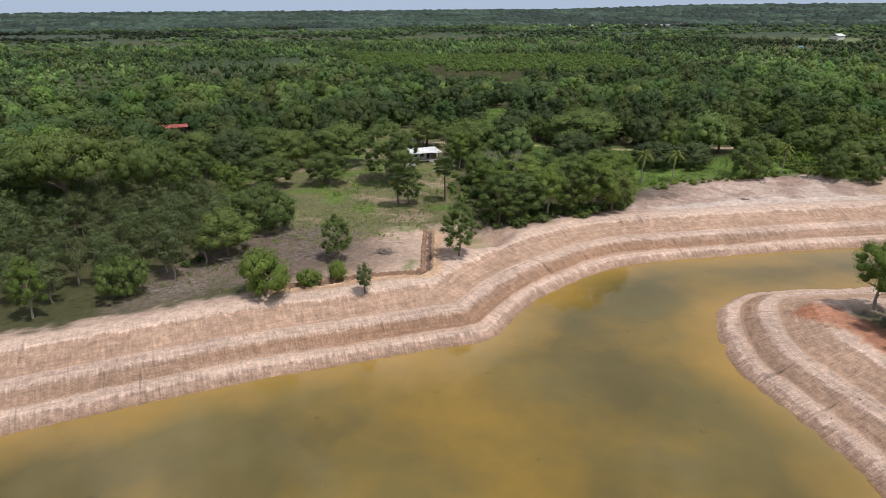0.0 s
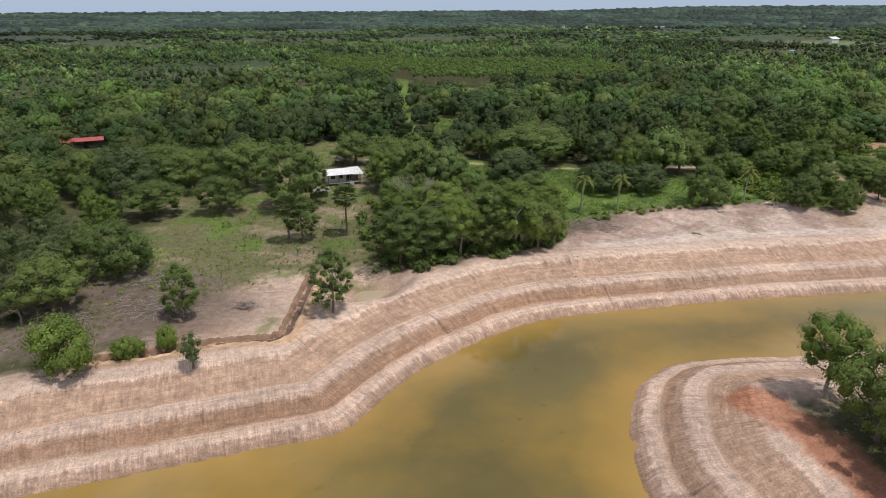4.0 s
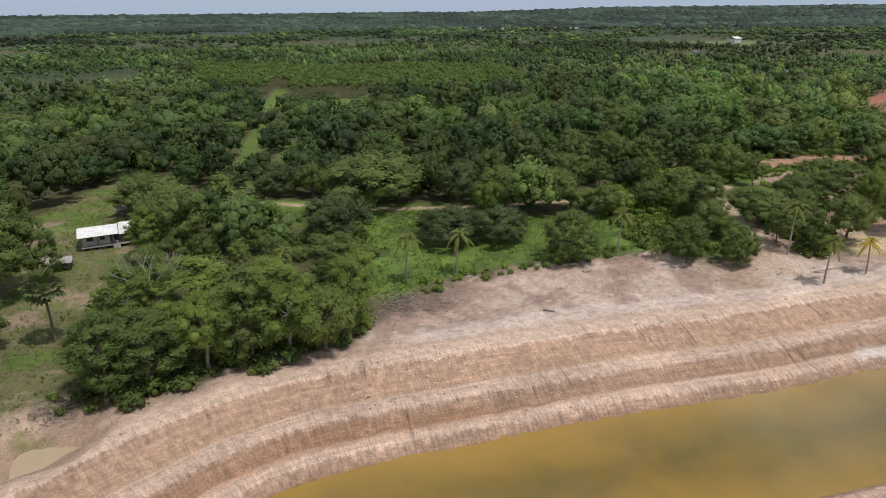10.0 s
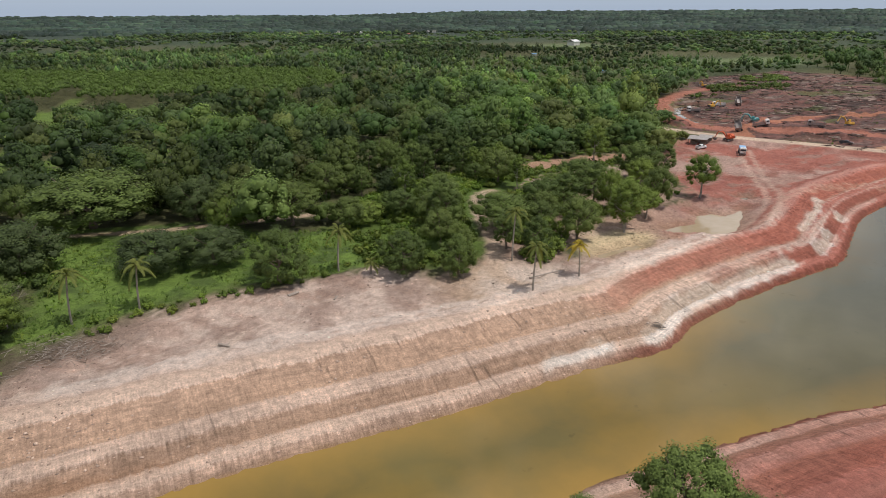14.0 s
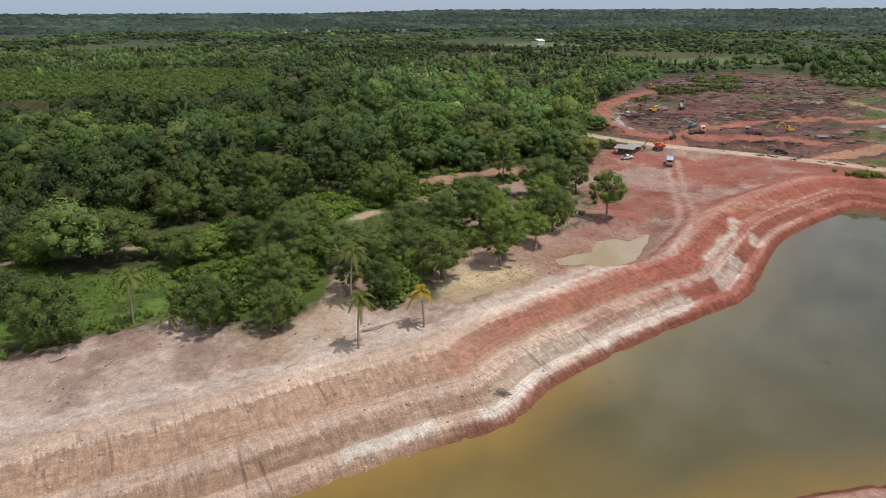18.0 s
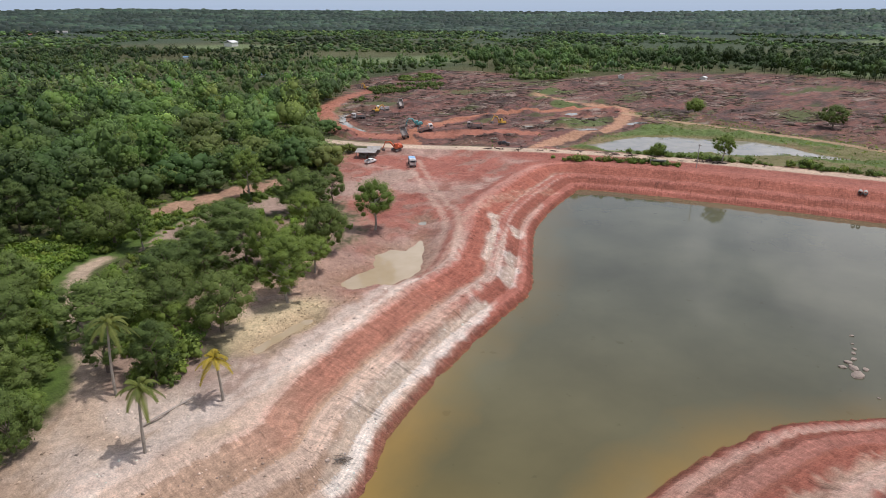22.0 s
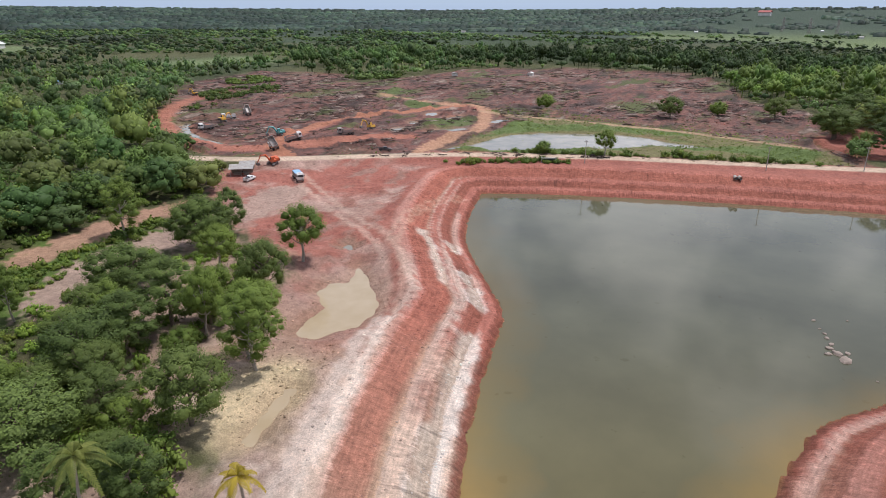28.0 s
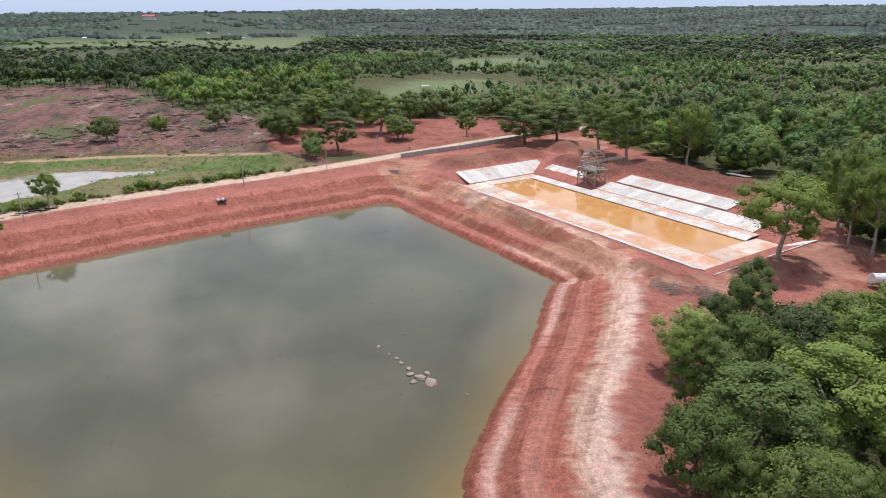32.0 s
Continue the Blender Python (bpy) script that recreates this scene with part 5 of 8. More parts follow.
STANDING = {  # kind: place, width and height factors
    "dark_a": [(44.8, 215.2, 1.48, 0.84), (-66.4, 205.2, 1.99, 0.81), (70.1, 209.2, 1.5, 0.67), (82.3, 208.8, 1.32, 0.73), (26.2, 252.7, 1.39, 0.79), (77.5, 243.8, 1.27, 1.03), (132.1, 253.4, 1.08, 0.86), (209.8, 72.9, 1.39, 0.91)],
    "round_b": [(134.8, 202, 0.72, 0.7), (138.8, 222, 0.66, 0.78), (139.6, 231.5, 0.8, 0.85), (152.6, 203, 0.64, 0.68), (157.5, 222.5, 0.76, 0.8), (162.6, 218, 0.85, 1.0), (169.5, 233, 0.9, 0.85), (167, 259, 1.2, 1.0), (186, 221, 0.8, 0.95), (177, 240, 0.85, 0.9), (133.5, 217.5, 1.0, 1.05), (131, 205, 0.95, 1.0), (444.6, 117.2, 2.08, 0.71), (483.5, 80.1, 1.92, 0.72), (-78.1, 205.4, 1.56, 0.91), (-49.7, 209.9, 1.6, 0.81), (36.2, 250.4, 0.94, 1.14), (88.0, 238.8, 1.49, 0.79), (100.2, 231.4, 1.46, 0.83), (113.4, 224.6, 1.01, 0.85), (112.1, 256.4, 1.19, 0.91), (163.6, 201, 1.09, 1.08), (199.9, 221.5, 0.98, 1.25), (149.2, 193, 0.63, 1.59), (144.5, 198.9, 0.62, 1.48), (159.8, 212.8, 0.94, 0.78), (-46.9, 131.3, 1.35, 0.81), (-50.9, 185.4, 1.55, 0.65), (-34.9, 188.4, 1.29, 0.81), (-5.7, 238.5, 1.64, 0.7), (77.3, 93.3, 1.2, 1.18), (76.2, 84.5, 1.08, 1.17), (14.1, 153.9, 0.93, 1.46), (44.6, 163, 1.13, 1.05), (-9.0, 167.0, 0.81, 1.38), (493.1, 142.3, 1.25, 0.98), (477.0, 191.7, 1.29, 0.95), (446.0, 118.0, 1.58, 0.93), (428.0, 68.0, 1.34, 0.87), (212.4, 60.1, 1.21, 0.89), (120.0, 119.0, 0.65, 0.9), (134.4, 111.9, 0.76, 0.8), (183.2, 102.2, 1.11, 1.12)],
    "tall_b": [(447.2, 70.6, 2.5, 0.5), (489.2, 92.8, 2.44, 0.52), (177.7, 203, 1.03, 0.9), (180.6, 207, 1.02, 0.92), (212.2, 276.8, 1.13, 0.93), (38.9, 161.2, 1.37, 0.8), (48.6, 169.3, 1.03, 0.88), (12.3, 170.6, 1.19, 0.72), (21.6, 175, 1.69, 0.48), (368.5, 0.9, 2.04, 0.79), (350.2, 0.4, 2.23, 0.71), (194.1, 85.6, 1.78, 0.57), (196.9, 72.8, 1.59, 0.68), (200.8, 67.6, 1.56, 0.76)],
    "round_a": [(136, 226, 0.72, 1.08), (127.5, 229.5, 0.8, 0.9), (141.5, 234.5, 0.56, 0.97), (477.4, 70.5, 1.67, 1.08), (-58.9, 212.6, 1.77, 0.69), (-107.5, 158.5, 2.31, 0.76), (52.7, 245.1, 2.58, 0.5), (148.2, 212.5, 1.19, 0.72), (215.1, 254.4, 1.18, 1.02), (165.3, 224.6, 1, 0.91), (188.8, 245.7, 1.15, 0.81), (-33.3, 208.0, 1.64, 0.78), (83.7, 94.6, 1.08, 0.97), (9.4, 209.7, 1.34, 0.99), (130.1, 116.7, 0.91, 0.98)],
    "open_a": [(191.5, 214.5, 0.8, 0.85), (206.5, 240, 0.9, 0.95), (427.2, 66.3, 1.41, 0.5), (182.6, 218.3, 0.73, 1.44), (219.9, 228.6, 1.11, 0.99), (75.9, 102.4, 0.98, 1.09), (48.9, 182.3, 0.98, 0.82), (27.1, 159.7, 1.06, 1), (33.9, 177, 1.11, 0.77), (358.1, 196.3, 0.85, 0.98), (244.6, 38.3, 1.95, 0.78), (420.0, 37.6, 1.09, 0.96), (329.8, -10.3, 1.71, 1.15), (257.6, 4.3, 1.21, 1.47), (240.0, 15.5, 1.2, 1.49), (247.3, 13.3, 1.12, 1.39)],
    "tall_a": [(464.1, 110.4, 1.86, 0.67), (476.3, 46.6, 1.65, 0.69), (134.9, 213.9, 0.9, 1.02), (217.2, 254.7, 1.32, 0.58), (182.5, 226.2, 1.17, 0.72), (172.1, 224, 0.97, 0.75), (3.4, 130.4, 0.8, 1.02), (-16.5, 189.3, 1.5, 0.86), (-12.0, 193.5, 0.95, 1.05), (33.3, 161.4, 1.22, 0.87), (46.8, 184.7, 1.18, 0.65), (412.3, 99.2, 1.84, 0.64), (396.9, 19.5, 2.42, 0.54), (397.7, 3.5, 2.18, 0.57), (193.9, 96.8, 1.5, 0.64)],
    "spread_a": [(-90.5, 151.2, 1.62, 1.13), (-74.7, 160.3, 1.26, 1.13)],
    "bush_a": [(-42.5, 146.2, 1.35, 0.95), (19.6, 156.3, 0.99, 1.36), (208.9, 83.8, 1.15, 1.17)],
    "dome_a": [(94.5, 194.5, 1.12, 0.98), (118.8, 191.5, 0.9, 1.0), (129.6, 188.6, 0.72, 1.2)],
    "bush_b": [(136.8, 211, 1.1, 0.8), (133, 195, 1.2, 0.75), (153.8, 213.5, 1.35, 0.95), (158.8, 208, 1.1, 0.9), (156.4, 232, 1.2, 0.9), (176.5, 217, 1.2, 0.95), (196.5, 229, 1.5, 1.0), (149.8, 196.5, 0.9, 0.9), (-33.4, 110.2, 2.0, 1.12), (84.9, 233.8, 1.88, 1.04), (117.3, 228.4, 2.25, 0.59), (-25.8, 114.6, 0.92, 1.13), (-20.8, 117.5, 0.77, 1.47), (479.6, 261.8, 2.16, 0.95), (352.7, 218.7, 1.35, 0.94), (498.6, 169.8, 1.98, 0.99), (424.1, 107.9, 1.49, 1.32)],
    "sapling": [(-15.0, 112.0, 1.49, 0.89)],
    "pale_a": [(216.4, 87.4, 1.27, 0.77)],
}


wx, wy = jitter_grid(-380, 520, -160, 580, 9.6, 301)
away = np.hypot(wx - 120, wy - 140)
ok = wood_free(wx, wy) & in_sight(wx, wy) & (away < 410) & (value_noise(wx * 0.03, wy * 0.03, 15) < 0.93)
gap = np.full(len(wx), 99.0)
for rows in STANDING.values():
    for sx, sy, *_ in rows:
        gap = np.minimum(gap, np.hypot(wx - sx, wy - sy))
ok &= gap > 5.5
ok &= ~((wx > 120) & (wx < 228) & (wy < 264) & (wy > 170) & (hashed(np.floor(wx), np.floor(wy), 4) < 0.62))
wx, wy, away = wx[ok], wy[ok], away[ok]
bright = value_noise(wx * 0.05, wy * 0.05, 77)
near_wood = ((wx > 120) & (wx < 235) & (wy > 170) & (wy < 285)) | ((wx > -95) & (wx < 60) & (wy < 205) & (wy > 80)) | ((wx > 170) & (wx < 235) & (wy > 20) & (wy < 110)) | ((wx > 70) & (wx < 185) & (wy < 115) & (wy > 80))
WOOD_KINDS = ("round_a", "tall_a", "round_b", "dark_a", "tall_b", "bush_a", "tall_a", "round_b")
rest = np.ones(len(wx), bool)
for i in np.nonzero(near_wood)[0][:115]:
    key = WOOD_KINDS[int(hashed(np.array([i]), np.array([5]), 3)[0] * 7.99)]
    plant(key, wx[i], wy[i], 0.5 + 0.5 * float(bright[i]), tall=random.uniform(0.85, 1.25))
    rest[i] = False
x_, y_ = wx[rest], wy[rest]
close, _ = from_line(x_, y_, [(-60, 60), (60, 60), (230, 150), (340, 10)])
for name, shapes, ok, words in (("woodland", MID, close < 215, "dense mixed green woodland beyond the banks"), ("outer_woodland", EDGE, close >= 215, "dense green woodland of varied crowns farther off")):
    xx, yy = x_[ok], y_[ok]
    # tint falls off westward by x: cloud shade painted into the leaves
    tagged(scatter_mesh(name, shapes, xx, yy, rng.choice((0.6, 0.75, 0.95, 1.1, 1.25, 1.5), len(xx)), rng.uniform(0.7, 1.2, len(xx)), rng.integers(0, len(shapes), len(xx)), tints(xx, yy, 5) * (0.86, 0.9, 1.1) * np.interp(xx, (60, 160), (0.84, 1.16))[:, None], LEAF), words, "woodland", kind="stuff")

def stemmed(crown, thick, high):
    """A crown on a plain tapered stem."""
    v, f, n, tone = crown
    ring = np.array([(1, 0, 0), (-0.5, 0.87, 0), (-0.5, -0.87, 0)])
    stem = np.concatenate([ring * thick, ring * thick * 0.7 + (0, 0, high)])
    sides = np.array([(0, 1, 4), (0, 4, 3), (1, 2, 5), (1, 5, 4), (2, 0, 3), (2, 3, 5)]) + len(v)
    return np.concatenate([v, stem]), np.concatenate([f, sides]), np.concatenate([n, ring, ring]), np.concatenate([tone, np.full(6, 0.7)])


LONE = [stemmed(crown_arrays(260 + k, r_, h_, b_, 9, 190, 1.0, "small", 0.9, fl, 0.2), 0.32, b_ + 3) for k, (r_, h_, b_, fl) in enumerate(((5.4, 9, 3.4, 1), (6.8, 9, 3.0, 0.8), (4.2, 11, 3.6, 1), (5.0, 6.5, 1.2, 1), (7.4, 10, 4.0, 0.7)))]
for name, ring, step, seed, light, chance, words in (("eastern_grove", GROVE_EAST, 9.5, 311, (1.25, 1.3, 1.2), 0.9, "grove of slender light-green trees with bare trunks"), ("dark_belt", BELT_EAST, 11.5, 313, (0.6, 0.7, 0.85), 1.0, "belt of tall dark trees beyond the cleared land")):
    x_, y_ = jitter_grid(min(p[0] for p in ring), max(p[0] for p in ring), min(p[1] for p in ring), max(p[1] for p in ring), step, seed)
    r_ = np.random.default_rng(seed)
    ok = inside(x_, y_, ring) & wood_free(x_, y_) & open_country(x_, y_) & (r_.uniform(0, 1, len(x_)) < chance * smooth(0.3, 0.48, fbm(x_ * 0.02, y_ * 0.02, seed)))
    x_, y_ = x_[ok], y_[ok]
    tall = np.where(r_.uniform(0, 1, len(x_)) < 0.25, r_.uniform(0.5, 0.8, len(x_)), r_.uniform(0.95, 1.5, len(x_)))
    edge = np.interp(y_, (380, 520), (1.0, 1.7)) if name == "dark_belt" else np.ones(len(x_))
    tagged(scatter_mesh(name, LONE, x_, y_, r_.uniform(0.75, 1.25, len(x_)), tall, r_.integers(0, len(LONE), len(x_)), (0.35 + 0.65 * tints(x_, y_, 5)) * light * edge[:, None], LEAF), words, "woodland", kind="stuff")

r_ = np.random.default_rng(306)
px_, py_ = (a.ravel() for a in np.meshgrid(np.arange(-120, 180, 6.6), np.arange(460, 730, 7.6)))
ok = inside(px_, py_, PLANTATION) & (from_line(px_, py_, RIDE)[0] > 6)
px_, py_ = px_[ok] + r_.uniform(-1.4, 1.4, ok.sum()), py_[ok] + r_.uniform(-1.4, 1.4, ok.sum())
tagged(scatter_mesh("timber_plantation", TEAK, px_, py_, r_.uniform(0.9, 1.12, len(px_)), r_.uniform(0.95, 1.1, len(px_)), r_.integers(0, 3, len(px_)), np.array((0.98, 1.07, 0.9)) * r_.uniform(0.75, 1.12, (len(px_), 1)), LEAF),
       "even rows of tall light-green plantation trees", "plantation", kind="stuff")

xx, yy = jitter_grid(70, 210, -60, 100, 8.5, 305)
ok = inside(xx, yy, [(82, 84), (98, 93), (170, 93), (186, 80), (200, 60), (205, 20), (180, -40), (80, -40), (74, 10)]) & wood_free(xx, yy)
xx, yy = xx[ok], yy[ok]
tagged(scatter_mesh("spit_woodland", EDGE, xx, yy, rng.choice((0.6, 0.8, 1.0, 1.2), len(xx)), rng.uniform(0.7, 1.2, len(xx)), rng.integers(0, len(EDGE), len(xx)), tints(xx, yy, 5) * (0.78, 0.8, 1.02), LEAF), "green wood on the spit between the arms of water", "woodland", kind="stuff")

x_, y_ = jitter_grid(-800, 1150, -500, 1200, 11, 302)
away = np.hypot(x_ - 120, y_ - 140)
gaps = fbm(x_ * 0.006, y_ * 0.006, 91)
ok = in_sight(x_, y_) & (away >= 400) & (away < 950) & wood_free(x_, y_) & (gaps < np.where(x_ > 420, 0.62, 0.68)) & open_country(x_, y_) & ~inside(x_, y_, GROVE_EAST) & ~inside(x_, y_, BELT_EAST)
x_, y_ = x_[ok], y_[ok]
# blue raised in the leaf tint: distance haze put into the colour
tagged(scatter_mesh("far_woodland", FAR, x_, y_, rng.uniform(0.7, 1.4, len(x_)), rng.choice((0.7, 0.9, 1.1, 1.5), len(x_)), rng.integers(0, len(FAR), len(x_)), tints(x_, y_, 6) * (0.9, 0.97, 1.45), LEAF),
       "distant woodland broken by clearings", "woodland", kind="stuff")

x_, y_ = jitter_grid(-2200, 2500, -1500, 2600, 18, 303)
away = np.hypot(x_ - 120, y_ - 140)
gaps = fbm(x_ * 0.0032, y_ * 0.0032, 92)
ok = in_sight(x_, y_) & (away >= 950) & (away < 2200) & (gaps < 0.63) & (fbm(x_ * 0.011, y_ * 0.011, 95) < 0.61) & open_country(x_, y_)
x_, y_ = x_[ok], y_[ok]
# stronger blue multiplier, again haze painted into the leaves
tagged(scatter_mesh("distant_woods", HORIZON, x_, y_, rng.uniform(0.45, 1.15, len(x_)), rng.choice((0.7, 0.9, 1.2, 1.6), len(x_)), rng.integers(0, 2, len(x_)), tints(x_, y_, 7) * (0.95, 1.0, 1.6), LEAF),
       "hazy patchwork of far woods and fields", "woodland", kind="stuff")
x_, y_ = jitter_grid(-4700, 4700, -3600, 4800, 31, 304)
away = np.hypot(x_ - 120, y_ - 140)
ok = in_sight(x_, y_) & (away >= 2200) & (away < 4650) & (fbm(x_ * 0.0016, y_ * 0.0016, 93) < 0.72) & open_country(x_, y_)
x_, y_ = x_[ok], y_[ok]
# bluest tint of all, painting the haze near the horizon
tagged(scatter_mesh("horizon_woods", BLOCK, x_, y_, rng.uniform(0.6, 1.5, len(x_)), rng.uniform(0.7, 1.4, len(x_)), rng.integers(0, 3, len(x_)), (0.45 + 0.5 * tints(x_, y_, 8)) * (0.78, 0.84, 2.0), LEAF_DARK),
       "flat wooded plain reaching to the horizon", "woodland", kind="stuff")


# ---- trees and palms that stand apart ----
for key, rows in STANDING.items():
    for x, y, size, tall in rows:
        if tall > 1.25 and key in ("round_b", "bush_a", "round_a"):
            wide, high = {"round_b": (6.0, 9.4), "bush_a": (7.0, 8.7), "round_a": (7.0, 10.8)}[key]
            plant("tall_a", x, y, size * wide / 5.6, None, "", high * tall / (14.8 * wide / 5.6))
        else:
            plant(key, x, y, size, None, "", tall)
for x, y, h, size, seed in ((59.1, 187.0, 9.2, 1.2, 31), (69.5, 190, 8.6, 1.2, 32), (106.5, 197.6, 8.6, 1.3, 33), (143.2, 192.5, 10.8, 1.25, 36)):
    coconut_palm(x, y, h, size, (0.3, 0.2), None, "", seed)
coconut_palm(141.2, 177.6, 8.9, 1.1, (0.3, 0.15), None, "coconut palm on the bare rim with its shadow at its foot", 34)
coconut_palm(153.6, 181.8, 6.9, 1.0, (-0.25, 0.1), PALM_YELLOW, "yellowing coconut palm standing on bare earth", 35, 14)
coconut_palm(112.5, 193.5, 2.6, 0.8, (0.2, 0.0), None, "short young coconut palm at the scrub's edge", 38, 11)
coconut_palm(35, 192, 5.5, 1.0, (0.2, 0.2), None, "coconut palm half hidden by scrub", 39, 13)
sugar_palm(0.6, 170, 9.6, 41)
sugar_palm(-11.9, 165, 8.8, 42)
bare_tree(16.6, 172, 15.5, 3)
bare_tree(49, 188.5, 9, 4, "half-leafless grey tree at the meadow's edge")


x, y = jitter_grid(-124, -48, 104, 176, 6.0, 601)
ok = inside(x, y, WEST_STAND)
for x, y in zip(x[ok], y[ok]):
    plant("slim_a", x, y, random.uniform(0.8, 1.2), None, "", random.uniform(0.85, 1.2))


# ---- undergrowth, crops, stones ----
def sprinkle(name, rings, step, seed, size, template, mat, label, category, chance=1.0, avoid=()):
    xs, ys = [], []
    for k, ring in enumerate(rings):
        px, py = [p[0] for p in ring], [p[1] for p in ring]
        x, y = jitter_grid(min(px), max(px), min(py), max(py), step, seed + k)
        ok = inside(x, y, ring) & (np.random.default_rng(seed + k).uniform(0, 1, len(x)) < chance * smooth(0.3, 0.55, fbm(x * 0.07, y * 0.07, seed)))
        for line, w in avoid:
            ok &= from_line(x, y, line)[0] > w
        xs.append(x[ok])
        ys.append(y[ok])
    x, y = np.concatenate(xs), np.concatenate(ys)
    s = rng.uniform(*size, len(x))
    return tagged(scatter_mesh(name, template, x, y, s, rng.uniform(0.7, 1.2, len(x)), rng.integers(0, len(template), len(x)), 0.35 + 0.6 * tints(x, y, seed), mat, 0.05), label, category, kind="stuff")


TUFT = [crown_arrays(400 + k, 1.0, 1.0, -0.1, 3, 26, 0.42, False, 0.8, 0.8) for k in range(3)]
PATHS = ((PATH_EAST_WEST, 3), (PATH_PALMS, 3.2))
sprinkle("meadow_grass", [MEADOW, MEADOW_MID, MEADOW_FAR], 1.5, 501, (0.5, 1.2), TUFT, GRASS, "lush knee-high green grass and weeds", "grass", 1.0, PATHS)
sprinkle("meadow_scrub", [MEADOW], 5.0, 505, (1.2, 2.4), TUFT, LEAF_BRIGHT, "low green scrub in the meadow", "scrub", 0.8, PATHS)
sprinkle("field_weeds", [FIELD], 1.7, 511, (0.3, 1.0), TUFT, LEAF_BRIGHT, "patchy weeds and young plants on the field", "weeds", 1.3)
sprinkle("brush_weeds", [BRUSH_WEST], 1.5, 515, (0.3, 0.9), TUFT, LEAF_BRIGHT, "green weeds through dry brush", "weeds", 0.9)
sprinkle("field_bushes", [FIELD], 7.0, 513, (0.8, 1.8), TUFT, LEAF_BRIGHT, "scattered young bushes and banana plants on the field", "bushes", 0.7)
sprinkle("roadside_growth", [GREEN_EAST, GREEN_DIKE], 2.6, 521, (0.5, 1.3), TUFT, LEAF_BRIGHT, "rank green growth beside the road", "weeds", 1.0, ((DIKE, 3.5), (DIKE_BACK, 2.2), (ROAD, 6)))
sprinkle("clearing_weeds", [RED_EAST, RED_SOUTH_EAST], 11, 531, (0.6, 1.8), TUFT, LEAF, "scattered low regrowth on cleared red land", "weeds", 0.3, ((HAUL, 5), (HAUL_WEST, 5)))

SHRUB = [crown_arrays(420 + k, 1.0, 1.3, -0.2, 7, 130, 0.3, "small", 0.9, 0.9) for k in range(4)]
CARPET = [crown_arrays(440 + k, 1.0, 1.2, -0.2, 5, 60, 0.4, "small", 0.9, 0.9) for k in range(4)]
UNDER = [(112, 199), (124, 192), (139, 196), (147, 230), (158, 252), (150, 268), (130, 262), (118, 246), (112, 222)]
UNDER_EAST = [(150, 240), (166, 256), (200, 268), (240, 282), (262, 306), (240, 300), (190, 290), (148, 272), (136, 250), (146, 236)]
sprinkle("low_scrub", [UNDER, UNDER_EAST], 2.3, 571, (1.1, 2.5), CARPET, LEAF_BRIGHT, "carpet of light-green shrubs and banana plants", "scrub", 2.5, PATHS + ((STRIP_A, 6.0), (STRIP_B, 7.8), (PATH_PALMS, 4.2)))
UNDER_NORTH = [(108, 250), (130, 262), (150, 272), (190, 294), (250, 306), (262, 330), (200, 330), (130, 300), (60, 285), (40, 262), (70, 246)]
sprinkle("woodland_floor", [UNDER_NORTH], 3.6, 575, (1.2, 2.8), CARPET, LEAF, "tangled green undergrowth below the wood's edge", "undergrowth", 2.5, PATHS + ((STRIP_A, 5.5),))
WEST_CLUMP = [(7, 150), (3, 172), (3, 195), (22, 226), (47, 229), (56, 189), (51, 166), (37, 156), (19, 150)]
MID_CLUMP = [(141, 192), (150, 190), (158, 200), (170, 212), (196, 221), (214, 230), (226, 256), (238, 276), (200, 262), (168, 250), (152, 236), (146, 215)]
sprinkle("scrub_patch", [MID_CLUMP], 3.1, 543, (0.9, 2.2), SHRUB, LEAF_BRIGHT, "dense green scrub and saplings among the trees", "scrub", 1.1, ((PATH_PALMS, 4.6),))
sprinkle("path_thicket", [[(147.5, 192), (152, 190), (158, 198), (164, 206), (166, 216), (161, 230), (156, 236), (152, 226), (150, 212)], [(131, 191), (138, 195), (141, 206), (143.5, 217), (146, 229), (150, 240), (140, 240), (134, 215)]], 2.7, 547, (1.2, 2.8), SHRUB, LEAF_BRIGHT, "thick bushes on both sides of the footpath", "bushes", 2.0, ((PATH_PALMS, 4.6),))
sprinkle("glade_grass", [[(159, 234), (168, 233), (178, 240), (178, 250), (168, 251), (160, 246)]], 1.3, 549, (0.5, 1.1), TUFT, GRASS, "patch of bright grass and weeds by the footpath", "grass", 1.6, PATHS)
sprinkle("thicket", [WEST_CLUMP], 3.4, 541, (1.2, 2.8), SHRUB, LEAF, "dense thicket of young trees and shrubs", "thicket", 1.2)
sprinkle("strip_scrub", [[(150, 262), (180, 268), (215, 278), (240, 283), (238, 278), (200, 268), (168, 256)]], 2.6, 545, (0.6, 1.4), SHRUB, LEAF_BRIGHT, "low regrowth between the bulldozed strips", "scrub", 0.9)
sprinkle("clearing_scrub", [[(372, 430), (400, 450), (420, 478), (462, 490), (490, 470), (462, 446), (420, 448), (396, 432)], [(470, 500), (500, 535), (535, 530), (520, 500)], [(560, 440), (570, 470), (622, 470), (640, 445), (600, 432)]], 4.6, 535, (1.6, 4.2), CARPET, LEAF, "dark scrub left standing on the cleared land", "scrub", 1.6)
sprinkle("verge_bushes", [[(322, 246), (336, 226), (345, 205), (341, 203), (330, 224), (317, 243)], [(346, 232), (352, 232), (366, 190), (384, 125), (379, 124), (361, 188)]], 2.6, 551, (1.0, 2.4), SHRUB, LEAF_BRIGHT, "row of rank bushes along the road verge", "bushes", 2.2)
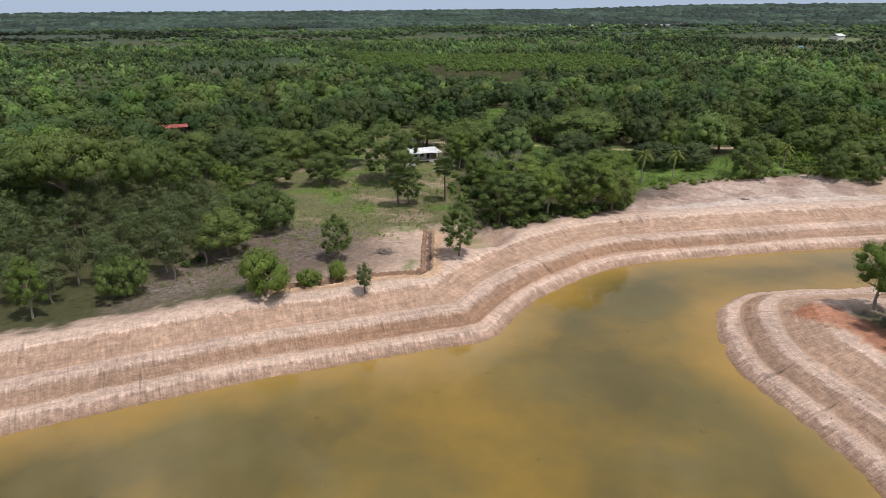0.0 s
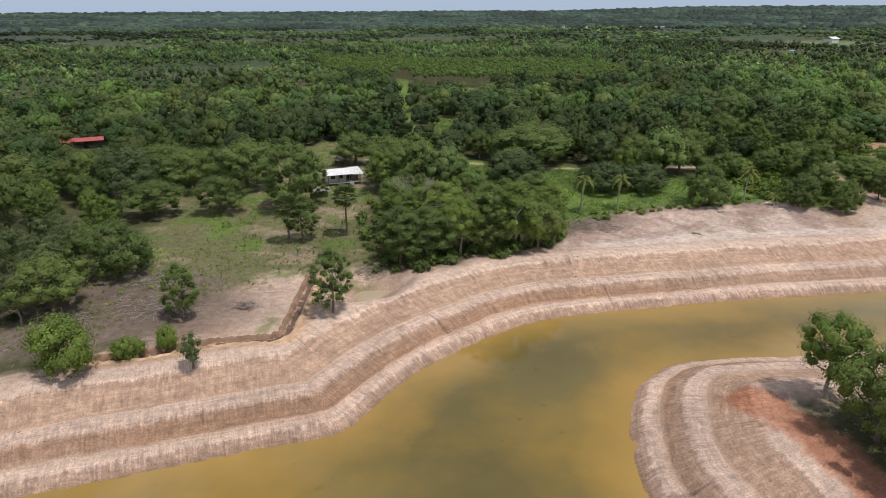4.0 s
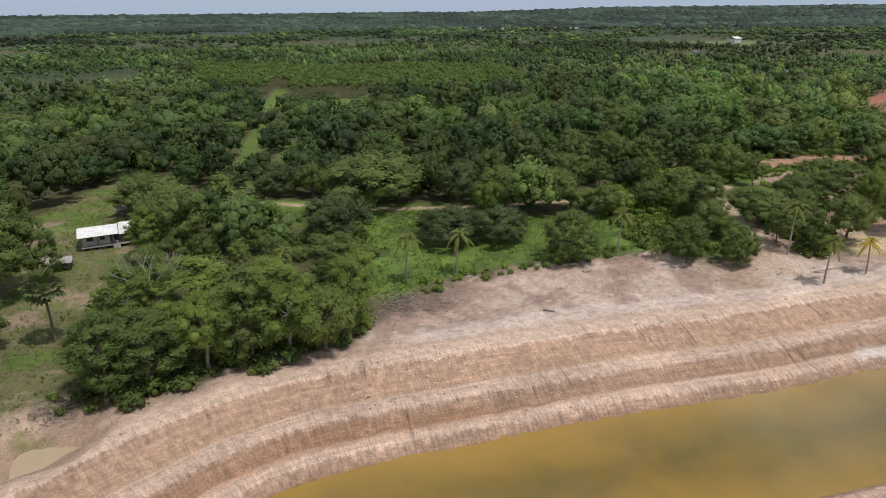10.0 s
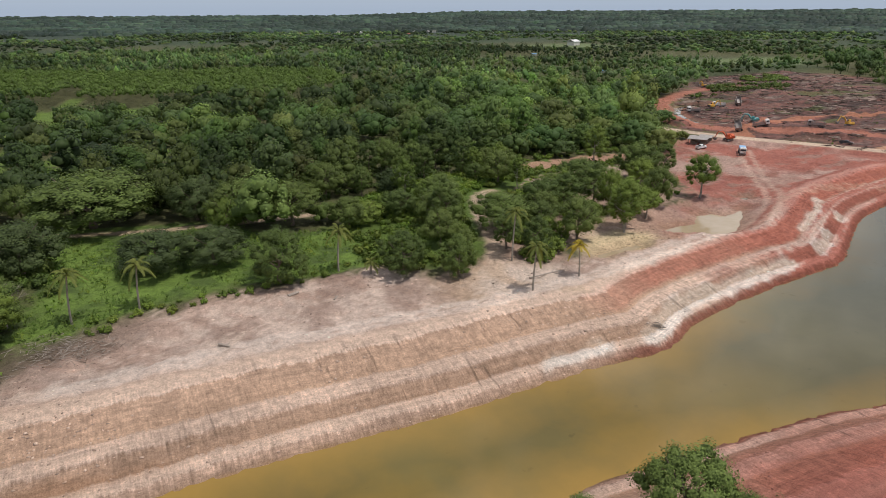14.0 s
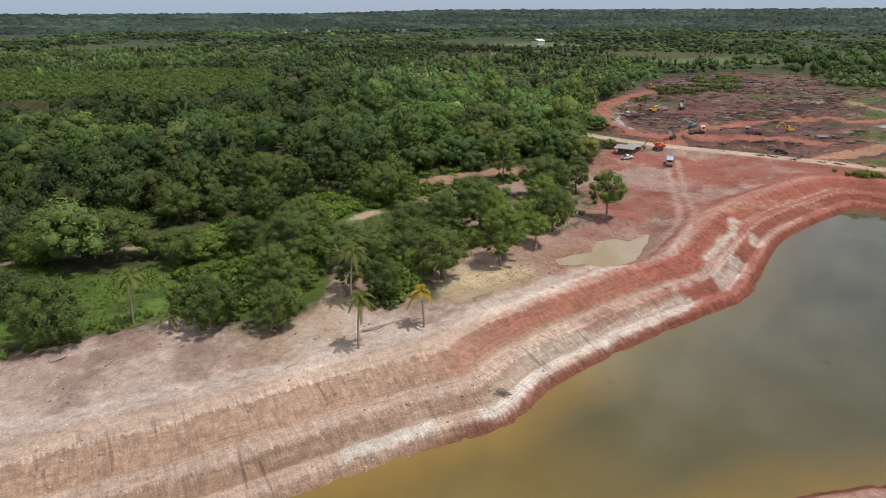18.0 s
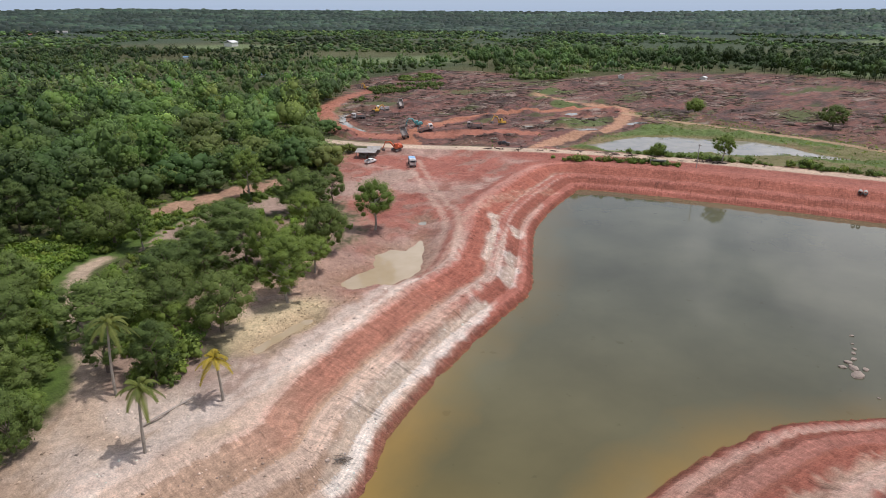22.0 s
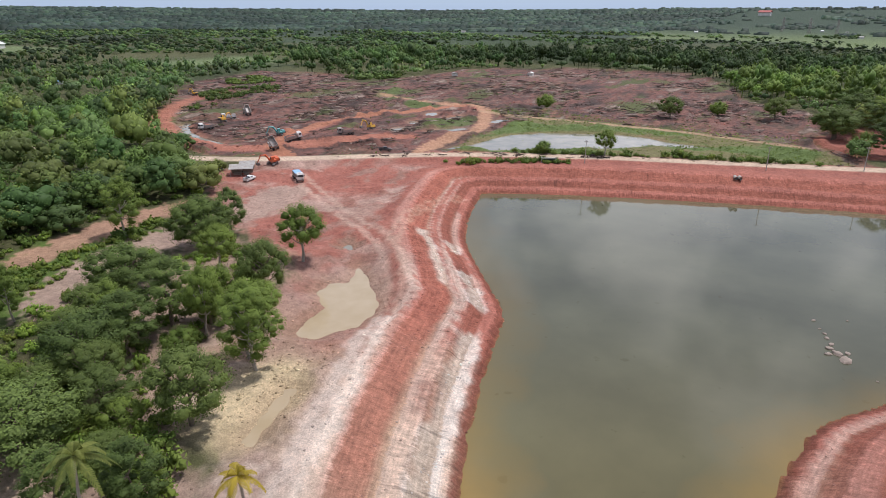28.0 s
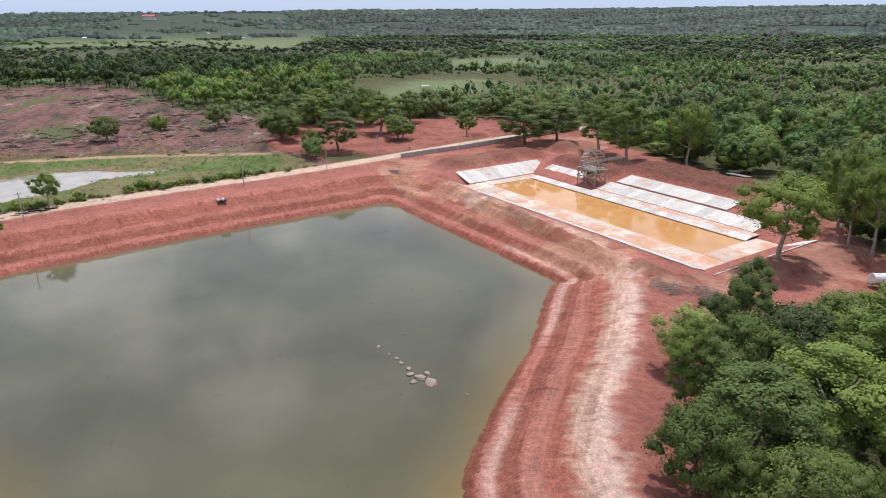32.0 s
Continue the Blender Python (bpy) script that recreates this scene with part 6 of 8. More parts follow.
sprinkle("edge_scrub", [[(52, 171), (70, 184), (97, 193), (112, 196), (112, 201), (96, 198), (68, 190), (50, 178)]], 2.6, 555, (0.6, 1.5), SHRUB, LEAF_BRIGHT, "scrub along the edge of the scraped earth", "scrub", 0.7)
sprinkle("west_scrub", [[(-60, 112), (-48, 120), (-48, 150), (-62, 170), (-80, 150)]], 4.0, 561, (0.8, 2.2), SHRUB, LEAF, "scrub below the slender trees", "scrub", 1.0)

# crop rows on the field
rows_x, rows_y = [], []
for r_ in range(16):
    for k in range(26):
        rows_x.append(-44 + 1.9 * k + random.uniform(-0.4, 0.4))
        rows_y.append(158 + 2.6 * r_ + 0.12 * k + random.uniform(-0.3, 0.3))
x, y = np.array(rows_x), np.array(rows_y)
ok = inside(x, y, FIELD) & (np.random.default_rng(3).uniform(0, 1, len(x)) < 0.75)
x, y = x[ok], y[ok]
tagged(scatter_mesh("crop_rows", TUFT, x, y, rng.uniform(0.35, 0.6, len(x)), rng.uniform(0.8, 1.4, len(x)), rng.integers(0, 3, len(x)), tints(x, y, 9), LEAF_BRIGHT, 0.05),
       "rows of small green seedlings on dry soil", "crop", kind="stuff")


def clod_arrays(seed):
    r = np.random.default_rng(seed)
    v = np.array([(1, 0, 0), (-1, 0, 0), (0, 1, 0), (0, -1, 0), (0, 0, 0.8), (0, 0, -0.5)], float) * r.uniform(0.6, 1.2, (6, 1)) + r.normal(scale=0.12, size=(6, 3))
    f = np.array([(0, 2, 4), (2, 1, 4), (1, 3, 4), (3, 0, 4), (2, 0, 5), (1, 2, 5), (3, 1, 5), (0, 3, 5)])
    return v, f


CLOD = [clod_arrays(k) for k in range(5)]


def clods(name, x, y, size, colours, label, mat):
    s = rng.uniform(0, 1, len(x)) ** 2.5 * (size[1] - size[0]) + size[0]
    t = colours + rng.uniform(-0.15, 0.15, (len(x), 1)) * colours
    return tagged(scatter_mesh(name, CLOD, x, y, s, rng.uniform(0.5, 0.9, len(x)), rng.integers(0, 5, len(x)), t, mat, 0.02), label, "earth clods", kind="stuff")


def clod_material():
    m, n, l, b = material("clods", 0.95, 0, 0.2)
    t = n.new("ShaderNodeAttribute")
    t.attribute_name = "tint"
    c = mix(n, l, t.outputs["Color"], span(n, l, noise_node(n, l, 6.0, 4), 0.3, 0.7, 0.75, 1.2), 1.0, "MULTIPLY")
    l.new(c, b.inputs["Base Color"])
    return m


CLODS = clod_material()
r_ = np.random.default_rng(12)
x, y = r_.uniform(-60, 345, 60000), r_.uniform(60, 232, 60000)
d, s_ = from_line(x, y, SHORE, True)
d = np.where(inside(x, y, SHORE), -d, d)
ok = (d > 1.0) & (d < 23) & (r_.uniform(0, 1, len(x)) < np.interp(d, [0, 2, 3.5, 7, 9, 14, 18, 23], [0.25, 0.3, 0.7, 0.3, 0.8, 0.12, 0.45, 0.4]) * smooth(0.35, 0.6, fbm(x * 0.06, y * 0.06, 14)))
x, y = x[ok][:7000], y[ok][:7000]
_, c_, *_ = lay_of_land(x, y)
clods("bank_clods", x, y, (0.06, 0.34), c_ * r_.choice((0.7, 0.85, 1.0), len(x))[:, None], "loose earth clods and stones on the banks", CLODS)
x, y = r_.uniform(46, 330, 46000), r_.uniform(150, 306, 46000)
ok = inside(x, y, CLEAR_NORTH) & (r_.uniform(0, 1, len(x)) < smooth(0.35, 0.6, fbm(x * 0.05, y * 0.05, 16)))
x, y = x[ok][:9000], y[ok][:9000]
_, c_, *_ = lay_of_land(x, y)
clods("clearing_clods", x, y, (0.08, 0.4), np.minimum(c_ * r_.choice((0.6, 1.0, 1.25, 1.4), len(x))[:, None], 0.75), "rough clods, roots and stones on scraped earth", CLODS)
x, y = r_.normal(177, 11, 900), r_.normal(199, 5.5, 900)
_, c_, *_ = lay_of_land(x, y)
clods("sand_clods", x, y, (0.08, 0.4), c_ * r_.choice((0.55, 0.9, 1.1), len(x))[:, None], "yellow sandy clods and rubble beside the pond", CLODS)
x, y = r_.uniform(290, 560, 30000), r_.uniform(100, 500, 30000)
ok = inside(x, y, RED_EAST) & (r_.uniform(0, 1, len(x)) < 0.6 * smooth(0.4, 0.6, fbm(x * 0.03, y * 0.03, 18))) & (from_line(x, y, HAUL)[0] > 5) & (from_line(x, y, HAUL_WEST)[0] > 5) & ~inside(x, y, GREEN_EAST)
x, y = x[ok][:6000], y[ok][:6000]
_, c_, *_ = lay_of_land(x, y)
clods("clearing_heaps", x, y, (0.2, 1.0), c_ * r_.choice((0.6, 0.85, 1.3), len(x))[:, None], "pushed-up heaps of dark red earth", CLODS)


STICK = []
for k in range(4):
    bm = bmnew()
    q = random.Random(70 + k)
    for j in range(5):
        a, ln = q.uniform(-0.5, 0.5) + 1.57 * (j == 4), q.uniform(0.5, 1.0)
        c_, d_ = Vector((q.uniform(-0.5, 0.5), q.uniform(-0.25, 0.25), q.uniform(0.02, 0.14))), Vector((math.cos(a), math.sin(a), q.uniform(-0.08, 0.1))) * ln
        rod(bm, c_ - d_ / 2, c_ + d_ / 2, 0.05, 0.025, 3)
    bmesh.ops.triangulate(bm, faces=bm.faces)
    STICK.append((np.array([tuple(v.co) for v in bm.verts]), np.array([[v.index for v in f.verts] for f in bm.faces])))
    bm.free()
x, y = r_.uniform(290, 780, 26000), r_.uniform(110, 560, 26000)
ok = inside(x, y, RED_EAST) & ~inside(x, y, GREEN_EAST) & (r_.uniform(0, 1, len(x)) < 0.85 * smooth(0.42, 0.6, fbm(x * 0.02, y * 0.045, 19)))
for line in (HAUL, HAUL_WEST, HAUL_LOOP):
    ok &= from_line(x, y, line)[0] > 6
x, y = x[ok][:3400], y[ok][:3400]
tagged(scatter_mesh("felling_debris", STICK, x, y, r_.uniform(1.6, 4.2, len(x)), r_.uniform(0.6, 1.4, len(x)), r_.integers(0, 4, len(x)), np.array(((0.07, 0.05, 0.042), (0.13, 0.095, 0.08), (0.36, 0.29, 0.24)))[r_.choice(3, len(x), p=(0.45, 0.33, 0.22))], CLODS, 0.0),
       "felled branches and roots strewn over cleared land", "debris", kind="stuff")


# ---- paints and building stuff ----
ROOF_WHITE = plain("white_roof_sheet", (0.72, 0.72, 0.70), 0.45, 0.0, 0.08, 2, 0.05, (0.5, 0.46, 0.42))
ROOF_GREY = plain("grey_roof_sheet", (0.34, 0.32, 0.30), 0.6, 0.0, 0.25, 2, 0.1, (0.22, 0.15, 0.11))
ROOF_RED = plain("red_roof_sheet", (0.36, 0.075, 0.06), 0.55, 0.0, 0.2, 2, 0.05, (0.2, 0.07, 0.06))
ROOF_BLUE = plain("blue_roof_sheet", (0.16, 0.33, 0.55), 0.5, 0.0, 0.15)
PLASTER = plain("plaster", (0.62, 0.60, 0.55), 0.85, 0.0, 0.12)
TIMBER = plain("weathered_timber", (0.27, 0.23, 0.19), 0.85, 0.0, 0.25, 6, 0.2)
PALE_TIMBER = plain("bleached_timber", (0.33, 0.28, 0.235), 0.85, 0.0, 0.2, 6, 0.2)
# near-black fill that paints the shade inside doorway and culvert mouth
DARK_OPENING = plain("dark_interior", (0.03, 0.03, 0.03), 0.8)
def slab_material(name, colour, mud, much):
    """Cast concrete with panel-to-panel tone and washed-in mud."""
    m, n, l, b = material(name, 0.85, 0, 0.3)
    own = n.new("ShaderNodeObjectInfo").outputs["Random"]
    c = mix(n, l, colour, span(n, l, own, 0, 1, 0.80, 1.1), 1.0, "MULTIPLY")
    c = mix(n, l, c, span(n, l, noise_node(n, l, 0.7, 6, 0.65), 0.3, 0.7, 0.85, 1.12), 1.0, "MULTIPLY")
    fine = noise_node(n, l, 5.0, 5, 0.7)
    c = mix(n, l, c, span(n, l, fine, 0.3, 0.7, 0.88, 1.08), 1.0, "MULTIPLY")
    c = mix(n, l, c, mud, span(n, l, noise_node(n, l, 0.13, 8, 0.68), 0.62 - much, 0.74 - much, 0, 0.85))
    c = mix(n, l, c, (0.30, 0.15, 0.10), span(n, l, noise_node(n, l, 0.35, 6, 0.7), 0.6, 0.72, 0, 0.6))
    l.new(c, b.inputs["Base Color"])
    bump(n, l, b, fine, 0.2, 0.03)
    return m


CONCRETE = slab_material("pale_concrete", (0.56, 0.535, 0.495), (0.46, 0.31, 0.22), 0.09)
STAINED_CONCRETE = slab_material("mud_stained_concrete", (0.58, 0.49, 0.41), (0.50, 0.26, 0.15), 0.16)
GREY_CONCRETE = plain("grey_concrete", (0.38, 0.37, 0.34), 0.85, 0.0, 0.15, 1.5, 0.15, (0.25, 0.2, 0.16))
RUBBER = plain("tyre_rubber", (0.02, 0.02, 0.02), 0.85)
STEEL = plain("dusty_steel", (0.2, 0.18, 0.17), 0.6, 0.3)
GLASS = plain("dark_window_glass", (0.03, 0.04, 0.05), 0.08, 0.0, 0.05)
LAMP = plain("lamp_lens", (0.75, 0.72, 0.65), 0.2)
STONE = plain("mud_rock", (0.27, 0.215, 0.175), 0.9, 0, 0.2, 2, 0.4)


def paint(name, colour):
    return plain(name, colour, 0.4, 0.0, 0.12, 1.5, 0.03, (0.34, 0.2, 0.14))


WHITE_PAINT, BLUE_TARP = paint("white_paint", (0.72, 0.72, 0.70)), paint("blue_tarpaulin", (0.24, 0.44, 0.68))
ORANGE_PAINT, TEAL_PAINT = paint("orange_paint", (0.62, 0.12, 0.04)), paint("teal_paint", (0.05, 0.32, 0.33))
YELLOW_PAINT, BLACK_PAINT = paint("yellow_paint", (0.62, 0.34, 0.04)), paint("dark_paint", (0.05, 0.05, 0.055))
GREY_PAINT = paint("grey_paint", (0.30, 0.27, 0.25))


def sheet_roof(bm, width, depth, rise, thick=0.06, ribs=14):
    """One pitch of ribbed sheet from (0, 0, 0) up to (0, depth, rise)."""
    slope = math.hypot(depth, rise)
    tilt = math.degrees(math.atan2(rise, depth))
    m = pose(0, 0, 0, tilt)
    bmesh.ops.create_cube(bm, size=1, matrix=m @ pose(0, slope / 2, 0) @ Matrix.Diagonal((width, slope, thick, 1)))
    for k in range(ribs):
        x = -width / 2 + (k + 0.5) * width / ribs
        bmesh.ops.create_cube(bm, size=1, matrix=m @ pose(x, slope / 2, thick) @ Matrix.Diagonal((0.07, slope, 0.07, 1)))
    return bm


def window(parent, size, at, turn=0):
    w = part("window", box(bmnew(), (size[0], 0.08, size[1]), (0, 0, 0), (0, 0, 0), 0.01), TIMBER, parent)
    w.matrix_local = pose(*at, 0, 0, turn)
    part("pane", box(bmnew(), (size[0] - 0.16, 0.1, size[1] - 0.16)), GLASS, w)
    return w


def farmhouse(x, y, turn):
    z = float(ground_z(x, y))
    ob = thing("farmhouse", pose(x, y, z, 0, 0, turn), "small farmhouse with a pale sheet-metal roof and shaded porch", "house")
    floor_up = 0.9
    part("floor_slab", box(bmnew(), (8.2, 6.0, 0.25), (0, 3.0, floor_up - 0.13)), GREY_CONCRETE, ob)
    for px_ in (-3.9, -1.3, 1.3, 3.9):
        for py_ in (0.3, 3.0, 5.7):
            part("post", box(bmnew(), (0.2, 0.2, 3.6), (px_, py_, 1.5), (0, 0, 0), 0.02), TIMBER, ob)
    part("wall", box(bmnew(), (4.6, 4.6, 2.3), (-1.7, 3.4, floor_up + 1.15)), PLASTER, ob, "whitewashed wall")
    part("wall", box(bmnew(), (3.2, 3.4, 2.2), (2.3, 4.0, floor_up + 1.1)), TIMBER, ob, "dark timber wall")
    window(ob, (1.1, 1.0), (-2.6, 1.08, floor_up + 1.35))
    window(ob, (0.9, 1.0), (-0.6, 1.08, floor_up + 1.35))
    part("door", box(bmnew(), (0.9, 0.08, 1.9), (1.6, 2.28, floor_up + 0.96)), DARK_OPENING, ob)
    for s, d in ((0, 1), (1, -1)):
        r = part("roof", sheet_roof(bmnew(), 6.6, 3.6, 0.95), ROOF_WHITE, ob, "pale ribbed metal roof")
        r.matrix_local = pose(-1.2, -0.6, 3.15) if s == 0 else pose(-1.2, 6.6, 3.15, 0, 0, 180)
    r = part("porch_roof", sheet_roof(bmnew(), 2.6, 6.8, 0.5, 0.06, 7), ROOF_WHITE, ob, "lower lean-to sheet roof")
    r.matrix_local = pose(3.5, -0.3, 2.9)
    ob.scale = (1.22, 1.15, 1.08)
    part("stair", box(box(bmnew(), (1.2, 0.35, 0.3), (1.6, -0.2, 0.5)), (1.2, 0.35, 0.3), (1.6, -0.55, 0.2)), GREY_CONCRETE, ob)
    return ob


def open_shed(x, y, turn, size, roof, label, name="open_shed", high=2.3, gable=True):
    z = float(ground_z(x, y))
    w, d = size
    ob = thing(name, pose(x, y, z, 0, 0, turn), label, "shed")
    for px_ in (-w / 2 + 0.3, 0, w / 2 - 0.3):
        for py_ in (0.3, d - 0.3):
            part("post", box(bmnew(), (0.16, 0.16, high + 0.4), (px_, py_, high / 2 - 0.1)), TIMBER, ob)
    part("back_wall", box(bmnew(), (w - 0.5, 0.1, high * 0.75), (0, d - 0.4, high * 0.42)), TIMBER, ob)
    part("shelf_stack", box(box(bmnew(), (w * 0.3, d * 0.3, 0.8), (-w * 0.2, d * 0.6, 0.4), (0, 0, 0), 0.05), (w * 0.2, d * 0.2, 0.6), (w * 0.2, d * 0.5, 0.3), (0, 0, 10), 0.05), TIMBER, ob)
    if gable:
        r = part("roof", sheet_roof(bmnew(), w + 0.6, d / 2 + 0.4, 0.8, 0.06, int(w * 1.6)), roof, ob)
        r.matrix_local = pose(0, -0.4, high)
        r = part("roof", sheet_roof(bmnew(), w + 0.6, d / 2 + 0.4, 0.8, 0.06, int(w * 1.6)), roof, ob)
        r.matrix_local = pose(0, d + 0.4, high, 0, 0, 180)
    else:
        r = part("roof", sheet_roof(bmnew(), w + 0.5, d + 0.6, 0.6, 0.06, int(w * 1.6)), roof, ob)
        r.matrix_local = pose(0, -0.3, high)
    return ob


farmhouse(-5.6, 211.2, 20)
open_shed(-10.5, 199, 12, (4.2, 3.0), ROOF_GREY, "low farm hut with a weathered grey roof", "farm_hut", 1.9)
open_shed(-9, 236, 30, (5, 3.5), ROOF_GREY, "old timber hut under trees behind the farmhouse", "farm_hut", 2.0)
open_shed(-116, 274, 25, (15, 8), ROOF_RED, "long barn with a faded red metal roof", "red_barn", 3.0)
shed = open_shed(271.5, 296.5, -50, (7.5, 5.0), ROOF_GREY, "rickety open shed with patched grey sheet roof", "site_shed", 2.5, False)
open_shed(279, 301, -50, (5.0, 3.5), ROOF_GREY, "low lean-to of dark sheet beside the shed", "lean_to", 2.0, False)
open_shed(507, 43, 20, (9, 7), ROOF_BLUE, "house with a bright blue roof among trees", "blue_house", 3.0)
open_shed(516, 52, 80, (7, 5), ROOF_WHITE, "small pale-roofed house among trees", "pale_house", 2.6)
open_shed(308, -14, 15, (7, 4), ROOF_GREY, "low dark workshop roof at the wood's edge", "workshop", 2.3, False)
open_shed(350, -30, 15, (6, 4), ROOF_WHITE, "pale-roofed lean-to under the trees", "lean_to", 2.3, False)


# ---- vehicles ----
def wheel(parent, x, y, r, w=0.3):
    tyre = bmnew()
    bmesh.ops.create_cone(tyre, cap_ends=True, segments=14, radius1=r, radius2=r, depth=w, matrix=pose(0, 0, 0, 90))
    bmesh.ops.bevel(tyre, geom=[e for e in tyre.edges if e.is_boundary is False and abs(e.verts[0].co.y - e.verts[1].co.y) < 1e-4], offset=0.04, segments=1, affect="EDGES")
    ob = part("wheel", tyre, RUBBER, parent)
    ob.location = (x, y, r)
    rim = bmnew()
    bmesh.ops.create_cone(rim, cap_ends=True, segments=10, radius1=r * 0.5, radius2=r * 0.5, depth=w + 0.03, matrix=pose(0, 0, 0, 90))
    part("rim", rim, STEEL, ob)
    return ob


def seat_on(x, y, turn, reach=2.0):
    """Pose of a vehicle on the sloping ground, its front to +x."""
    a = radians(turn)
    f = Vector((math.cos(a), math.sin(a)))
    z = [float(ground_z(x + f.x * k * reach - f.y * j, y + f.y * k * reach + f.x * j)) for k, j in ((1, 0), (-1, 0), (0, 1), (0, -1))]
    pitch, bank = math.degrees(math.atan2(z[1] - z[0], 2 * reach)), math.degrees(math.atan2(z[2] - z[3], 2))
    return pose(x, y, (z[0] + z[1]) / 2 + 0.02, 0, 0, turn) @ pose(0, 0, 0, bank, pitch)


def dump_truck(x, y, turn, cab_paint, bed_paint, label, tipped=False, tarp=None):
    ob = thing("dump_truck", seat_on(x, y, turn, 2.4), label, "truck", "dump trucks on the site")
    part("chassis", box(bmnew(), (7.4, 0.9, 0.35), (0, 0, 0.85), (0, 0, 0), 0.04), STEEL, ob)
    cab = part("cab", box(box(bmnew(), (1.7, 2.3, 1.9), (2.85, 0, 1.95), (0, 0, 0), 0.14), (1.2, 2.0, 0.2), (2.7, 0, 2.98), (0, 0, 0), 0.06), cab_paint, ob)
    part("windscreen", box(bmnew(), (0.06, 1.95, 0.8), (3.7, 0, 2.3), (0, -6, 0)), GLASS, cab)
    for s in (-1, 1):
        part("side_window", box(bmnew(), (0.9, 0.05, 0.65), (2.95, s * 1.14, 2.35)), GLASS, cab)
        part("headlight", box(bmnew(), (0.06, 0.35, 0.22), (3.71, s * 0.8, 1.3)), LAMP, cab)
        part("mirror", box(bmnew(), (0.08, 0.25, 0.4), (3.6, s * 1.32, 2.3)), BLACK_PAINT, cab)
    part("bumper", box(bmnew(), (0.25, 2.3, 0.35), (3.7, 0, 0.8), (0, 0, 0), 0.04), STEEL, ob)
    bed = bmnew()
    box(bed, (4.9, 2.35, 0.12), (2.45, 0, 0.06))
    for s in (-1, 1):
        box(bed, (4.9, 0.1, 1.25), (2.45, s * 1.15, 0.7))
        for k in range(6):
            box(bed, (0.1, 0.14, 1.2), (0.3 + 0.86 * k, s * 1.22, 0.66))
    box(bed, (0.1, 2.3, 1.5), (4.9, 0, 0.8))
    box(bed, (0.1, 2.3, 1.1), (0.0, 0, 0.6))
    b = part("bed", bed, bed_paint, ob)
    b.matrix_local = pose(-3.3, 0, 1.05, 0, -42 if tipped else 0)
    if tarp:
        t = bmnew()
        box(t, (4.7, 2.5, 0.35), (2.45, 0, 1.45), (0, 0, 0), 0.16)
        part("tarpaulin", t, tarp, b, "blue tarpaulin over the load")
    elif not tipped:
        load = bmnew()
        bmesh.ops.create_icosphere(load, subdivisions=2, radius=1.0, matrix=pose(2.4, 0, 0.75) @ Matrix.Diagonal((2.3, 1.05, 0.7, 1)))
        part("load", load, CLAY, b, "heap of red earth")
    for wx_, n in ((2.6, 1), (-1.3, 2), (-2.6, 2)):
        for s in (-1, 1):
            wheel(ob, wx_, s * 1.0, 0.52, 0.32 * n)
    return ob


def pickup(x, y, turn, body_paint, label):
    ob = thing("pickup_truck", seat_on(x, y, turn, 1.5), label, "pickup truck", "pickups at the site")
    body = bmnew()
    box(body, (5.1, 1.8, 0.55), (0, 0, 0.75), (0, 0, 0), 0.12)
    box(body, (1.35, 1.72, 0.25), (1.75, 0, 1.05), (0, 0, 0), 0.1)
    part("body", body, body_paint, ob)
    cab = part("cab", box(box(bmnew(), (2.0, 1.68, 0.35), (0.15, 0, 1.2), (0, 0, 0), 0.08), (1.5, 1.5, 0.4), (0.1, 0, 1.5), (0, 0, 0), 0.14), body_paint, ob)
    part("windscreen", box(bmnew(), (0.06, 1.4, 0.5), (1.0, 0, 1.42), (0, -38, 0)), GLASS, cab)
    part("rear_window", box(bmnew(), (0.05, 1.3, 0.35), (-0.78, 0, 1.45), (0, 14, 0)), GLASS, cab)
    for s in (-1, 1):
        part("side_window", box(bmnew(), (1.25, 0.04, 0.3), (0.1, s * 0.765, 1.48)), GLASS, cab)
        part("bed_side", box(bmnew(), (1.6, 0.1, 0.4), (-1.7, s * 0.84, 1.15), (0, 0, 0), 0.03), body_paint, ob)
        part("headlight", box(bmnew(), (0.08, 0.35, 0.16), (2.53, s * 0.68, 0.88)), LAMP, ob)
    part("tailgate", box(bmnew(), (0.08, 1.65, 0.4), (-2.48, 0, 1.15), (0, 0, 0), 0.02), body_paint, ob)
    part("bed_floor", box(bmnew(), (1.6, 1.5, 0.04), (-1.7, 0, 1.05)), BLACK_PAINT, ob)
    for wx_ in (1.6, -1.55):
        for s in (-1, 1):
            wheel(ob, wx_, s * 0.8, 0.37, 0.24)
    return ob


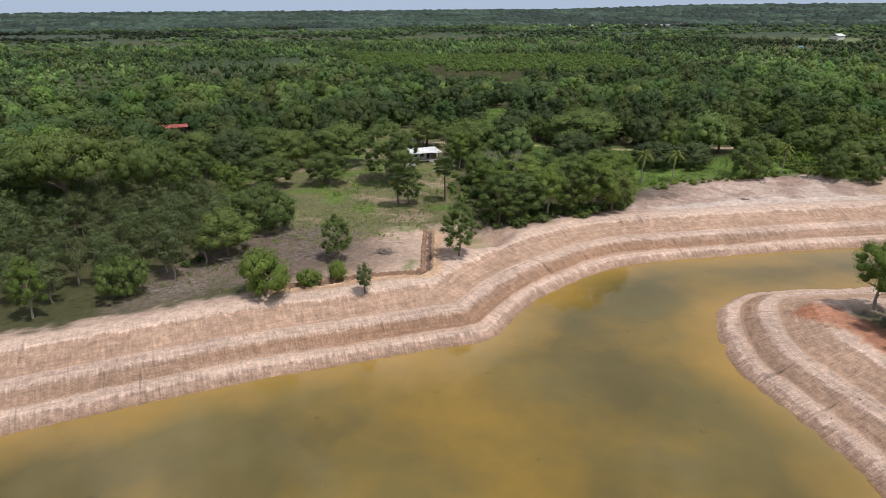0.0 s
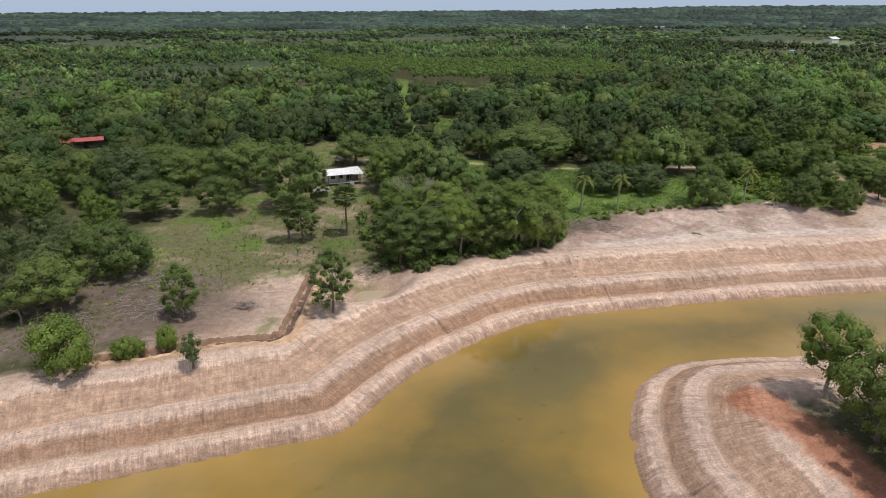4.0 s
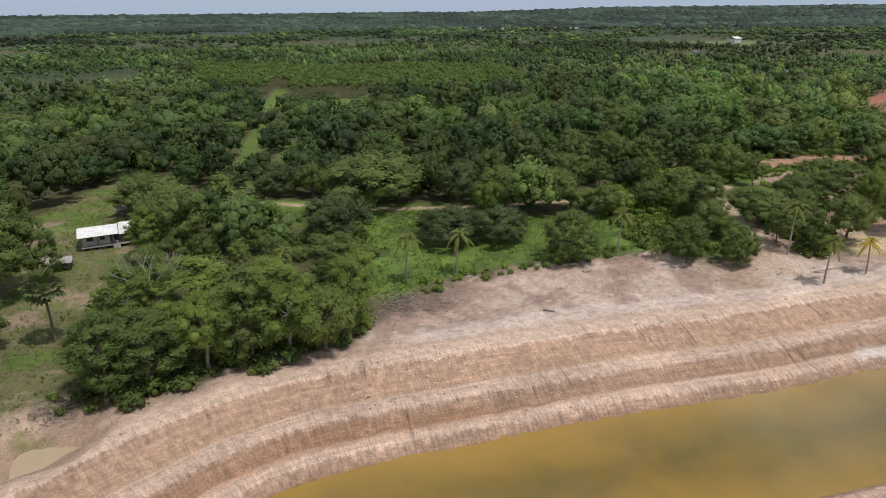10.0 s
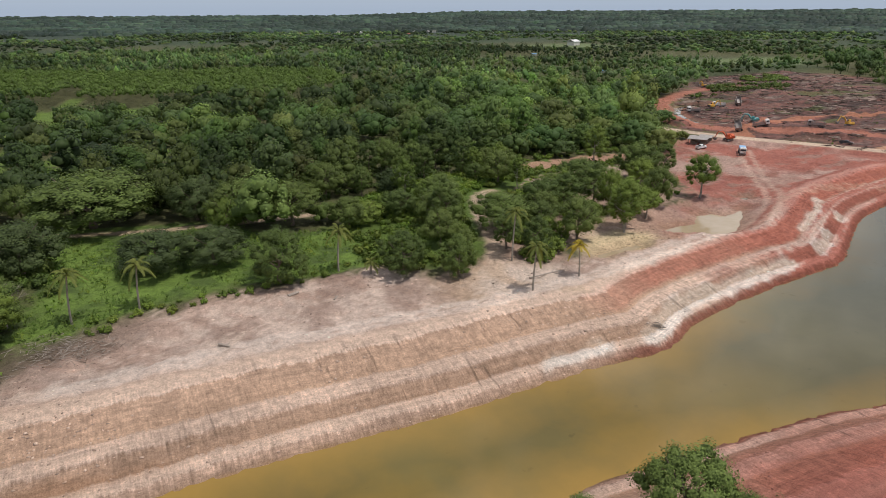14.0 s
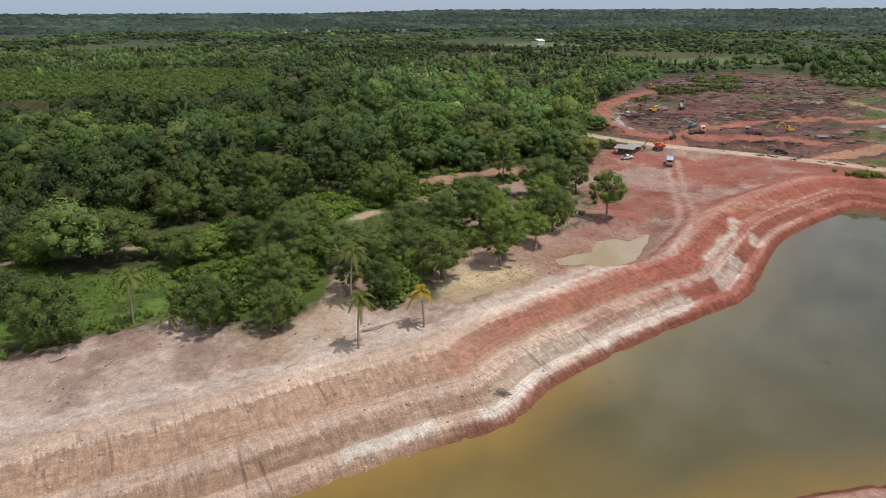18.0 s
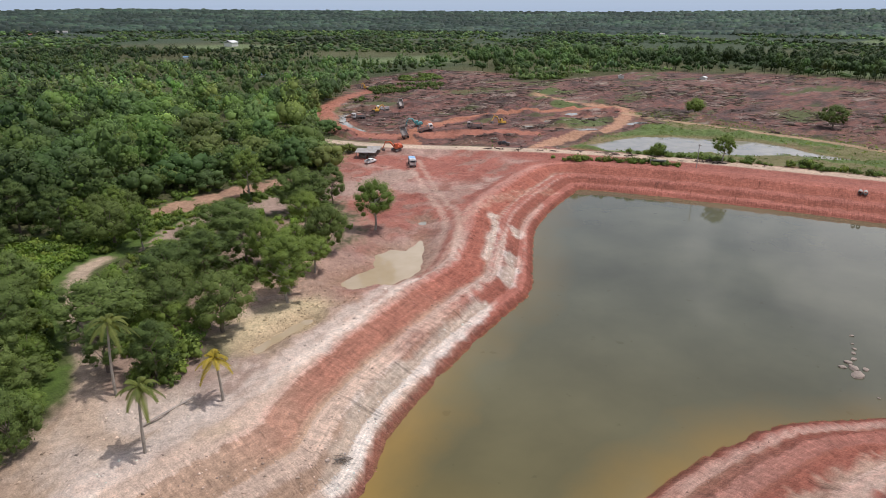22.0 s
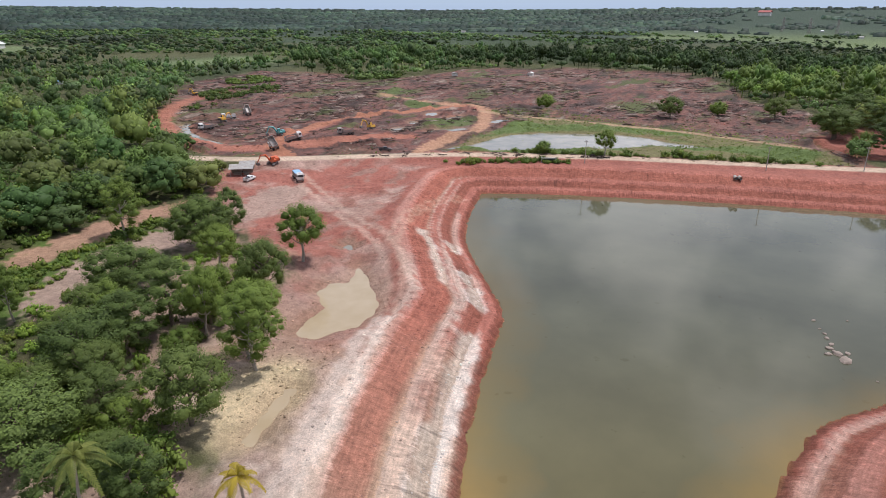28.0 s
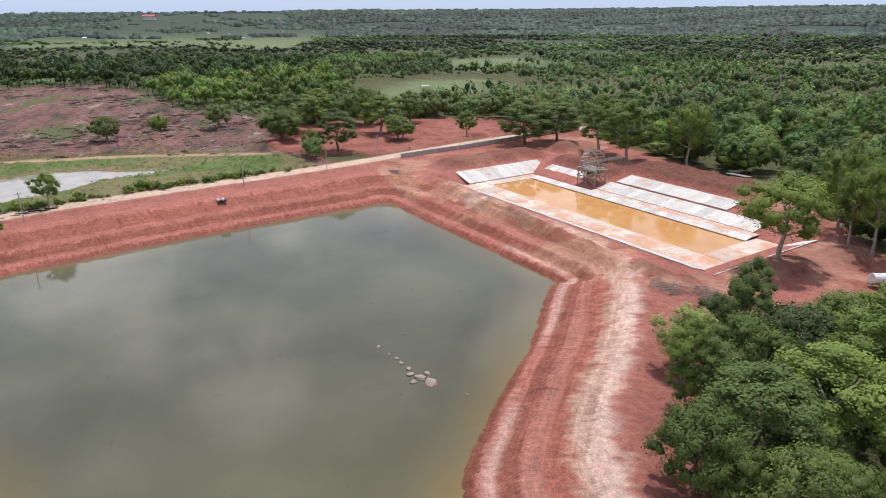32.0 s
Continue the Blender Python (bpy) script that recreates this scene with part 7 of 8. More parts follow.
def excavator(x, y, turn, body_paint, label, swing=20, reach=1.0):
    ob = thing("excavator", seat_on(x, y, turn, 1.5), label, "excavator", "excavators on the site")
    for s in (-1, 1):
        t = bmnew()
        box(t, (3.6, 0.6, 0.7), (0, s * 1.15, 0.4), (0, 0, 0), 0.22)
        for k in range(9):
            box(t, (0.12, 0.64, 0.06), (-1.5 + 0.375 * k, s * 1.15, 0.77))
        part("track", t, STEEL, ob)
    part("undercarriage", box(bmnew(), (1.8, 1.8, 0.5), (0, 0, 0.75), (0, 0, 0), 0.05), STEEL, ob)
    house = part("house", box(box(bmnew(), (3.4, 2.5, 0.9), (-0.6, 0, 1.55), (0, 0, 0), 0.14), (1.3, 2.4, 0.5), (-1.6, 0, 2.1), (0, 0, 0), 0.12), body_paint, ob)
    house.rotation_euler = (0, 0, radians(swing))
    part("cab", box(bmnew(), (1.3, 0.95, 1.5), (0.5, 0.75, 2.5), (0, 0, 0), 0.1), body_paint, house)
    part("cab_window", box(bmnew(), (1.34, 0.7, 0.9), (0.5, 0.76, 2.7)), GLASS, house)
    part("counterweight", box(bmnew(), (0.6, 2.5, 1.0), (-2.3, 0, 1.5), (0, 0, 0), 0.2), BLACK_PAINT, house)
    arm = bmnew()
    a, b, c, d = Vector((0.8, -0.3, 1.6)), Vector((2.6, -0.3, 4.0)), Vector((4.6 * reach, -0.3, 4.1)), Vector((5.7 * reach, -0.3, 1.5))
    for p, q, r0, r1 in ((a, b, 0.34, 0.36), (b, c, 0.36, 0.24)):
        rod(arm, p, q, r0, r1, 4)
    part("boom", arm, body_paint, house)
    part("dipper", rod(bmnew(), c + Vector((-0.4, 0, 0.4)), d, 0.25, 0.18, 4), body_paint, house)
    part("cylinder", rod(rod(bmnew(), (1.0, -0.3, 2.0), (3.0, -0.3, 3.6), 0.09), (3.2, -0.3, 4.5), c + Vector((-0.3, 0, 0.5)), 0.08), STEEL, house)
    bucket = bmnew()
    bmesh.ops.create_cone(bucket, cap_ends=True, segments=8, radius1=0.6, radius2=0.6, depth=1.1, matrix=pose(d.x - 0.2, d.y, d.z - 0.4, 90))
    for k in range(4):
        box(bucket, (0.35, 0.1, 0.08), (d.x - 0.85, d.y - 0.42 + 0.28 * k, d.z - 0.55))
    part("bucket", bucket, STEEL, house)
    return ob


CLAY = plain("red_clay", (0.30, 0.12, 0.08), 0.95, 0, 0.25, 3, 0.4)
dump_truck(279.5, 279.0, -128, WHITE_PAINT, GREY_PAINT, "white-cabbed truck with a blue tarpaulin on bare earth", False, BLUE_TARP)
dump_truck(309, 315, 55, WHITE_PAINT, GREY_PAINT, "dump truck tipping its load beside the road", True)
dump_truck(323, 317, -38, WHITE_PAINT, GREY_PAINT, "grey dump truck with a white cab on the haul road")
dump_truck(342, 304, 140, GREY_PAINT, GREY_PAINT, "dusty dump truck loaded with red earth")
dump_truck(359, 389, 150, WHITE_PAINT, WHITE_PAINT, "white dump truck beside a digger")
dump_truck(329, 373, 165, WHITE_PAINT, GREY_PAINT, "white dump truck by the muddy channel")
dump_truck(374, 391, 60, GREY_PAINT, GREY_PAINT, "grey dump truck tipping far out on the site", True)
pickup(269.8, 291.5, 10, WHITE_PAINT, "white pickup parked by the open shed")
pickup(276.5, 300.5, 12, GREY_PAINT, "dark grey pickup parked under the lean-to")
pickup(329.5, 276.5, -50, BLACK_PAINT, "dark pickup parked on the gravel road")
pickup(333, -12, 20, BLACK_PAINT, "dark pickup parked under trees")
excavator(288.5, 298, 10, ORANGE_PAINT, "orange-red tracked excavator beside the shed", 150)
excavator(335, 335, 30, TEAL_PAINT, "teal tracked excavator digging the cleared land", 120)
excavator(362, 305, 40, YELLOW_PAINT, "yellow tracked excavator on a dirt mound", 130)
excavator(350, 384, 60, YELLOW_PAINT, "yellow excavator loading a white truck", -60)
excavator(420, 480, 60, YELLOW_PAINT, "yellow excavator far out at the wood's edge", 30)

# tank trailer at the wood's edge
tank = thing("water_tank", seat_on(227.5, 29, 70, 2), "white cylindrical water tank on a wheeled frame", "tank")
bm = bmnew()
bmesh.ops.create_cone(bm, cap_ends=True, segments=20, radius1=1.1, radius2=1.1, depth=5.0, matrix=pose(0, 0, 1.9, 0, 90))
part("barrel", bm, WHITE_PAINT, tank, smooth_faces=False)
part("frame", box(bmnew(), (5.6, 1.2, 0.2), (0, 0, 0.75)), STEEL, tank)
for wx_ in (-1.5, -0.4):
    for s in (-1, 1):
        wheel(tank, wx_, s * 0.85, 0.45)


# ---- the lined basin ----
def basin_point(u, v, z):
    a = radians(BASIN_TURN)
    return Vector((BASIN_AT[0] + u * math.cos(a) + v * math.sin(a), BASIN_AT[1] + u * math.sin(a) - v * math.cos(a), z))


basin = thing("settling_basin", Matrix.Identity(4), "sunken basin lined with pale concrete slabs holding orange water", "basin")


def lining(u0, u1, v0, v1, z_at, n, along, mat, name="slab"):
    """A run of concrete slabs between two lines of the basin; z_at(u, v) gives their heights."""
    for k in range(n):
        run = abs(u1 - u0) if along == "u" else abs(v1 - v0)
        f0, f1 = k / n, (k + 1) / n - 0.05 / run
        if along == "u":
            c = ((u0 + (u1 - u0) * f0, v0), (u0 + (u1 - u0) * f1, v0), (u0 + (u1 - u0) * f1, v1), (u0 + (u1 - u0) * f0, v1))
        else:
            c = ((u0, v0 + (v1 - v0) * f0), (u1, v0 + (v1 - v0) * f0), (u1, v0 + (v1 - v0) * f1), (u0, v0 + (v1 - v0) * f1))
        bm = bmnew()
        jog = random.uniform(-0.03, 0.03)
        top = [bm.verts.new(basin_point(u, v, z_at(u, v) + jog)) for u, v in c]
        low = [bm.verts.new(basin_point(u, v, z_at(u, v) - 0.22)) for u, v in c]
        bm.faces.new(top)
        bm.faces.new(low[::-1])
        for i in range(4):
            bm.faces.new((top[i], low[i], low[(i + 1) % 4], top[(i + 1) % 4]))
        bmesh.ops.recalc_face_normals(bm, faces=bm.faces)
        part(name, bm, mat, basin)


FLOOR = -2.35


def ramp_z(a, b, za, zb):
    return lambda t: za + (zb - za) * min(1.0, max(0.0, (t - a) / (b - a)))


near_z, left_z, right_z = ramp_z(-1.2, 6, 0.22, FLOOR), ramp_z(60, 51, 0.4, FLOOR + 0.3), ramp_z(-51.5, -45, 0.25, FLOOR)
low_z, high_z = ramp_z(37.5, 44.5, -1.5, -0.25), ramp_z(45.6, 53, 0.0, 1.25)
lining(-46, 51, -1.2, 6, lambda u, v: near_z(v), 36, "u", CONCRETE)
lining(-44.8, 51, 6.1, 13.8, lambda u, v: FLOOR, 14, "u", STAINED_CONCRETE, "floor_slab")
lining(51.1, 60, 8, 46, lambda u, v: left_z(u), 17, "v", CONCRETE)
lining(32, 51, 38.6, 46, lambda u, v: FLOOR + 0.3 + (v - 38.6) * 0.3, 10, "u", CONCRETE)
lining(45.8, 51, 13.9, 38.5, lambda u, v: FLOOR + 0.06, 5, "v", STAINED_CONCRETE, "floor_slab")
lining(-51.5, -45, -1.2, 40, lambda u, v: right_z(u), 18, "v", CONCRETE)
lining(-44.9, -38, 14, 37, lambda u, v: FLOOR, 5, "v", STAINED_CONCRETE, "floor_slab")
lining(-38, 45.7, 31.2, 34.2, lambda u, v: FLOOR + 0.25 + (v - 31.2) * 0.2, 26, "u", CONCRETE)
lining(-38, 20, 34.3, 37.4, lambda u, v: FLOOR + 0.72, 12, "u", STAINED_CONCRETE, "floor_slab")
lining(-36, 20.5, 37.5, 44.5, lambda u, v: low_z(v), 18, "u", CONCRETE)
lining(-22.5, 19, 45.6, 53, lambda u, v: high_z(v), 15, "u", CONCRETE)
bm = bmnew()
q = [bm.verts.new(basin_point(u, v, FLOOR - 0.08)) for u, v in ((-38.2, 13.6), (45.9, 13.6), (45.9, 31.4), (-38.2, 31.4))]
bm.faces.new(q)
bmesh.ops.recalc_face_normals(bm, faces=bm.faces)
pool = part("basin_water", bm, ORANGE_WATER)
tagged(pool, "opaque orange muddy water in the concrete basin", "water", kind="structure")


# ---- timber water wheel and its chute ----
def water_wheel():
    base = basin_point(26, 41, -1.0)
    ob = thing("timber_noria", Matrix.Translation((base.x, base.y, -1.4)) @ pose(0, 0, 0, 0, 0, BASIN_TURN), "grey timber water wheel on a braced scaffold with a chute", "water wheel")
    for px_ in (-4, 0, 4):
        for py_ in (-2.4, 2.4):
            part("post", box(bmnew(), (0.3, 0.3, 5.2), (px_, py_, 2.5)), PALE_TIMBER, ob)
    for py_ in (-2.4, 2.4):
        part("beam", box(bmnew(), (9.0, 0.28, 0.3), (0, py_ * 1.08, 5.0)), PALE_TIMBER, ob)
        part("beam", box(bmnew(), (9.0, 0.28, 0.3), (0, py_ * 1.08, 2.6)), PALE_TIMBER, ob)
        for a, b in ((-4, 0), (0, 4)):
            part("brace", rod(bmnew(), (a, py_, 0.2), (b, py_, 2.5), 0.14), PALE_TIMBER, ob)
            part("brace", rod(bmnew(), (b, py_, 2.7), (a, py_, 4.9), 0.14), PALE_TIMBER, ob)
    for px_ in (-4, 4):
        part("brace", rod(bmnew(), (px_, -2.4, 0.3), (px_, 2.4, 4.8), 0.14), PALE_TIMBER, ob)
    part("deck", box(bmnew(), (9.0, 5.2, 0.15), (0, 0, 5.22)), PALE_TIMBER, ob)
    part("axle", rod(bmnew(), (0, -2.6, 7.2), (0, 2.6, 7.2), 0.25), TIMBER, ob)
    for py_ in (-1.6, 1.6):
        rim = bmnew()
        for k in range(20):
            a, b = k * math.pi / 10, (k + 1) * math.pi / 10
            rod(rim, (4.2 * math.cos(a), py_, 7.2 + 4.2 * math.sin(a)), (4.2 * math.cos(b), py_, 7.2 + 4.2 * math.sin(b)), 0.14, 0.14, 5)
        part("wheel_rim", rim, PALE_TIMBER, ob)
        for k in range(10):
            a = k * math.pi / 5
            part("spoke", rod(bmnew(), (0, py_, 7.2), (4.1 * math.cos(a), py_, 7.2 + 4.1 * math.sin(a)), 0.1, 0.08, 5), PALE_TIMBER, ob)
    for k in range(20):
        a = k * math.pi / 10
        part("paddle", box(bmnew(), (0.7, 3.2, 0.06), (4.1 * math.cos(a), 0, 7.2 + 4.1 * math.sin(a)), (0, -math.degrees(a), 0)), PALE_TIMBER, ob)
    chute = bmnew()
    for s in (-0.8, 0.8):
        box(chute, (0.12, 20, 0.6), (5.6 + s, -11.5, 5.6), (0, 0, 0))
    box(chute, (1.6, 20, 0.1), (5.6, -11.5, 5.32))
    part("chute", chute, PALE_TIMBER, ob)
    for k in range(5):
        for s in (-0.8, 0.8):
            part("trestle_leg", box(bmnew(), (0.22, 0.22, 5.2), (5.6 + s, -3 - 4.2 * k, 2.7)), PALE_TIMBER, ob)
        part("trestle_brace", rod(bmnew(), (4.8, -3 - 4.2 * k, 1.5), (6.4, -3 - 4.2 * k, 5.0), 0.1), PALE_TIMBER, ob)
    return ob


water_wheel()

# concrete barrier along the road
barrier = thing("concrete_barrier", Matrix.Identity(4), "long low grey concrete wall beside the road", "wall")
line = [(386, 80), (394, 55), (402, 32), (409, 10), (416, -20)]
for (ax, ay), (bx, by) in zip(line, line[1:]):
    n = 5
    for k in range(n):
        a, b = Vector((ax, ay)).lerp(Vector((bx, by)), k / n), Vector((ax, ay)).lerp(Vector((bx, by)), (k + 0.97) / n)
        mid, d = (a + b) / 2, b - a
        ang = math.degrees(math.atan2(d.y, d.x))
        part("panel", box(bmnew(), (d.length, 0.3, 1.9), (mid.x, mid.y, float(ground_z(mid.x, mid.y)) + 0.75), (0, 0, ang), 0.02), GREY_CONCRETE, barrier)


# ---- road furniture ----
def utility_pole(x, y, height=8.5):
    ob = thing("utility_pole", pose(x, y, float(ground_z(x, y))), "slim grey concrete utility pole beside the road", "pole", "poles along the road")
    part("shaft", rod(bmnew(), (0, 0, -0.4), (0, 0, height), 0.16, 0.1, 8), GREY_CONCRETE, ob)
    part("crossarm", box(bmnew(), (0.12, 1.6, 0.14), (0.1, 0, height - 0.5)), TIMBER, ob)
    for s in (-0.65, 0, 0.65):
        part("insulator", rod(bmnew(), (0.1, s, height - 0.42), (0.1, s, height - 0.2), 0.06, 0.04, 6), PLASTER, ob)
    return ob


for x, y in ((346, 200.5), (364.6, 141), (377.5, 110.8), (392, 88)):
    utility_pole(x, y)

culvert = thing("culvert_headwall", pose(339, 212, float(ground_z(339, 212)) - 0.3, 0, 0, -66), "dark square culvert mouth set in the road bank", "culvert")
part("headwall", box(box(box(bmnew(), (5.5, 0.4, 0.5), (0, 0, 2.0)), (0.5, 0.5, 2.2), (-2.5, 0, 1.0)), (0.5, 0.5, 2.2), (2.5, 0, 1.0)), GREY_CONCRETE, culvert)
# solid dark box in the mouth, shade put into its colour
part("opening", box(bmnew(), (4.6, 0.3, 1.8), (0, 0.25, 0.9)), DARK_OPENING, culvert)
part("sill", box(bmnew(), (6.0, 1.6, 0.25), (0, -0.7, 0.05)), GREY_CONCRETE, culvert)

pipes = thing("drain_pipes", pose(350.5, 149, float(ground_z(350.5, 149)) + 0.25, 0, 0, 14), "pair of concrete drain pipes lying on the red bank", "pipes")
for k in (-0.7, 0.7):
    bm = bmnew()
    bmesh.ops.create_cone(bm, cap_ends=False, segments=16, radius1=0.6, radius2=0.6, depth=2.4, matrix=pose(0, k, 0.45, 0, 90))
    bmesh.ops.create_cone(bm, cap_ends=False, segments=16, radius1=0.5, radius2=0.5, depth=2.4, matrix=pose(0, k, 0.45, 0, 90))
    part("pipe", bm, GREY_CONCRETE, pipes)

# ---- ditch: a dug channel with its thrown-up earth ----
def ridge_strip(line, off, wide, high, seed, step=0.5):
    """A lumpy ridge that follows a plan line at a sideways distance."""
    r = np.random.default_rng(seed)
    pts = []
    for (ax, ay), (bx, by) in zip(line, line[1:]):
        n = max(2, int(math.hypot(bx - ax, by - ay) / step))
        d = Vector((bx - ax, by - ay)).normalized()
        pts += [(ax + (bx - ax) * k / n - d.y * off, ay + (by - ay) * k / n + d.x * off, -d.y, d.x) for k in range(n)]
    v, f = [], []
    for k, (x, y, nx_, ny_) in enumerate(pts):
        w, h = wide * r.uniform(0.7, 1.25), high * r.uniform(0.45, 1.3)
        for q, up in ((-0.5, -0.3), (-0.22, 0.75), (0.12, 1.0), (0.5, -0.3)):
            px_, py_ = x + nx_ * w * q, y + ny_ * w * q
            v.append((px_, py_, float(ground_z(px_, py_)) + h * up))
        if k:
            f += [(4 * k - 4 + j, 4 * k - 3 + j, 4 * k + 1 + j, 4 * k + j) for j in range(3)]
    return np.array(v), np.array(f)


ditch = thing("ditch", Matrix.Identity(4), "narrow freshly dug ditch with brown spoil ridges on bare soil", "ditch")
# the bed strip is toned dark to paint in shade at the ditch bottom
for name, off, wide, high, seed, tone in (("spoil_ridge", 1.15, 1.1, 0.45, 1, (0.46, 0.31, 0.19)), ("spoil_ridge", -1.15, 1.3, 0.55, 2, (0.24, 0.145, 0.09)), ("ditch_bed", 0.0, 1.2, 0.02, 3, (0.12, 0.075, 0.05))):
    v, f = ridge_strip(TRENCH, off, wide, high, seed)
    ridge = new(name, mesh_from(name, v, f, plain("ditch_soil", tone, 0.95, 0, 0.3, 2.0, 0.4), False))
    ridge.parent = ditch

# ---- brush heaps, logs, rocks ----
def brush_heap(x, y, wide, sticks, seed, label="heap of bleached cut branches on red earth", deep=0.6):
    r = random.Random(seed)
    ob = thing("brush_heap", pose(x, y, float(ground_z(x, y))), label, "brush heap", "heaps of cut branches")
    for k in range(3):
        bm = bmnew()
        for j in range(sticks):
            a, b = r.uniform(0, math.pi), r.uniform(0.5, 1.9)
            px_, py_ = r.gauss(0, wide * 0.26), r.gauss(0, wide * 0.16)
            zz = r.uniform(0.05, deep) * math.exp(-(px_**2 + py_**2) / (wide * 0.5) ** 2)
            d = Vector((math.cos(a), math.sin(a), r.uniform(-0.2, 0.25))) * b
            p = Vector((px_, py_, zz + 0.08 + float(ground_z(x + px_, y + py_)) - float(ground_z(x, y))))
            rod(bm, p - d / 2, p + d / 2, r.uniform(0.02, 0.07), 0.02, 3)
        tagged(part("brush", bm, (PALE_TIMBER, TIMBER, BARK)[k], ob), kind="stuff")
    return ob


brush_heap(237, 64, 9, 120, 1)
brush_heap(243, 69, 9, 90, 2, "flattened dark brush along the track", 0.3)
brush_heap(365, 89, 6, 60, 3, "tangle of dark branches on the bank top")
brush_heap(-13, 133, 3.6, 90, 4, "round dark heap of burnt brush on bare soil", 0.9)
brush_heap(-30, 133, 14, 120, 5, "grey dry brush spread over cleared ground", 0.3)
brush_heap(-33, 142, 14, 140, 11, "grey dry brush spread over cleared ground", 0.3)
brush_heap(-26, 131, 10, 110, 12, "grey dry brush spread over cleared ground", 0.3)
brush_heap(-52, 114, 12, 110, 13, "grey dry brush under the slender trees", 0.3)
brush_heap(-44, 128, 12, 100, 6, "grey dry brush under the slender trees", 0.3)
brush_heap(60, 178, 14, 120, 7, "dark roots and torn brush at the meadow's edge", 0.5)
brush_heap(8, 151, 7, 60, 8, "roots and cut branches beside the small pond", 0.5)
brush_heap(303, 207, 3, 30, 9, "bleached driftwood on the red slope", 0.8)
brush_heap(160.5, 163.9, 2.6, 18, 10, "dead branch lying on the pale bench", 0.4)


def log(x, y, turn, length, r0, label="fallen grey log on bare earth"):
    ob = thing("log", pose(x, y, float(ground_z(x, y)) + r0 * 0.7, 0, 0, turn), label, "log", "fallen logs")
    part("stem", rod(bmnew(), (-length / 2, 0, 0), (length / 2, 0, 0.05), r0, r0 * 0.6, 8), PALE_TIMBER, ob)
    part("stub", rod(bmnew(), (length * 0.2, 0, 0), (length * 0.32, 0.5, 0.35), r0 * 0.5, r0 * 0.2, 6), PALE_TIMBER, ob)
    return ob


log(147, 184, 12, 8, 0.2, "pale fallen trunk at the scrub's edge")
log(96.5, 188.5, 30, 2.4, 0.35, "dark root stump on scraped earth")
log(84, 172, -40, 2.2, 0.22)
log(104, 185, 60, 1.6, 0.18)
log(-10, 139, 8, 4.0, 0.12, "thin pole lying on bare soil")

rock_group = "rocks in the reservoir"
for k, (x, y, s) in enumerate(((236.5, 122.2, 2.0), (238.6, 123.4, 1.7), (240.2, 124.6, 1.2), (237.8, 124.9, 1.0), (242.2, 124.2, 0.9), (244.6, 124.9, 0.8), (246.5, 125.2, 0.7), (248.5, 126, 0.5), (252, 127, 0.7), (239.6, 121.8, 1.0), (255, 121, 0.4), (231, 118, 0.4))):
    bm = bmnew()
    bmesh.ops.create_icosphere(bm, subdivisions=2, radius=1.0)
    r = random.Random(k)
    for v in bm.verts:
        v.co *= r.uniform(0.78, 1.15)
        v.co.z = max(-1, min(v.co.z * 0.32, 0.22)) 
    ob = part("rock", bm, STONE)
    ob.matrix_world = pose(x, y, WATER_Z + 0.05, 0, 0, 40 * k) @ Matrix.Diagonal((s * 0.68, s * 0.48, s * 0.9, 1))
    tagged(ob, "flat mud-crusted rock breaking the water surface", "rock", rock_group)

# ---- far things ----
far_wall, far_roof = box(bmnew(), (10, 7, 3.2), (0, 0, 1.6)), bmnew()
for s in (-1, 1):
    box(far_roof, (11, 4.4, 0.2), (0, s * 2.0, 4.0), (s * -22, 0, 0))


def far_house(x, y, turn, roof_mat, size, label):
    ob = thing("far_house", pose(x, y, float(ground_z(x, y)), 0, 0, turn), label, "house", "houses far off")
    ob.scale = (size, size, size)
    part("wall", far_wall.copy(), PLASTER, ob)
    part("roof", far_roof.copy(), roof_mat, ob)
    return ob


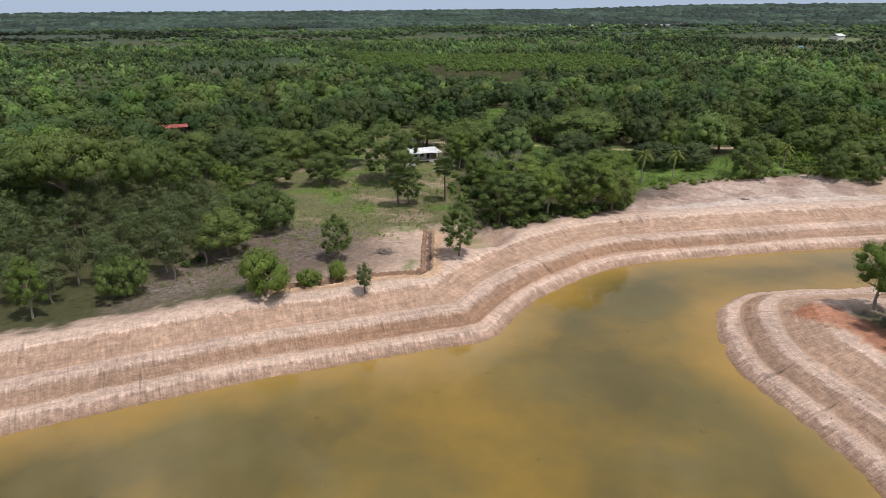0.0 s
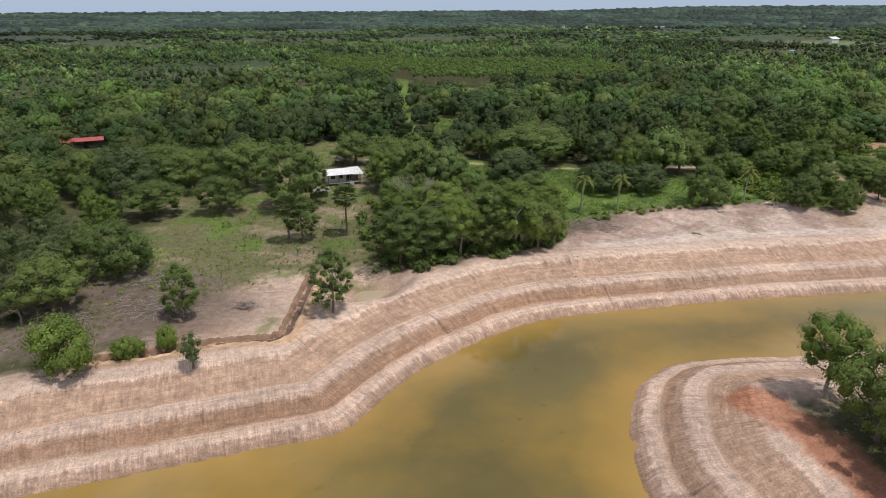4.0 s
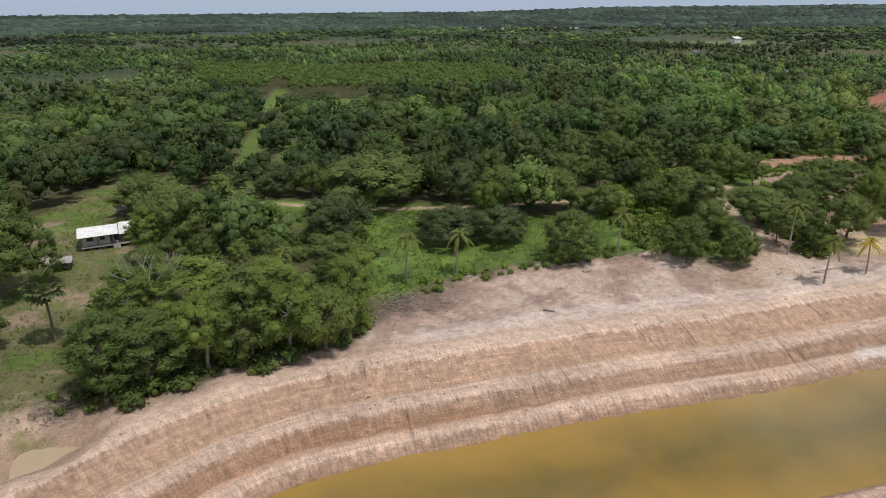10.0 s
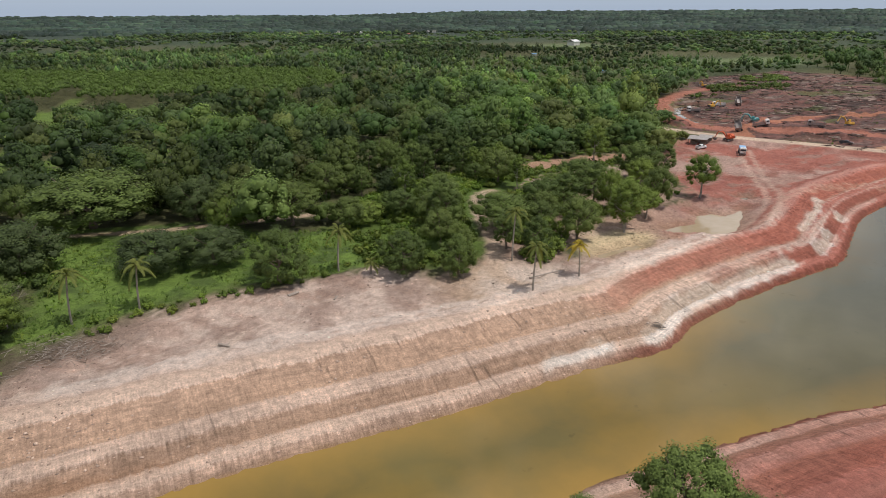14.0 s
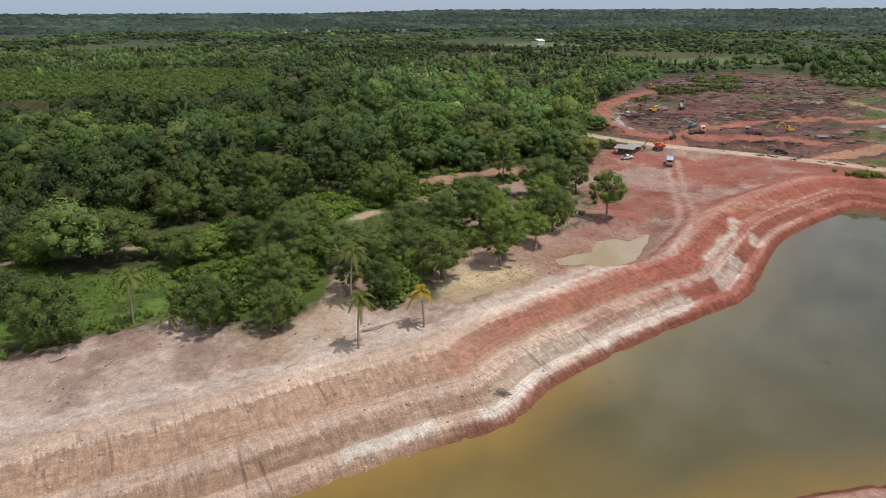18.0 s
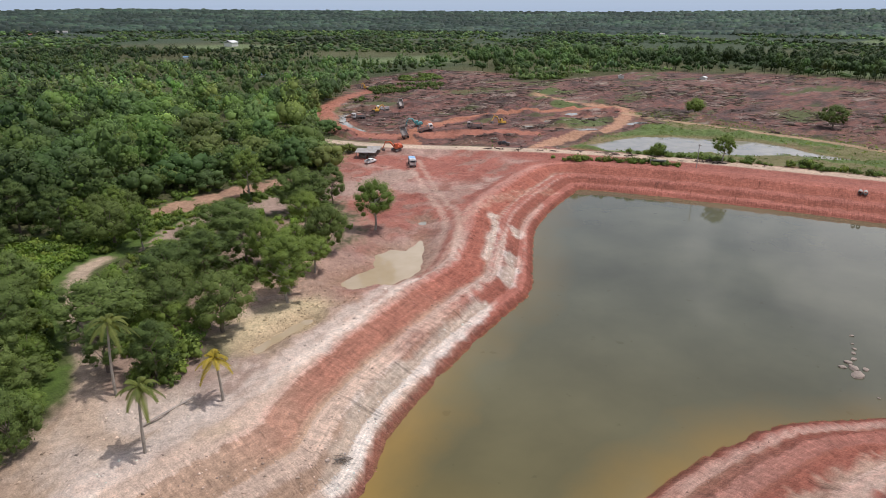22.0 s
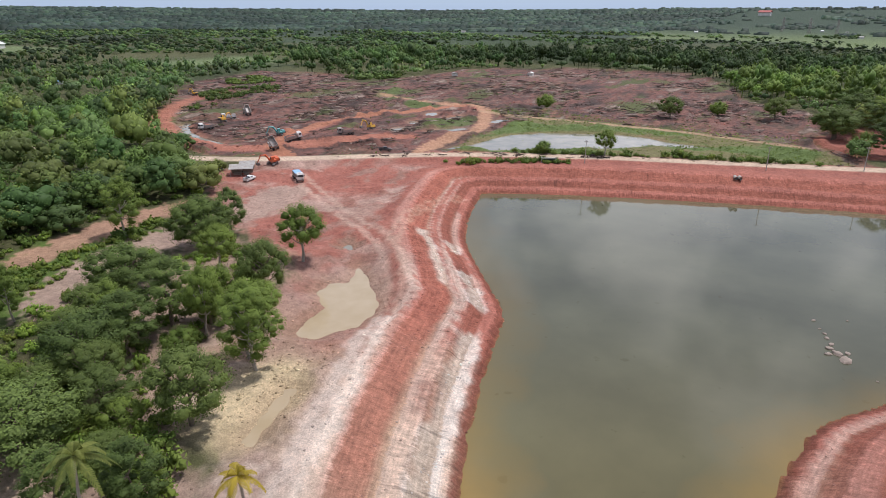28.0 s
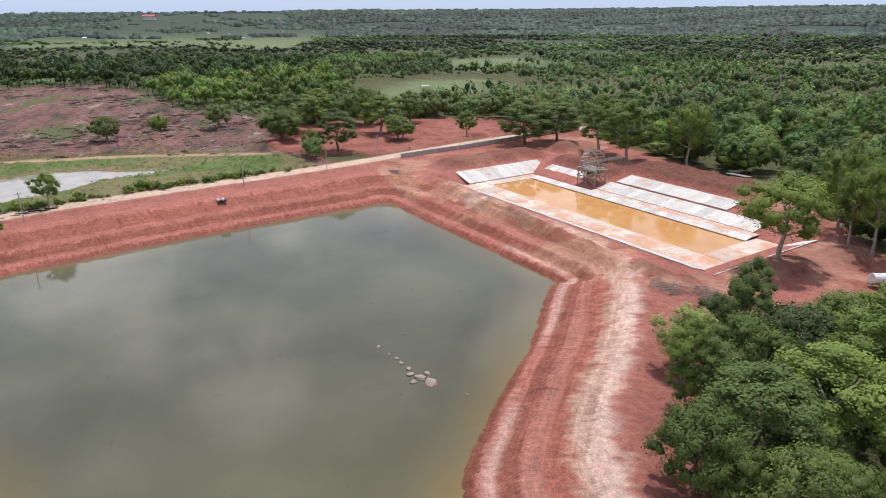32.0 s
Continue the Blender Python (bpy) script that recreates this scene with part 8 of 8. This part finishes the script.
far_house(681, 1163, 30, ROOF_WHITE, 2.0, "large pale farm shed in a far clearing")
far_house(638, 400, 35, ROOF_GREY, 0.62, "low grey hut at the back of the cleared land")
far_house(672, 342, 10, ROOF_WHITE, 0.66, "low pale-roofed hut at the back of the cleared land")
far_house(3700, 288, 80, ROOF_RED, 5.2, "large far hall with a bright red roof")
r = random.Random(21)
for k in range(46):
    b, d = radians(r.choice((r.uniform(2, 26), r.uniform(2, 26), r.uniform(60, 125)))), r.uniform(1900, 2700)
    far_house(120 + d * math.sin(b), 140 + d * math.cos(b), r.uniform(0, 180), r.choice((ROOF_WHITE, ROOF_GREY, ROOF_GREY, ROOF_RED)), r.uniform(0.8, 1.3), "far village house with a plain gabled roof")
for x, y in ((640, -20), (668, 60), (760, 20), (700, 150), (420, 620), (480, 900), (560, -70)):
    far_house(x, y, r.uniform(0, 180), r.choice((ROOF_GREY, ROOF_GREY, ROOF_BLUE)), 0.6, "lone farmhouse among far trees")


def pylon(x, y, height):
    ob = thing("power_pylon", pose(x, y, float(ground_z(x, y)), 0, 0, 60), "grey steel lattice power pylon on the horizon", "pylon", "power pylons on the horizon")
    legs, arms = bmnew(), bmnew()
    w = height * 0.09
    for sx, sy in ((-1, -1), (1, -1), (1, 1), (-1, 1)):
        rod(legs, (sx * w, sy * w, 0), (sx * w * 0.25, sy * w * 0.25, height), 0.55, 0.4, 4)
    for k in range(6):
        f, g_ = k / 6, (k + 1) / 6
        a, b = w * (1 - 0.75 * f), w * (1 - 0.75 * g_)
        for s in (-1, 1):
            rod(legs, (-a, s * a, f * height), (b, s * b, g_ * height), 0.25, 0.25, 4)
            rod(legs, (a, s * a, f * height), (-b, s * b, g_ * height), 0.25, 0.25, 4)
    for f, ln in ((0.72, 0.2), (0.84, 0.17), (0.96, 0.13)):
        rod(arms, (-ln * height, 0, f * height), (ln * height, 0, f * height), 0.4, 0.4, 4)
    part("tower", legs, GREY_PAINT, ob)
    part("crossarms", arms, GREY_PAINT, ob)


for dx, dy, d, h in ((1.0, 0.012, 4300, 46), (1.0, -0.02, 4100, 46), (0.999, -0.052, 3900, 46), (0.991, -0.132, 3600, 48), (0.979, -0.206, 3200, 48), (0.946, -0.324, 3000, 50), (0.883, -0.47, 2800, 52), (0.672, -0.74, 2200, 55)):
    pylon(147 + dx * d * 0.6, 154 + dy * d * 0.6, h)
